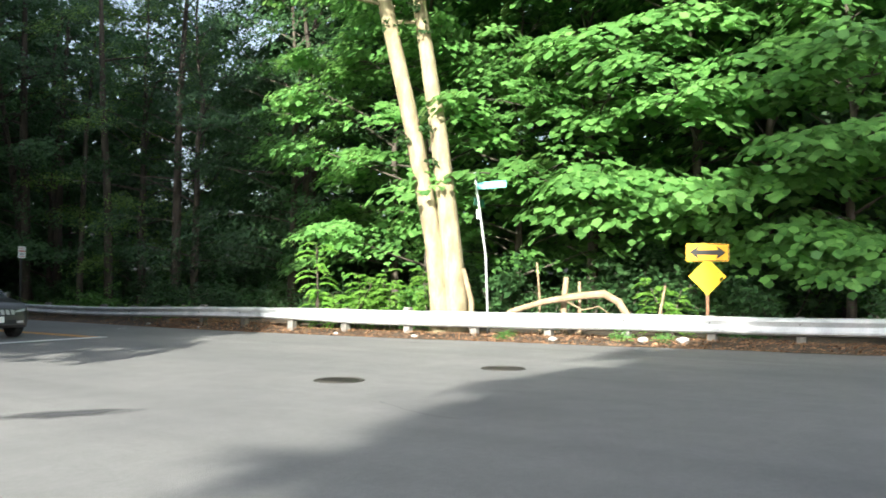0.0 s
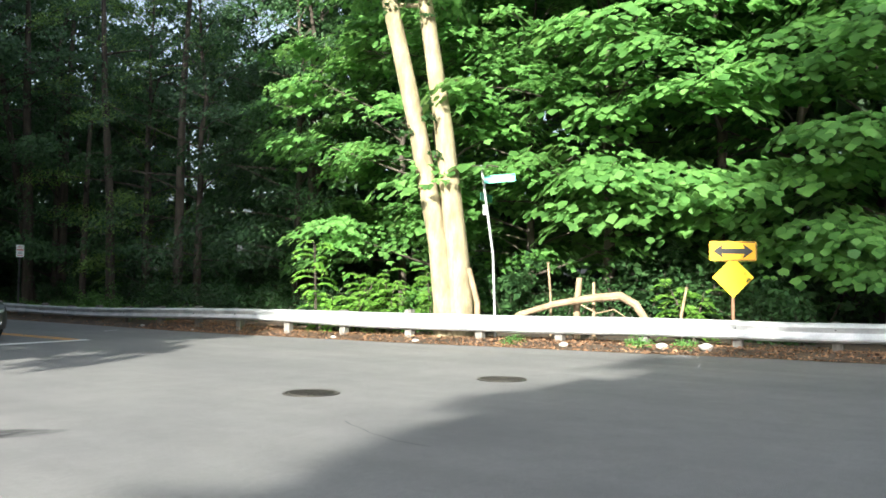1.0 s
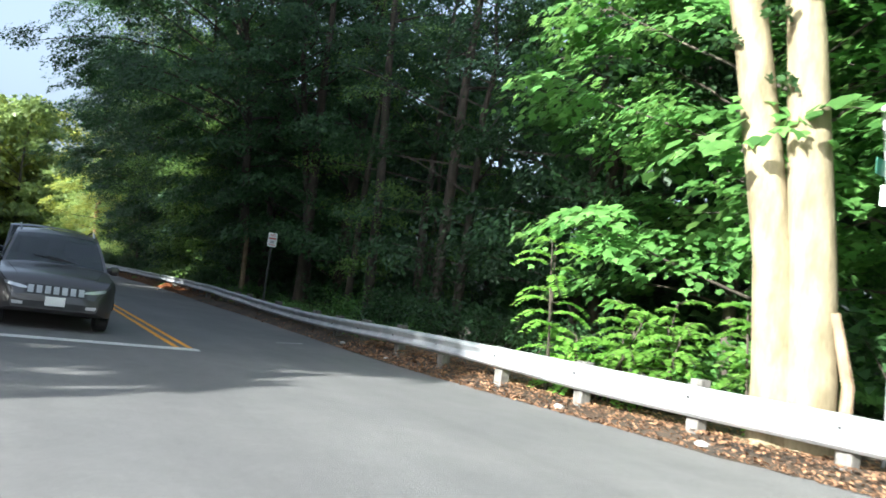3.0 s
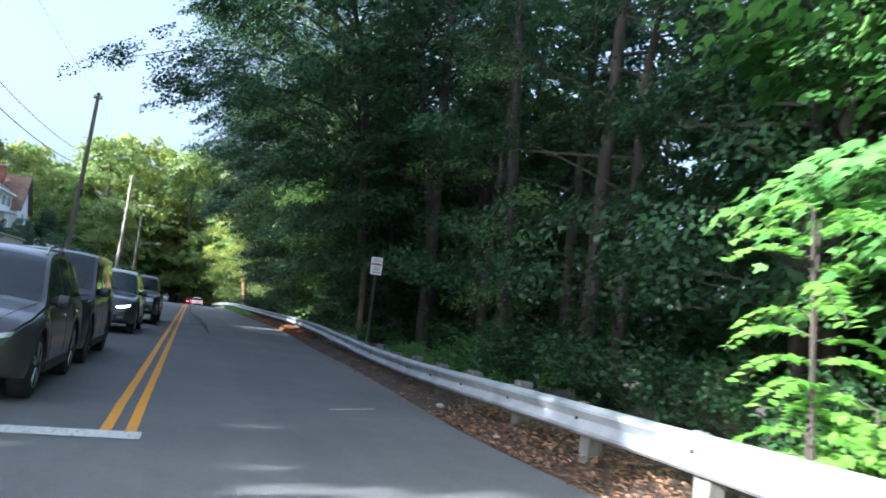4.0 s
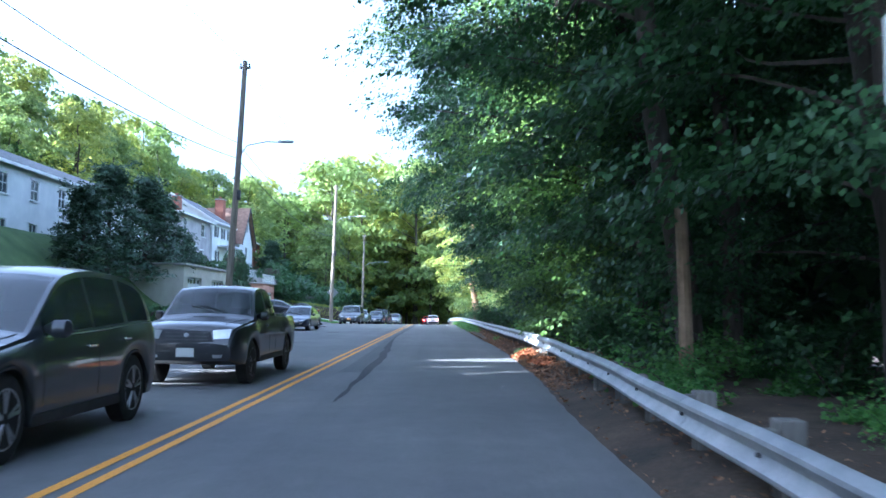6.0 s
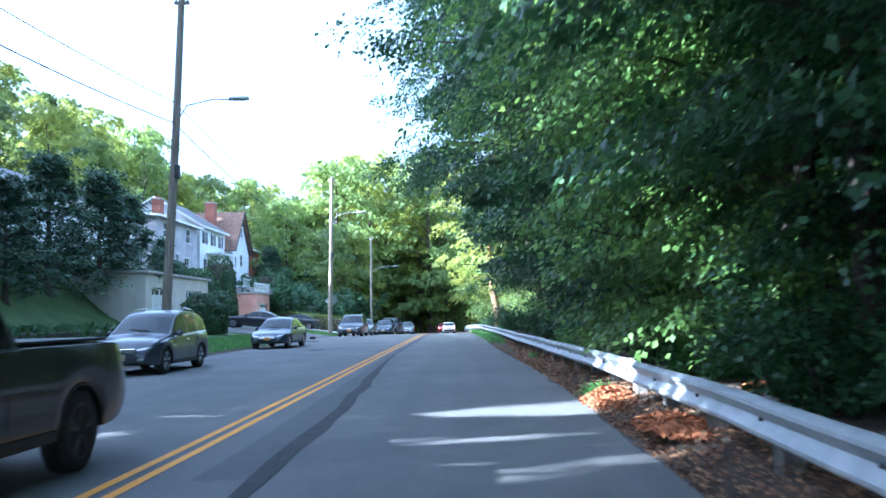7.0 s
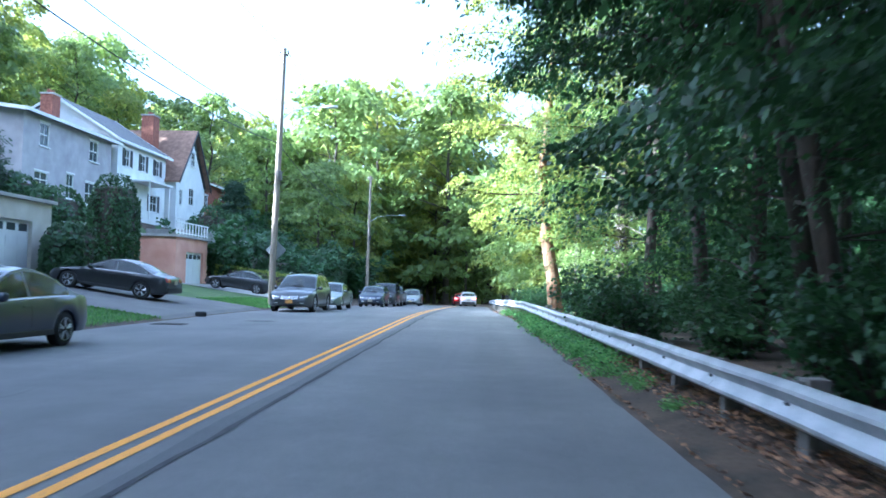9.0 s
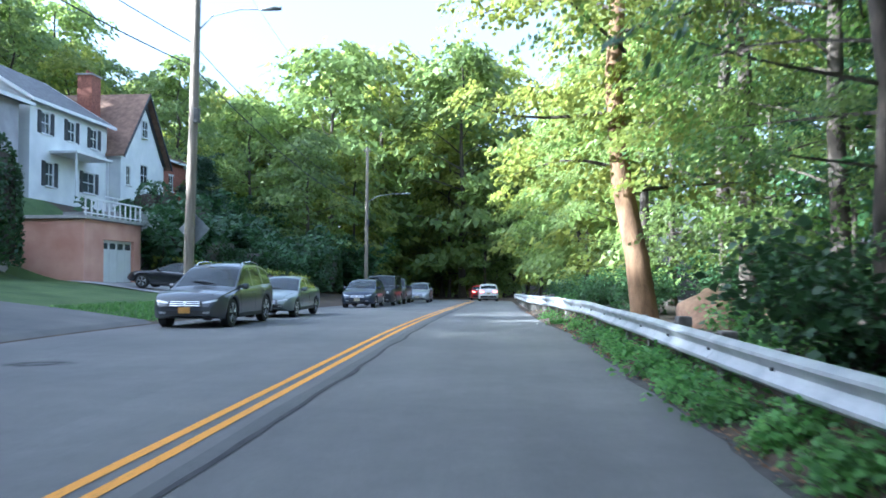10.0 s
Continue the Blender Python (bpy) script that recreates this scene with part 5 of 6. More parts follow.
# ---- houses on the left ----
def wall_geo(u0, u1, z0, z1, holes, place, thick=0.25):
    """A wall between u0 and u1 and z0 and z1 with openings that go through it; place(u, depth, z) gives the point."""
    us = sorted({u0, u1, *(h[0] for h in holes), *(h[1] for h in holes)})
    zs = sorted({z0, z1, *(h[2] for h in holes), *(h[3] for h in holes)})
    seen = {}
    for a, b in zip(us, us[1:]):
        for c, d in zip(zs, zs[1:]):
            if any(h[0] - 1e-6 <= a and b <= h[1] + 1e-6 and h[2] - 1e-6 <= c and d <= h[3] + 1e-6 for h in holes):
                continue
            p = [tuple(round(q, 4) for q in place(u, w, z)) for w in (0, thick) for z in (c, d) for u in (a, b)]
            for f in ((0, 1, 3, 2), (4, 6, 7, 5), (0, 4, 5, 1), (2, 3, 7, 6), (0, 2, 6, 4), (1, 5, 7, 3)):
                q = [p[k] for k in f]
                key = tuple(sorted(q))
                if key in seen:
                    seen[key] = None
                else:
                    seen[key] = q
    corners = {}
    faces = [tuple(corners.setdefault(v, len(corners)) for v in q) for q in seen.values() if q]
    return Geo().add(list(corners), faces)


def window(e, x, y, z, w, h, shutters=False, muntin=1):
    """A sash window in a wall that faces +x; x is the wall's outer face."""
    win = new("window")
    win.parent = e
    fr = Geo()
    for a, b, c, d in ((0, h / 2 - 0.03, w, 0.06), (0, -h / 2 + 0.03, w, 0.06), (-w / 2 + 0.03, 0, 0.06, h - 0.12), (w / 2 - 0.03, 0, 0.06, h - 0.12), (0, 0, w - 0.12, 0.05)):
        fr.box((x - 0.06, y + a, z + b), (0.08, c, d))
    for i in range(1, muntin + 1):
        fr.box((x - 0.055, y - w / 2 + w * i / (muntin + 1), z), (0.03, 0.03, h - 0.12))
    part("frame", fr, HOUSE_TRIM, win)
    part("pane", Geo().box((x - 0.09, y, z), (0.008, w - 0.1, h - 0.1)), WINDOW_GLASS, win)
    part("sill", Geo().box((x + 0.04, y, z - h / 2 - 0.035), (0.14, w + 0.16, 0.07)), HOUSE_TRIM, win)
    part("casing", Geo().box((x + 0.018, y, z + h / 2 + 0.05), (0.036, w + 0.18, 0.1)), HOUSE_TRIM, win)
    if shutters:
        for s in (-1, 1):
            g = Geo().box((x + 0.02, y + s * (w / 2 + 0.23), z), (0.03, 0.42, h + 0.04), 0.005)
            for k in range(7):
                g.box((x + 0.04, y + s * (w / 2 + 0.23), z - h * 0.42 + h * 0.14 * k), (0.012, 0.34, 0.04))
            part("shutter", g, SHUTTER, win)
    return win


def house(label, x, y0, y1, z0, z1, deep, wall, roof, windows, name="house", pitch=0.45, over=0.45, ridge="y", shutters=False, group="houses on the slope"):
    """A house whose front wall faces the road at x, with its eaves at z1."""
    e = thing(name, label, "house", group=group)
    holes = [(y - w / 2, y + w / 2, z - h / 2, z + h / 2) for y, z, w, h in windows if z < z1]
    part("front_wall", wall_geo(y0, y1, z0, z1, holes, lambda u, d, z: (x - d, u, z)), wall, e)
    part("side_wall", wall_geo(x - deep, x - 0.252, z0, z1, [], lambda u, d, z: (u, y0 + d, z)), wall, e)
    part("side_wall", wall_geo(x - deep, x - 0.252, z0, z1, [], lambda u, d, z: (u, y1 - d, z)), wall, e)
    part("back_wall", wall_geo(y0, y1, z0, z1, [], lambda u, d, z: (x - deep - 0.002 - d, u, z)), wall, e)
    # floor between storeys, coloured dark so the rooms look unlit
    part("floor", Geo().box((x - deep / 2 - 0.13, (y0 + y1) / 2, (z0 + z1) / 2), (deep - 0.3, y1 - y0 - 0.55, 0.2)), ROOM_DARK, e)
    for y, z, w, h in windows:
        window(e, x if z < z1 else x + 0.11, y, z, w, h, shutters)
    if ridge == "y":
        zr = z1 + pitch * deep / 2
        for s, xa in ((1, x + over), (-1, x - deep - over)):
            xm = x - deep / 2
            ze = z1 - pitch * over
            sec = [(xa, ze), (xm, zr), (xm, zr + 0.16), (xa, ze + 0.16)]
            r = part("roof", Geo().loft([[(q[0], y, q[1]) for q in sec] for y in (y0 - over, y1 + over)]), roof, e)
            part("fascia", Geo().box((xa + 0.02 * s, (y0 + y1) / 2, ze + 0.06), (0.05, y1 - y0 + 2 * over + 0.05, 0.2)), HOUSE_TRIM, r)
        for y in (y0, y1):
            d = 0.12 if y == y0 else -0.12
            part("gable", Geo().add([(x, y, z1), (x - deep, y, z1), (x - deep / 2, y, zr), (x, y + d, z1), (x - deep, y + d, z1), (x - deep / 2, y + d, zr)], [(0, 1, 2), (5, 4, 3), (0, 3, 4, 1), (1, 4, 5, 2), (2, 5, 3, 0)]), wall, e)
            part("rake", Geo().loft([[(xx, y - over * (1 if y == y0 else -1) + q, zz + p) for q, p in ((-0.03, -0.04), (0.03, -0.04), (0.03, 0.18), (-0.03, 0.18))] for xx, zz in ((x + over, z1 - pitch * over), (x - deep / 2, zr), (x - deep - over, z1 - pitch * over))]), HOUSE_TRIM, e)
    else:
        ym, zr = (y0 + y1) / 2, z1 + pitch * (y1 - y0) / 2
        for s, ya in ((-1, y0 - over), (1, y1 + over)):
            ze = z1 - pitch * over
            sec = [(ya, ze), (ym, zr), (ym, zr + 0.16), (ya, ze + 0.16)]
            part("roof", Geo().loft([[(xx, q[0], q[1]) for q in sec] for xx in (x + over, x - deep - over)]), roof, e)
        part("gable", Geo().add([(x, y0, z1), (x, y1, z1), (x, ym, zr), (x - 0.12, y0, z1), (x - 0.12, y1, z1), (x - 0.12, ym, zr)], [(0, 1, 2), (5, 4, 3), (0, 3, 4, 1), (1, 4, 5, 2), (2, 5, 3, 0)]), wall, e)
        for s, ya in ((-1, y0 - over), (1, y1 + over)):
            part("rake", Geo().loft([[(x + over + q, yy, zz + p) for q, p in ((-0.03, -0.10), (0.04, -0.10), (0.04, 0.18), (-0.03, 0.18))] for yy, zz in ((ya, z1 - pitch * over), (ym, zr))]), SHUTTER, e)
    return e


def chimney(e, x, y, z0, z1, w=0.9):
    c = part("chimney", Geo().box((x, y, (z0 + z1) / 2), (w, w * 1.2, z1 - z0), 0.02), BRICK, e)
    part("chimney_cap", Geo().box((x, y, z1 + 0.06), (w + 0.16, w * 1.2 + 0.16, 0.12), 0.02), CONCRETE, c)
    for d in (-0.25, 0.25):
        part("flue", Geo().tube([(x, y + d, z1 + 0.1), (x, y + d, z1 + 0.4)], 0.13, 10), BRICK, c)


XF = -25.3
house("long white two-storey house with a grey shingle roof", XF, 58.5, 84.5, 4.2, 10.6, 9.0, STUCCO_WHITE, ROOF_GREY, [(y, z, 1.1, 1.4) for y in (61, 65, 69, 73, 77, 81.5) for z in (6.2, 9.2)])
eB = house("grey stucco house with white-trimmed eaves above the garages", XF, 95.2, 106.9, 4.6, 11.4, 12.0, STUCCO_GREY, ROOF_GREY, [(97.6, 10.3, 1.1, 1.5), (104.2, 10.3, 1.3, 1.5), (97.4, 7.4, 1.6, 1.0), (101.0, 7.4, 1.0, 1.7), (103.8, 7.2, 1.4, 1.6)], pitch=0.12, over=0.6)
part("bay_wall", Geo().box((XF - 5.2, 94.98, 9.6), (6.4, 0.3, 2.6), 0.02), STUCCO_WHITE, eB, "pale plastered bay on the side wall")
chimney(eB, XF - 3.0, 103.5, 11.0, 14.2)
eC = house("white clapboard house with black shutters", XF, 108.0, 117.4, 5.0, 12.0, 10.0, STUCCO_WHITE, ROOF_GREY, [(109.7, 10.7, 0.95, 1.35), (112.7, 10.7, 0.95, 1.35), (115.6, 10.7, 0.95, 1.35), (110.2, 7.6, 0.95, 1.5), (115.0, 7.6, 1.6, 1.4)], shutters=True, pitch=0.62)
part("porch_roof", Geo().box((XF + 0.9, 112.4, 9.0), (1.8, 4.6, 0.16), 0.02, 0, 0), HOUSE_TRIM, eC)
for y in (110.4, 114.4):
    part("porch_post", Geo().tube([(XF + 1.6, y, 5.9), (XF + 1.6, y, 8.95)], 0.07, 8), HOUSE_TRIM, eC)
eD = house("white house with a steep dark-edged gable", XF + 0.9, 117.7, 125.0, 5.0, 10.4, 9.0, STUCCO_WHITE, ROOF_BROWN, [(121.5, 8.9, 1.3, 1.6), (121.4, 12.4, 1.0, 1.3), (118.9, 8.6, 0.7, 1.4)], pitch=1.25, ridge="x", over=0.5)
for s_ in (-1, 1):
    foot, peak = 121.35 + s_ * 3.9, 121.35
    part("timber", Geo().add([(XF + 0.9 + d, y, z) for d in (0.012, 0.07) for y, z in ((foot, 10.02), (peak, 14.88), (peak, 14.25), (foot - s_ * 0.5, 10.02))], [(0, 1, 2, 3), (7, 6, 5, 4), (0, 4, 5, 1), (1, 5, 6, 2), (2, 6, 7, 3), (3, 7, 4, 0)]), SHUTTER, eD, "black-painted timber edging the gable")
chimney(eD, XF - 2.2, 119.0, 10.0, 15.9, 1.1)
house("red brick house half hidden by trees", XF - 1, 129, 138, 5.0, 11.4, 9.0, BRICK, ROOF_BROWN, [(131, 9.4, 1.0, 1.4), (135.5, 9.4, 1.0, 1.4), (133, 6.6, 1.0, 1.4)])


def garage(label, x, y0, y1, z0, z1, deep, wall, doors, panels):
    e = thing("garage", label, "garage", group="garages set into the slope")
    holes = [(a, b, z0, z0 + h) for a, b, h in doors]
    part("front_wall", wall_geo(y0, y1, z0, z1, holes, lambda u, d, z: (x - d, u, z), 0.3), wall, e)
    part("side_wall", wall_geo(x - deep, x - 0.302, z0 - 0.6, z1, [], lambda u, d, z: (u, y0 + d, z)), wall, e)
    part("side_wall", wall_geo(x - deep, x - 0.302, z0 - 0.6, z1, [], lambda u, d, z: (u, y1 - d, z)), wall, e)
    part("roof_slab", Geo().box((x - deep / 2 + 0.06, (y0 + y1) / 2, z1 + 0.09), (deep + 0.3, y1 - y0 + 0.3, 0.16), 0.02), CONCRETE, e)
    for a, b, h in doors:
        d = part("garage_door", Geo().box((x - 0.2, (a + b) / 2, z0 + h / 2), (0.06, b - a, h)), DOOR_WHITE, e)
        for i in range(4):
            for k in range(panels):
                w = (b - a) / panels
                if i == 3:
                    part("door_pane", Geo().box((x - 0.165, a + w * (k + 0.5), z0 + h * (0.125 + 0.25 * i)), (0.012, w * 0.7, h * 0.13)), WINDOW_GLASS, d)
                else:
                    part("door_panel", Geo().box((x - 0.165, a + w * (k + 0.5), z0 + h * (0.125 + 0.25 * i)), (0.02, w * 0.82, h * 0.19), 0.006), DOOR_WHITE, d)
    return e


garage("salmon stucco garage with a white panelled door", -16.9, 98.7, 104.7, 0.75, 4.0, 13.0, SALMON, [(100.6, 103.9, 2.35)], 4)
garage("cream stucco double garage set into the bank", -16.6, 70.5, 83.0, 1.25, 4.5, 7.0, STUCCO_CREAM, [(71.5, 75.0, 2.4), (78.0, 81.5, 2.4)], 4)
# terrace railing on the salmon garage
e = thing("terrace_railing", "white balustrade round the garage's roof terrace", "railing")
for y in [98.9 + 0.58 * i for i in range(11)]:
    part("baluster", Geo().tube([(-16.95, y, 4.1), (-16.95, y, 5.0)], 0.04, 6), HOUSE_TRIM, e)
part("handrail", Geo().box((-16.95, 101.8, 5.03), (0.1, 6.1, 0.08), 0.01), HOUSE_TRIM, e)
part("bottom_rail", Geo().box((-16.95, 101.8, 4.32), (0.06, 6.1, 0.06), 0.01), HOUSE_TRIM, e)
e = thing("porch_railing", "white picket railing on the terrace of the white house", "railing")
for y in [107.6 + 0.5 * i for i in range(19)]:
    part("baluster", Geo().tube([(-20.4, y, 5.0), (-20.4, y, 5.9)], 0.035, 5), HOUSE_TRIM, e)
part("handrail", Geo().box((-20.4, 112.1, 5.93), (0.09, 9.2, 0.07), 0.01), HOUSE_TRIM, e)
single("terrace", Geo().box((-19.6, 112.0, 3.1), (4.6, 12.6, 3.6), 0.05), CONCRETE, "raised terrace in front of the white house", "terrace", "structure")


def slope_strip(name, y0, y1, mat, label):
    g = Geo()
    g.loft([[(x, y, land_z(x, y) + 0.05) for y in [y0 + (y1 - y0) * i / 10 for i in range(11)]] for x in steps((-17.0, -8.2, 0.55), (-8.2, -6.9, 0.3))], False, False)
    return single(name, g, mat, label, "driveway", "structure")


single("retaining_wall", Geo().box((-20.6, 96.4, 2.0), (0.4, 4.0, 2.6), 0.03), CONCRETE, "low concrete retaining wall beside the salmon garage", "retaining wall", "structure")
slope_strip("driveway_south", 73.0, 84.6, ASPHALT_OLD, "cracked asphalt driveway up to the cream garages")
slope_strip("driveway_north", 97.5, 104.8, CONCRETE, "concrete driveway up to the salmon garage")


# ---- poles, lamps and wires ----
def utility_pole(x, y, h, arm, lean=0.0, sign=False):
    z = land_z(x, y)
    e = thing("utility_pole", "tall weathered wooden utility pole with a street lamp" if arm else "tall weathered wooden utility pole", "utility pole", (x, y, z), group="utility poles")
    part("pole", Geo().tube([(0, 0, -0.5), (0, 0, 2), (lean * 0.6, 0, h * 0.6), (lean, 0, h)], [0.19, 0.175, 0.15, 0.12], 12), POLE_WOOD, e, smooth=True)
    part("crossarm", Geo().box((lean, 0, h - 0.35), (0.56, 0.1, 0.12), 0.01), POLE_WOOD, e)
    for d in (-0.22, 0, 0.22):
        part("insulator", Geo().tube([(lean + d, 0, h - 0.28), (lean + d, 0, h - 0.16), (lean + d, 0, h - 0.1)], [0.03, 0.055, 0.02], 8), GREY_METAL, e)
    part("cable_box", Geo().box((lean * 0.5 + 0.16, -0.12, h * 0.5), (0.18, 0.2, 0.5), 0.02), DARK_METAL, e)
    if arm:
        reach, za = arm
        a = part("lamp_arm", Geo().tube([(lean * 0.6 + 0.1, 0, za - 0.7), (reach * 0.3, 0, za - 0.18), (reach * 0.7, 0, za + 0.02), (reach, 0, za)], 0.03, 8), GREY_METAL, e, smooth=True)
        part("lamp_head", Geo().loft([[(reach + u, v * w, za + 0.02 + t) for w, t in ((1, 0), (0.7, 0.07), (-0.7, 0.07), (-1, 0), (-0.8, -0.05), (0.8, -0.05))] for u, v in ((-0.1, 0.05), (0.05, 0.13), (0.45, 0.15), (0.66, 0.06))]), GREY_METAL, a, smooth=True)
    if sign:
        part("sign_back", Geo().prism(((0, -0.55), (0.55, 0), (0, 0.55), (-0.55, 0)), 0.012, pose(0.1, 0.2, 2.9)), GREY_METAL, e, "bare grey back of a diamond sign")
    return (x, y, z, h, lean)


POLES = [utility_pole(-7.6, 8.0, 13.5, None), utility_pole(-7.8, 50.0, 13.75, (2.4, 9.6), 0.5), utility_pole(-8.0, 89.0, 13.5, (2.5, 10.4), 0.25, True), utility_pole(-9.3, 133.0, 13.4, (3.3, 9.2), 0.1), utility_pole(-12.5, 163.0, 12.5, None)]
for (xa, ya, za, ha, la), (xb, yb_, zb, hb, lb) in zip(POLES, POLES[1:]):
    for down, sag, off, rad in ((0.12, 0.8, 0.22, 0.006), (4.2, 0.9, -0.15, 0.015), (5.0, 1.0, -0.15, 0.02)):
        pts = []
        for i in range(17):
            t = i / 16
            pts.append((xa + la * 0.8 + off + (xb + lb * 0.8 - xa - la * 0.8) * t, ya + (yb_ - ya) * t, za + ha - down + (zb + hb - za - ha) * t - sag * 4 * t * (1 - t)))
        single("overhead_wire", Geo().tube(pts, rad, 5), WIRE, "black overhead cable strung between utility poles", "cable", group="overhead wires")

# ---- signs and small things at the roadside ----


def plate_geo(w, h, thick, bevel=0.06):
    out = []
    for cx, cz, a0 in ((w / 2 - bevel, h / 2 - bevel, 0), (-w / 2 + bevel, h / 2 - bevel, 90), (-w / 2 + bevel, -h / 2 + bevel, 180), (w / 2 - bevel, -h / 2 + bevel, 270)):
        out += [(cx + bevel * math.cos(radians(a0 + k * 30)), cz + bevel * math.sin(radians(a0 + k * 30))) for k in range(4)]
    return out


sx, sy = 7.73, -13.35
e = thing("warning_sign", "orange double-arrow plate over a yellow diamond on a brown post", "road sign", (sx, sy, land_z(sx, sy) - 0.06), -56.4)
e.scale = (0.95, 0.95, 0.95)
part("post", Geo().box((0, 0.03, 1.2), (0.07, 0.05, 2.6), 0.008), BROWN_POST, e)
p = part("arrow_plate", Geo().prism(plate_geo(1.12, 0.47, 0.006), 0.006, pose(0, -0.02, 2.28)), SIGN_ORANGE, e, "orange plate with a black double arrow")
ar = [(-0.47, 0), (-0.22, 0.18), (-0.27, 0.062), (0.27, 0.062), (0.22, 0.18), (0.47, 0), (0.22, -0.18), (0.27, -0.062), (-0.27, -0.062), (-0.22, -0.18)]
part("arrow", Geo().prism(ar, 0.004, pose(0, -0.0285, 2.28)), SIGN_BLACK, p)
g = Geo()
for a, b, w, h in ((0, 0.212, 1.03, 0.02), (0, -0.212, 1.03, 0.02), (-0.537, 0, 0.02, 0.37), (0.537, 0, 0.02, 0.37)):
    g.box((a, -0.0275, 2.28 + b), (w, 0.004, h))
part("border", g, SIGN_BLACK, p)
part("diamond_plate", Geo().prism(((0, -0.49), (0.49, 0), (0, 0.49), (-0.49, 0)), 0.006, pose(0, -0.012, 1.66)), SIGN_YELLOW, e, "plain yellow diamond plate")

e = thing("street_name_sign", "leaning grey pole with green street-name plates", "street sign", (6.5, -7.72, 0), -56.4)
part("pole", Geo().tube([(0.08, 0, -0.2), (0.0, 0, 2.2), (-0.31, 0, 4.5)], 0.035, 10), GREY_METAL, e, smooth=True)
p = part("name_plate", Geo().prism(((-0.12, -0.1), (0.68, -0.03), (0.68, 0.17), (-0.12, 0.1)), 0.012, pose(-0.12, -0.03, 4.12)), SIGN_GREEN, e, "pale green street-name plate")
part("lettering", Geo().prism(((0.16, -0.035), (0.46, -0.01), (0.46, 0.10), (0.16, 0.07)), 0.004, pose(-0.12, -0.04, 4.13)), SIGN_WHITE, p)
part("cross_plate", Geo().prism(((-0.4, -0.1), (0.4, -0.1), (0.4, 0.1), (-0.4, 0.1)), 0.012, pose(-0.18, 0.1, 3.68, 0, 0, 68)), SIGN_DGREEN, e, "dark green street-name plate seen edge on")
part("small_notice", Geo().box((-0.21, -0.05, 3.35), (0.1, 0.01, 0.26)), GREY_METAL, e)

e = thing("parking_sign", "white sign with red lettering on a dark post", "road sign", (5.23, 13.95, 0.09), 3)
part("post", Geo().box((0, 0.03, 1.3), (0.06, 0.04, 3.0), 0.006), DARK_METAL, e)
p = part("plate", Geo().prism(plate_geo(0.33, 0.49, 0.004, 0.03), 0.004, pose(0, -0.005, 2.6)), SIGN_WHITE, e)
cu = bpy.data.curves.new("lettering", "FONT")
cu.body, cu.size, cu.align_x, cu.extrude = "NO", 0.12, "CENTER", 0.001
tx = new("lettering", cu)
dg = bpy.context.evaluated_depsgraph_get()
me = bpy.data.meshes.new_from_object(tx.evaluated_get(dg))
bpy.data.objects.remove(tx)
me.materials.clear()
me.materials.append(SIGN_RED)
tx = part("lettering", me, SIGN_RED, p)
tx.matrix_local = pose(0, -0.009, 2.72, 90, 0, 0)
g = Geo()
for z, w, h in ((2.645, 0.27, 0.055), (2.55, 0.14, 0.03), (2.50, 0.16, 0.03)):
    part("lettering", Geo().box((0, -0.0085, z), (w, 0.003, h)), SIGN_RED if z > 2.6 else GREY_METAL, p)
part("arrow", Geo().box((0, -0.0085, 2.425), (0.22, 0.003, 0.025)), SIGN_RED, p)

e = thing("fire_hydrant", "short red fire hydrant on the lawn strip", "fire hydrant", (-7.55, 52.0, land_z(-7.55, 52.0)))
part("barrel", Geo().tube([(0, 0, -0.05), (0, 0, 0.06), (0, 0, 0.08), (0, 0, 0.55)], [0.17, 0.17, 0.11, 0.10], 16), HYDRANT_RED, e, smooth=True)
part("bonnet", Geo().tube([(0, 0, 0.55), (0, 0, 0.6), (0, 0, 0.72), (0, 0, 0.76), (0, 0, 0.82)], [0.14, 0.14, 0.09, 0.035, 0.03], 16), HYDRANT_RED, e, smooth=True)
for a, b, q in ((0.19, 0, 0.055), (-0.19, 0, 0.055), (0, -0.2, 0.075)):
    part("outlet", Geo().tube([(0, 0, 0.42), (a, b, 0.42)], q, 10), HYDRANT_RED, e)

single("dead_stub", Geo().tube([(6.85, 23.2, -0.2), (6.82, 23.2, 1.6), (6.75, 23.15, 3.1), (6.72, 23.1, 3.5)], [0.13, 0.11, 0.1, 0.07], 9), DEADWOOD, "tall pale broken stem standing in the woods", "tree stump", smooth=True)


# ---- the double-stemmed tree and dead wood at the junction ----
e = thing("twin_tree", "large pale-barked tree with two stems, sunlit at the roadside", "tree", (5.8, -6.42, 0), 0)
e.scale = (0.95, 0.95, 0.97)
left = Vector((-0.55, 0.83, 0))
stem = Geo()
stem.tube([Vector((0, 0, -0.3)), left * -0.3, left * -0.24 + Vector((0, 0, 1.0)), left * -0.06 + Vector((0, 0, 2.6)), left * 0.52 + Vector((0, 0, 5.6)), left * 1.35 + Vector((0, 0, 9.2)), left * 2.4 + Vector((0, 0, 14)), left * 2.9 + Vector((0, 0, 18))], [0.46, 0.36, 0.30, 0.27, 0.25, 0.22, 0.15, 0.04], 16)
part("stem", stem, BARK_PALE, e, smooth=True)
stem = Geo()
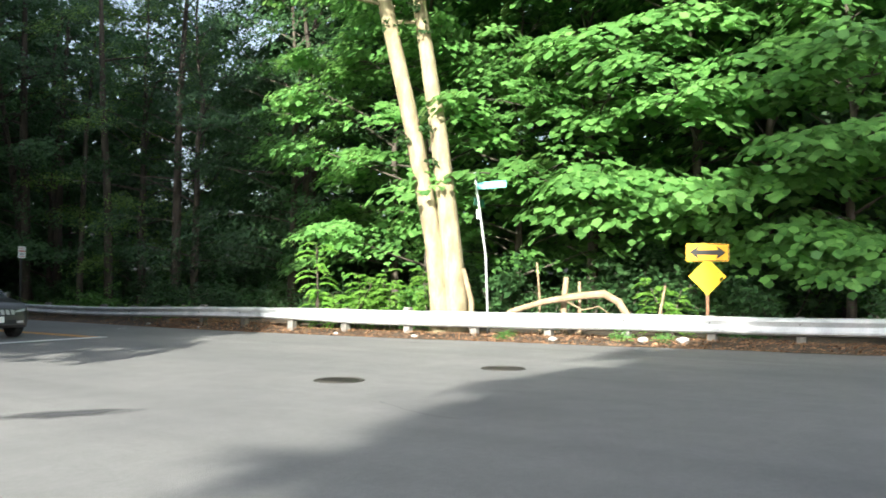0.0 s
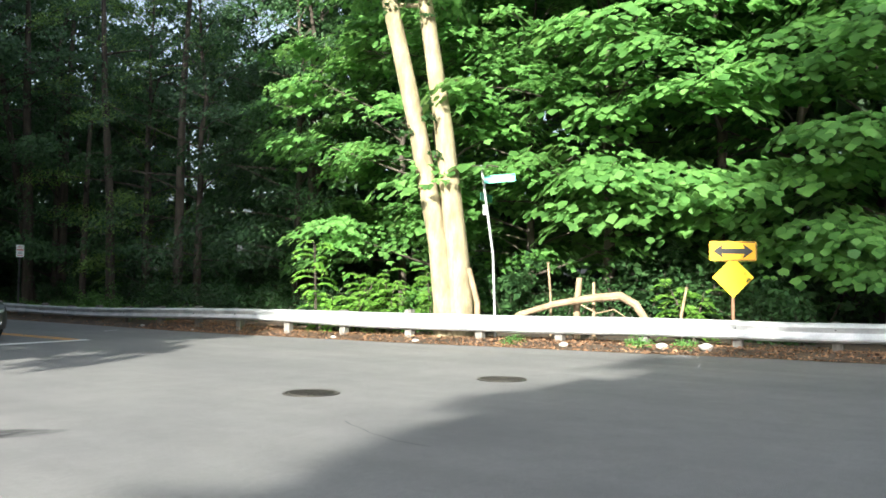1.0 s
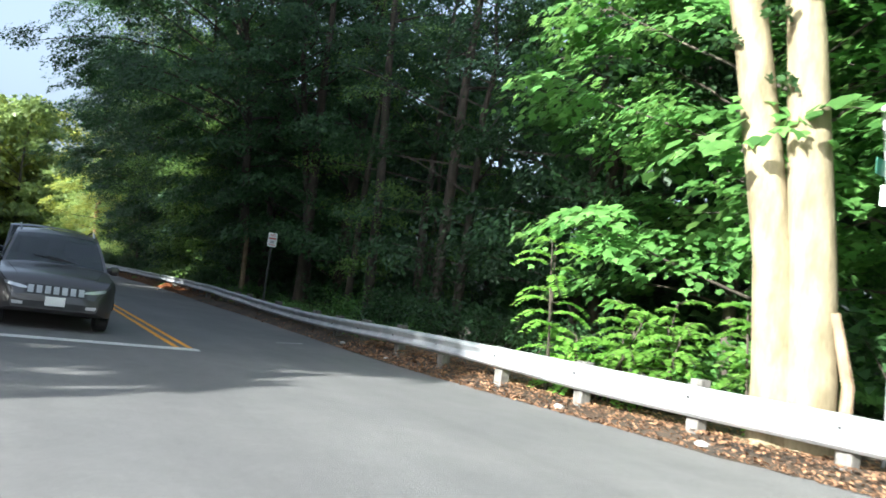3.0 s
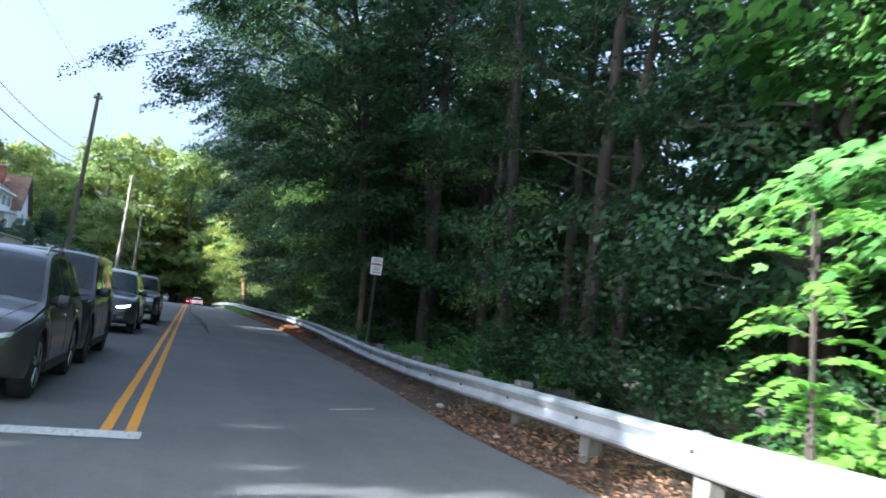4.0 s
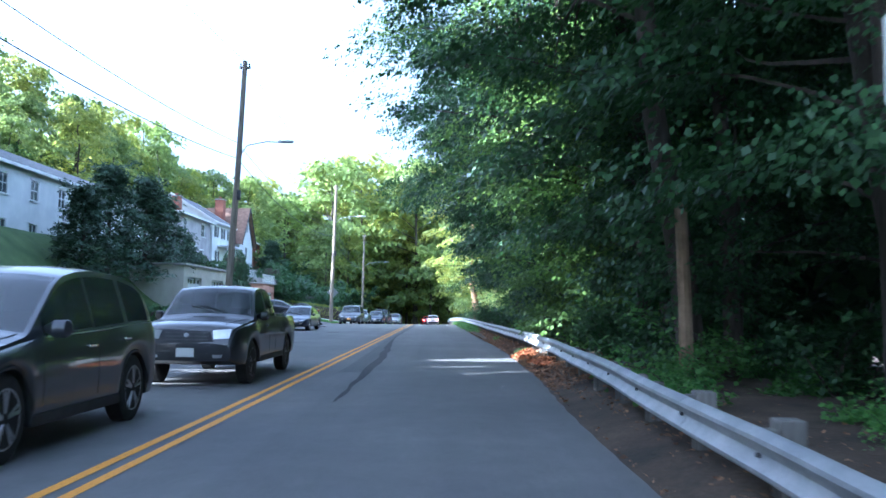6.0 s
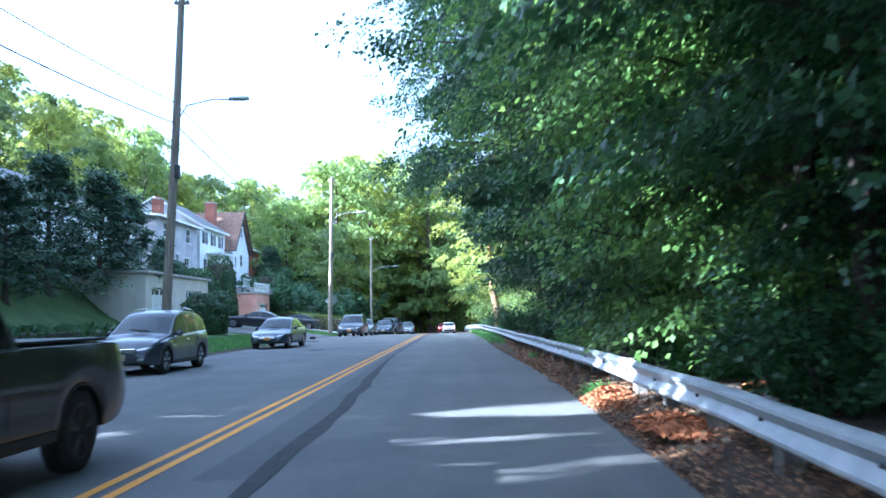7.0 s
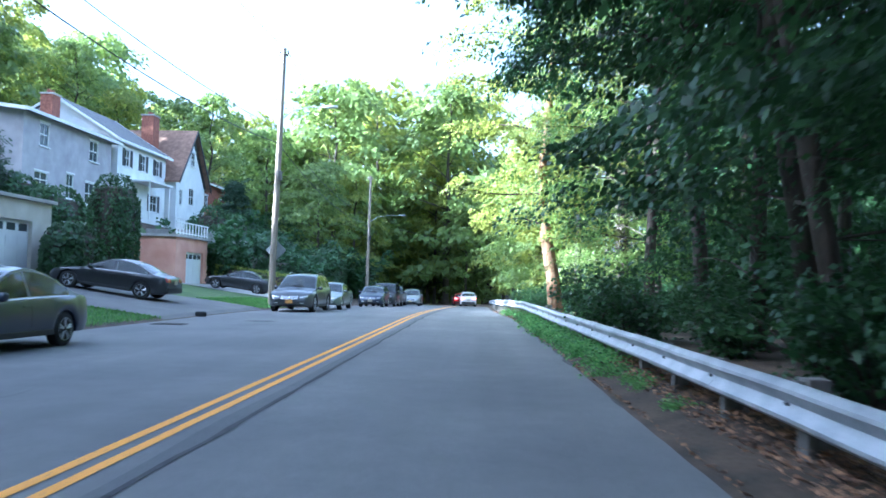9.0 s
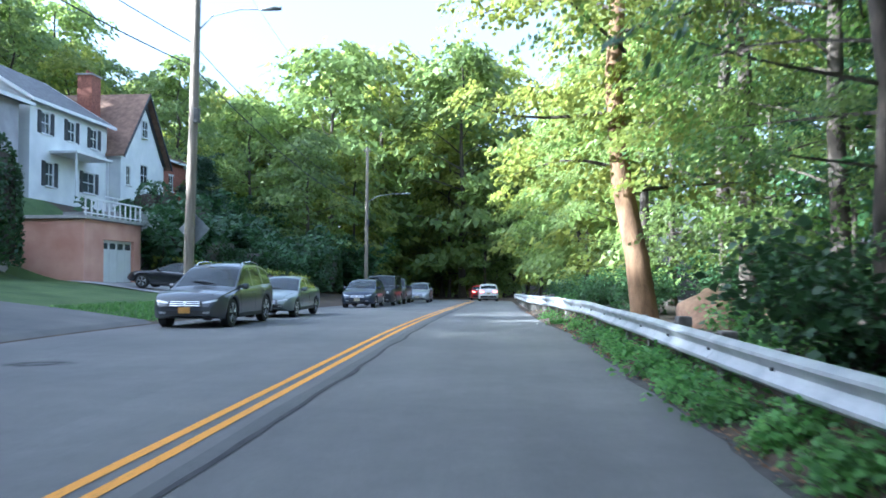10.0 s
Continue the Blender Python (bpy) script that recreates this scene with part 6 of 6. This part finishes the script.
stem.tube([Vector((0, 0, -0.3)), left * -0.72, left * -0.68 + Vector((0, 0, 1.0)), left * -0.55 + Vector((0, 0, 2.6)), left * -0.2 + Vector((0, 0, 5.6)), left * 0.36 + Vector((0, 0, 9.2)), left * 0.9 + Vector((0, 0, 14)), left * 0.8 + Vector((0, 0, 18.5))], [0.5, 0.42, 0.35, 0.31, 0.26, 0.2, 0.14, 0.04], 16)
part("stem", stem, BARK_PALE, e, smooth=True)
rng = np.random.default_rng(3)
cs = []
lb = Geo()
for i in range(22):
    h = 9.0 + 9.5 * i / 22
    a = i * 2.4
    ln = 4.8 * math.sin(math.pi * (0.2 + 0.75 * i / 22))
    pts = limb_points(left * (h * 0.12) + Vector((0, 0, h)), (math.cos(a), math.sin(a)), ln, rng)
    lb.tube(pts, [0.07, 0.055, 0.04, 0.03, 0.02, 0.01], 5, False)
    cs += pts[2:] + [p + Vector((rng.normal(0, 0.7), rng.normal(0, 0.7), rng.normal(0, 0.3))) for p in pts[2:]]
part("branchwork", lb, BARK_PALE, e, smooth=True)
pl, nn, tip = shingles(cs, 0.8, 50, rng, 0.36)
part("crown", leaf_mesh("crown", LEAF_MAPLE, pl, nn, 0.19 * rng.uniform(0.6, 1.2, len(pl)), MAPLE_FAR, 2, tip), None, e)
# dark leaf tufts that stand in for blotches of shadow on the stems
tufts = [left * k + Vector((-0.25, -0.2, h)) for k, h in ((1.0, 5.75), (0.85, 5.5), (0.2, 5.9), (0.25, 6.4), (0.05, 4.9), (1.35, 8.9), (0.3, 8.6), (0.62, 9.4))]
for i, c in enumerate(tufts):
    pl, nn = sprays([c], 0.30, 22, rng, 0.5)
    part("shoot", leaf_mesh("shoot", LEAF_SHADED, pl, nn, 0.15 * rng.uniform(0.6, 1.1, len(pl)), MAPLE, 4 + i), None, e)

g = Geo().tube([(6.32, -7.9, 0.3), (6.45, -8.55, 0.72), (6.62, -9.4, 0.98), (6.85, -10.3, 1.14), (7.02, -10.95, 1.2), (7.1, -11.3, 1.0), (7.2, -11.6, 0.5)], [0.05, 0.07, 0.08, 0.095, 0.105, 0.1, 0.085], 9)
single("fallen_branch", g, DEADWOOD, "bleached fallen branch arching behind the guardrail", "branch", smooth=True)
g = Geo().tube([(6.8, -9.9, 1.05), (6.9, -10.4, 0.78), (7.0, -10.8, 0.88), (7.1, -11.2, 0.6)], [0.025, 0.02, 0.016, 0.012], 6)
single("fallen_branch", g, DEADWOOD, "thin dead twig hanging from a fallen branch", "branch", smooth=True)
for x, y, h, r, l in ((7.2, -9.72, 1.5, 0.085, 0.05), (7.47, -10.05, 1.4, 0.045, 0), (6.3, -7.38, 1.75, 0.075, -0.16), (7.2, -9.0, 1.9, 0.03, -0.05), (7.6, -12.2, 1.3, 0.035, 0.1)):
    z = land_z(x, y)
    single("dead_stub", Geo().tube([(x, y, z - 0.2), (x, y, z + h * 0.5), (x + l, y - l, z + h)], [r * 1.15, r, r * 0.85], 9), DEADWOOD, "pale broken stub of a young tree", "tree stump", smooth=True, group="broken stubs")


# ---- undergrowth ----
def shrub_meshes(seed, height, width, stems, leaves, size, mat, shape=KITE):
    rng = np.random.default_rng(seed)
    g, cs = Geo(), []
    for i in range(stems):
        a = rng.uniform(0, 6.283)
        pts = limb_points((rng.normal(0, 0.15), rng.normal(0, 0.15), -0.1), (math.cos(a), math.sin(a)), height * rng.uniform(0.6, 1.1), rng, rise=height / width * rng.uniform(0.7, 2.0), droop=0.5)
        g.tube(pts, [0.022, 0.018, 0.014, 0.01, 0.007, 0.004], 4, False)
        cs += [p + Vector((rng.normal(0, 0.12), rng.normal(0, 0.12), rng.normal(0, 0.1))) for p in pts[1:] for _ in range(2)]
    pl, nn = sprays(cs, 0.36, leaves, rng, 0.55, tilt=0.6)
    return g.mesh("stems", BARK, False), leaf_mesh("leaves", mat, pl, nn, size * rng.uniform(0.55, 1.2, len(pl)), shape, seed)


# shrubs 0 and 2 have woodland shade in their leaf colour
M_SHRUB = [shrub_meshes(201, 2.4, 1.8, 11, 19, 0.132, LEAF_SHADED), shrub_meshes(202, 1.7, 1.8, 9, 20, 0.115, LEAF_MAPLE), shrub_meshes(203, 3.4, 2.0, 12, 16, 0.21, LEAF_SHADED, TRI), shrub_meshes(204, 0.7, 1.2, 7, 9, 0.13, LEAF_MAPLE)]


def shrub(k, label, x, y, scale, turn, name="shrub", group="undergrowth"):
    e = thing(name, label, "shrub", (x, y, land_z(x, y)), turn, group)
    e.scale = (scale, scale, scale)
    part("stemwork", M_SHRUB[k][0], None, e)
    part("foliage", M_SHRUB[k][1], None, e)
    return e


rnd = random.Random(8)
for i in range(62):
    y = -30 + i * 2.15 + rnd.uniform(-0.8, 0.8)
    if -13.5 < y < -6.5:
        x, k = rail_x(y) + rnd.uniform(3.0, 4.5), rnd.choice((0, 2))
    else:
        x, k = rail_x(min(y, 93)) + rnd.uniform(1.3, 3.2), rnd.choice((0, 0, 1))
    if 76.5 < y < 83.5:
        continue
    if y < 22 and y > 7:
        x, k = x + 2.0, rnd.choice((0, 1))
    shrub(k, "dense green shrub growing at the edge of the woods", x, y, rnd.uniform(0.7, 1.15), rnd.uniform(0, 360))
for i in range(36):
    y = -34 + i * 4.0 + rnd.uniform(-1, 1)
    x = rail_x(min(y, 93)) + rnd.uniform(5, 12)
    shrub(rnd.choice((0, 2, 2)), "tall shaded shrub inside the woods", x, y, rnd.uniform(1.0, 1.8), rnd.uniform(0, 360), group="shaded undergrowth")
for y in [-12.7, -11.7, -8.9, 33.9, 45.1, 56.4, 58.1, 60, 61.5, 63, 64.4, 66, 67.3, 68.5, 70, 71.6, 73, 75, 77, 79, 82, 85, 88] + [58.6 + 1.1 * k for k in range(19)]:
    x = rail_x(y) - rnd.uniform(0.02, 0.25)
    shrub(3, "low weeds growing in front of the guardrail", x, y, rnd.uniform(0.28, 0.5) if y < 60 else rnd.uniform(0.42, 0.72), rnd.uniform(0, 360), "weed", "roadside weeds")

for i in range(26):
    y = 4.5 + i * 0.85 + rnd.uniform(-0.3, 0.3)
    x = rail_x(y) + rnd.uniform(0.6, 3.4)
    shrub(3 if i % 3 else 1, "low shaded plants growing behind the guardrail", x, y, rnd.uniform(0.5, 0.9) if i % 3 else rnd.uniform(0.35, 0.55), rnd.uniform(0, 360), "low_plant", "low plants")


def sumac(x, y, height, stems, seed, label):
    """A shrub with long feathered leaves."""
    rng = np.random.default_rng(seed)
    e = thing("sumac_shrub", label, "shrub", (x, y, land_z(x, y)), 0, "sumacs")
    g, pl, nn, pt, sz = Geo(), [], [], [], []
    for i in range(stems):
        a = rng.uniform(0, 6.283)
        top = Vector((rng.normal(0, 0.35), rng.normal(0, 0.35), height * rng.uniform(0.6, 1.0)))
        base = Vector((rng.normal(0, 0.15), rng.normal(0, 0.15), -0.1))
        g.tube([base, base.lerp(top, 0.5), top], [0.03, 0.022, 0.01], 5)
        for j in range(11):
            f = 0.25 + 0.75 * j / 10
            o = base.lerp(top, f)
            b = j * 2.4 + a
            ln = rng.uniform(0.6, 0.95) * (1 - 0.3 * f)
            d = Vector((math.cos(b), math.sin(b), 0.45 + 0.5 * (f - 0.5)))
            rib = [o + d * (ln * t) + Vector((0, 0, -0.75 * ln * t * t)) for t in (0, 0.25, 0.5, 0.75, 1.0)]
            g.tube(rib, [0.008, 0.007, 0.006, 0.004, 0.002], 3, False)
            for k in range(13):
                t = 0.1 + 0.9 * k / 12
                q = rib[min(3, int(t * 4))].lerp(rib[min(4, int(t * 4) + 1)], t * 4 % 1)
                w = Vector((-math.sin(b), math.cos(b), 0))
                for s in (-1, 1):
                    c = w * s + Vector((math.cos(b), math.sin(b), 0)) * 0.35 + Vector((0, 0, -0.25))
                    pl.append(q + c * 0.07)
                    nn.append((rng.normal(-0.35, 0.3), rng.normal(-0.15, 0.3), 1))
                    pt.append(tuple(c))
                    sz.append(0.175 * (1 - 0.6 * abs(t - 0.4)))
    part("stemwork", g, BARK, e)
    thin = KITE * np.array((0.72, 1, 1))
    part("foliage", leaf_mesh("leaves", LEAF_SUMAC, pl, nn, sz, thin, seed, pt), None, e)
    return e


sumac(5.4, -2.35, 2.5, 2, 301, "tall bright green feather-leaved sumac by the guardrail")
sumac(5.9, -3.6, 1.7, 4, 302, "bright green feather-leaved sumac by the guardrail")
sumac(6.2, -4.6, 1.9, 4, 303, "bright green feather-leaved sumac beside the pale trunk")
sumac(6.6, -5.6, 1.7, 3, 306, "bright green feather-leaved sumac beside the pale trunk")
sumac(5.65, -3.0, 1.15, 3, 304, "low bright green sumac by the guardrail")
sumac(8.3, -12.1, 1.7, 3, 305, "young green sumac behind the fallen branch")

# single trunks near the parking sign
for x, y, r, h, ln in ((8.4, 19.6, 0.22, 16, -0.4), (9.0, 13.6, 0.17, 16, -0.8), (8.4, 25.4, 0.15, 12, -0.5), (9.4, 16.6, 0.13, 13, 0.5), (7.8, 30.0, 0.13, 11, 0.2), (10.5, 20.5, 0.2, 15, 0.3), (9.8, 10.0, 0.18, 15, 0.4)):
    z = land_z(x, y)
    e = thing("bare_trunk", "dark tree trunk rising out of the undergrowth", "tree trunk", (x, y, z), 0, "bare trunks")
    part("trunk", Geo().tube([(0, 0, -0.3), (0, 0, 0), (ln * 0.15, 0.05, h * 0.3), (ln * 0.5, 0.2, h * 0.6), (ln, 0, h)], [r * 1.4, r * 1.15, r, r * 0.8, r * 0.4], 12), BARK, e, smooth=True)
    for k in range(3):
        q = Vector((ln * (0.3 + 0.15 * k), 0.1, h * (0.42 + 0.14 * k)))
        a = k * 2.1 + y
        part("limb", Geo().tube(limb_points(q, (math.cos(a), math.sin(a)), 2.2, np.random.default_rng(k)), [r * 0.35, r * 0.3, r * 0.22, r * 0.16, r * 0.1, 0.01], 6, False), BARK, e, smooth=True)
x, y = 6.0, 81.6
e = thing("roadside_trunk_tree", "leaning brown trunk with sunlit leaves by the guardrail", "tree", (x, y, land_z(x, y)), 0)
part("trunk", Geo().tube([(0, 0, -0.3), (0, 0, 0.1), (-0.15, 0.2, 1.6), (-0.45, 0.5, 3.4), (-0.6, 0.8, 6), (-0.3, 1.0, 10), (0.3, 1.0, 16.5)], [0.42, 0.33, 0.275, 0.25, 0.21, 0.15, 0.06], 14), BARK_SUNLIT, e, smooth=True)
rng = np.random.default_rng(17)
cs, lb = [], Geo()
for i in range(26):
    h = 3.2 + 13 * i / 26
    a = i * 2.4
    pts = limb_points((-0.45 + 0.02 * h, 0.7, h), (math.cos(a), math.sin(a)), 4.9 * math.sin(math.pi * (0.25 + 0.48 * i / 26)), rng)
    lb.tube(pts, [0.06, 0.05, 0.04, 0.03, 0.02, 0.01], 5, False)
    cs += pts[2:] + [p + Vector((rng.normal(0, 0.6), rng.normal(0, 0.6), rng.normal(0, 0.3))) for p in pts[1:]]
for i in range(40):
    h = rng.uniform(4.6, 13)
    cs.append(Vector((-0.5 + 0.03 * h + rng.normal(0, 0.8), 0.5 - abs(rng.normal(0, 0.9)), h)))
part("branchwork", lb, BARK, e, smooth=True)
pl, nn, tip = shingles(cs, 0.75, 80, rng, 0.4)
part("crown", leaf_mesh("crown", LEAF_YELLOW, pl, nn, 0.125 * rng.uniform(0.6, 1.2, len(pl)), MAPLE_FAR, 5, tip), None, e)


def boulder(x, y, s, label, mat, seed, name="boulder", cat="boulder"):
    bm = bmesh.new()
    bmesh.ops.create_icosphere(bm, subdivisions=3, radius=1.0)
    for v in bm.verts:
        v.co *= 1 + 0.28 * noise.noise(v.co * 1.4 + Vector((seed, 0, 0))) + 0.1 * noise.noise(v.co * 4 + Vector((seed, 3, 0)))
        v.co = Vector((v.co.x * s[0], v.co.y * s[1], v.co.z * s[2]))
    g = Geo().add([v.co + Vector((x, y, land_z(x, y) + s[2] * 0.3)) for v in bm.verts], [[v.index for v in f.verts] for f in bm.faces])
    bm.free()
    return single(name, g, mat, label, cat, smooth=True)


boulder(7.3, 80.2, (0.9, 1.2, 0.6), "rounded brown boulder behind the guardrail", ROCK, 1)
boulder(8.2, 78.4, (0.8, 1.0, 0.5), "rounded brown boulder behind the guardrail", ROCK, 5)


def leaf_mound(x, y, r, h, seed):
    """A low heap of fallen leaves."""
    q = np.random.default_rng(seed)
    d, a = r * np.sqrt(q.uniform(0, 1, 1600)), q.uniform(0, 6.283, 1600)
    px, py = d * np.cos(a) * 0.7, d * np.sin(a) * 1.5
    pz = h * (1 - (d / r) ** 2) * (0.75 + 0.25 * np.sin(px * 7 + py * 4)) + 0.02 + q.uniform(0, 0.03, 1600)
    nn = np.stack([q.normal(-0.2, 0.55, 1600) + px, q.normal(0, 0.5, 1600) + py * 0.4, np.ones(1600)], -1)
    e = single("leaf_mound", leaf_mesh("leaf_mound", RUST_LEAVES, np.stack([px, py, pz], -1), nn, 0.085 * q.uniform(0.5, 1.2, 1600), KITE, seed), None, "low heap of rusty fallen leaves at the road's edge", "leaf heap", group="leaf heaps")
    e.location = (x, y, land_z(x, y) - 0.02)


leaf_mound(5.2, 32.5, 0.62, 0.24, 9)
leaf_mound(5.3, 29.3, 0.6, 0.12, 12)
leaf_mound(7.6, 32.4, 0.6, 0.14, 14)
stones = ((6.1, -12.3, 0.10), (6.3, -13.2, 0.12), (5.6, -10.2, 0.09), (4.9, -6.5, 0.08), (4.6, -4.0, 0.07), (4.3, 1.5, 0.05), (4.4, 4.2, 0.06))
for i, (x, y, s) in enumerate(stones):
    boulder(x, y, (s, s * 1.3, s * 0.7), "small pale stone lying under the guardrail", CONCRETE, 20 + i, "stone", "stone")
g = Geo().box((-7.2, 76.2, 0.09), (0.4, 0.5, 0.2), 0.07, 20)
single("rubbish_bag", g, TRIM, "small dark bag lying at the end of the driveway", "bag", smooth=True)

# scattered dead leaves on both verges
rng = np.random.default_rng(41)
pl = []
for i in range(46000):
    y = rng.uniform(-24, 96) if i < 12000 else rng.uniform(-20, 4) if i < 26000 else rng.uniform(24, 62)
    x = edge_x(y) + abs(rng.normal(0, 0.9)) - 0.12
    pl.append((x, y, (land_z(x, y) if x > edge_x(y) else road_z(y)) + 0.012 + 0.02 * rng.random()))
nn = np.stack([rng.normal(0, 0.35, len(pl)), rng.normal(0, 0.35, len(pl)), np.ones(len(pl))], -1)
single("leaf_litter", leaf_mesh("leaf_litter", LITTER, pl, nn, 0.062 * rng.uniform(0.4, 1.35, len(pl)), KITE, 6), None, "brown dead leaves strewn along the verge", "leaf litter", "stuff")
pl = []
for _ in range(26000):
    y = rng.uniform(34, 96)
    x = left_x(y) - abs(rng.uniform(0, 3.2))
    if 73.0 < y < 84.6 or 97.5 < y < 104.8:
        continue
    pl.append((x, y, land_z(x, y) + 0.05))
nn = np.stack([rng.normal(0, 1, len(pl)), rng.normal(0, 1, len(pl)), rng.normal(0, 0.25, len(pl))], -1)
blade = KITE * np.array((0.22, 1, 1))
single("lawn_grass", leaf_mesh("lawn_grass", LEAF_MAPLE, pl, nn, 0.15 * rng.uniform(0.5, 1.2, len(pl)), blade, 7, np.tile((0.0, 0.0, 1.0), (len(pl), 1)) + rng.normal(0, 0.3, (len(pl), 3))), None, "blades of mown grass on the lawn strip", "grass", "stuff")


# ---- hedges and conifers in the gardens ----
def hedge(x, y, size, label, seed, name="hedge", mat=LEAF_HEDGE, count=2600, leaf=0.16, round_top=True, z=None):
    """A clipped shape of twigs covered all over with small leaves."""
    rng = np.random.default_rng(seed)
    e = thing(name, label, "hedge", (x, y, land_z(x, y) if z is None else z))
    u = rng.normal(size=(count, 3))
    u /= np.linalg.norm(u, axis=1)[:, None]
    if round_top:
        u[:, 2] = np.abs(u[:, 2])
        p = np.sign(u) * np.abs(u) ** 0.55
        p = np.stack([p[:, 0] * size[0] / 2, p[:, 1] * size[1] / 2, u[:, 2] ** 0.8 * size[2]], -1)
        p[: count // 2, 2] = rng.uniform(0, size[2] * 0.75, count // 2)
        a = rng.uniform(0, 6.283, count // 2)
        c, s_ = np.cos(a), np.sin(a)
        p[: count // 2, 0] = np.sign(c) * np.abs(c) ** 0.7 * size[0] / 2
        p[: count // 2, 1] = np.sign(s_) * np.abs(s_) ** 0.7 * size[1] / 2
    else:
        k = np.abs(u).max(axis=1)[:, None]
        p = u / k * np.array(size) / 2 + np.array((0, 0, size[2] / 2))
        p[:, 2] = np.clip(p[:, 2], 0, None)
    n = p - np.array((0, 0, size[2] * 0.4))
    p += rng.normal(0, 0.05, p.shape)
    core = Geo().box((0, 0, size[2] * 0.44), (size[0] * 0.8, size[1] * 0.8, size[2] * 0.86), min(size[0], size[1]) * 0.25)
    part("twigwork", core, BARK, e, smooth=True)
    part("foliage", leaf_mesh("leaves", mat, p, n + rng.normal(0, 0.6, n.shape) * np.linalg.norm(n, axis=1)[:, None], leaf * rng.uniform(0.6, 1.3, count), KITE, seed), None, e)
    return e


hedge(-19.0, 94.3, (2.6, 2.8, 5.6), "tall clipped dome of dark evergreen", 401, "clipped_evergreen", count=6000, leaf=0.2)
hedge(-10.6, 38.0, (0.9, 40.0, 1.0), "long low dark hedge along the lawn", 403, count=9000, leaf=0.2, round_top=False, z=0.28)
hedge(-16.4, 112.0, (1.6, 13.0, 3.3), "dark hedge covering the terrace wall", 414, count=7000, leaf=0.22)
hedge(-14.0, 111.0, (3.0, 9.0, 1.7), "dark hedge beside the driveway", 404, count=4500, leaf=0.22)
hedge(-15.0, 122.0, (4.0, 10.0, 3.0), "dark garden shrubs near the bend", 405, count=4500, leaf=0.26)
# sun on the bank is given by this hedge's yellow-green leaf colour
sunlit_hedge = hedge(-12.4, 105.7, (8.4, 1.1, 1.6), "hedge sloping down beside the driveway, coloured yellow-green as if sunlit", 406, count=3200, leaf=0.18, mat=LEAF_YELLOW, round_top=False)
sunlit_hedge.matrix_world = pose(-12.4, 105.7, land_z(-12.4, 105.7) - 0.05, 0, 7.4, 0)
hedge(-20.5, 86.2, (2.5, 3.0, 3.2), "dark rounded shrub between the houses", 407, count=3500, leaf=0.22)
hedge(-14.0, 130.0, (5.0, 12.0, 4.5), "dense dark shrubs under the far trees", 408, count=6000, leaf=0.3)
hedge(-16.0, 142.0, (6.0, 12.0, 5.5), "dense dark shrubs under the far trees", 409, count=6000, leaf=0.32)
hedge(-12.3, 68.6, (2.2, 3.4, 2.3), "large dark shrub beside the driveway", 425, count=6000, leaf=0.2)
hedge(-18.3, 86.2, (2.6, 4.6, 4.2), "dark rounded shrubs beside the cream garage", 420, count=5000, leaf=0.24)
hedge(-15.2, 82.4, (1.6, 3.6, 2.6), "dark shrub growing in front of the cream garage", 422, count=3500, leaf=0.22)
hedge(-18.2, 109.4, (2.2, 3.2, 6.0), "dark overgrown shrub on the terrace of the white house", 423, count=4000, leaf=0.24)
hedge(-18.5, 115.5, (2.6, 4.6, 5.8), "dark overgrown shrub on the terrace of the white house", 424, count=4000, leaf=0.26)
rnd = random.Random(77)
for i in range(46):
    y = 106 + (i % 23) * 2.6 + rnd.uniform(-1, 1)
    x = -11.5 + bend(y) * 0.8 - (i // 23) * 6.5 - rnd.uniform(0, 5) - (3.5 if y < 118 else 0)
    if x > -27 - 2 * (i % 2) and not (y < 120 and x < -19.5):
        shrub(2, "tall dense dark shrub on the garden bank", x, y, rnd.uniform(1.5, 2.3), rnd.uniform(0, 360), "garden_shrub", "garden shrubs")
M_CONIFER = tree_meshes(501, 8.5, 0.2, 3.4, 0.3, 60, 5, 12, 0.32, 0.6, NEEDLE, BARK, TRI * np.array((0.55, 1, 1)), profile="cone")
for i, (x, y, s) in enumerate(((-20.5, 66.0, 1.0), (-20.0, 71.5, 1.05), (-20.5, 77.0, 0.9), (-19.8, 60.5, 0.8), (-21.0, 85.0, 0.55), (-22, 127.0, 0.9))):
    tree(M_CONIFER, "dense dark conifer in the garden slope", (x, y, land_z(x, y)), i * 70, s, "conifer_tree", "conifers")
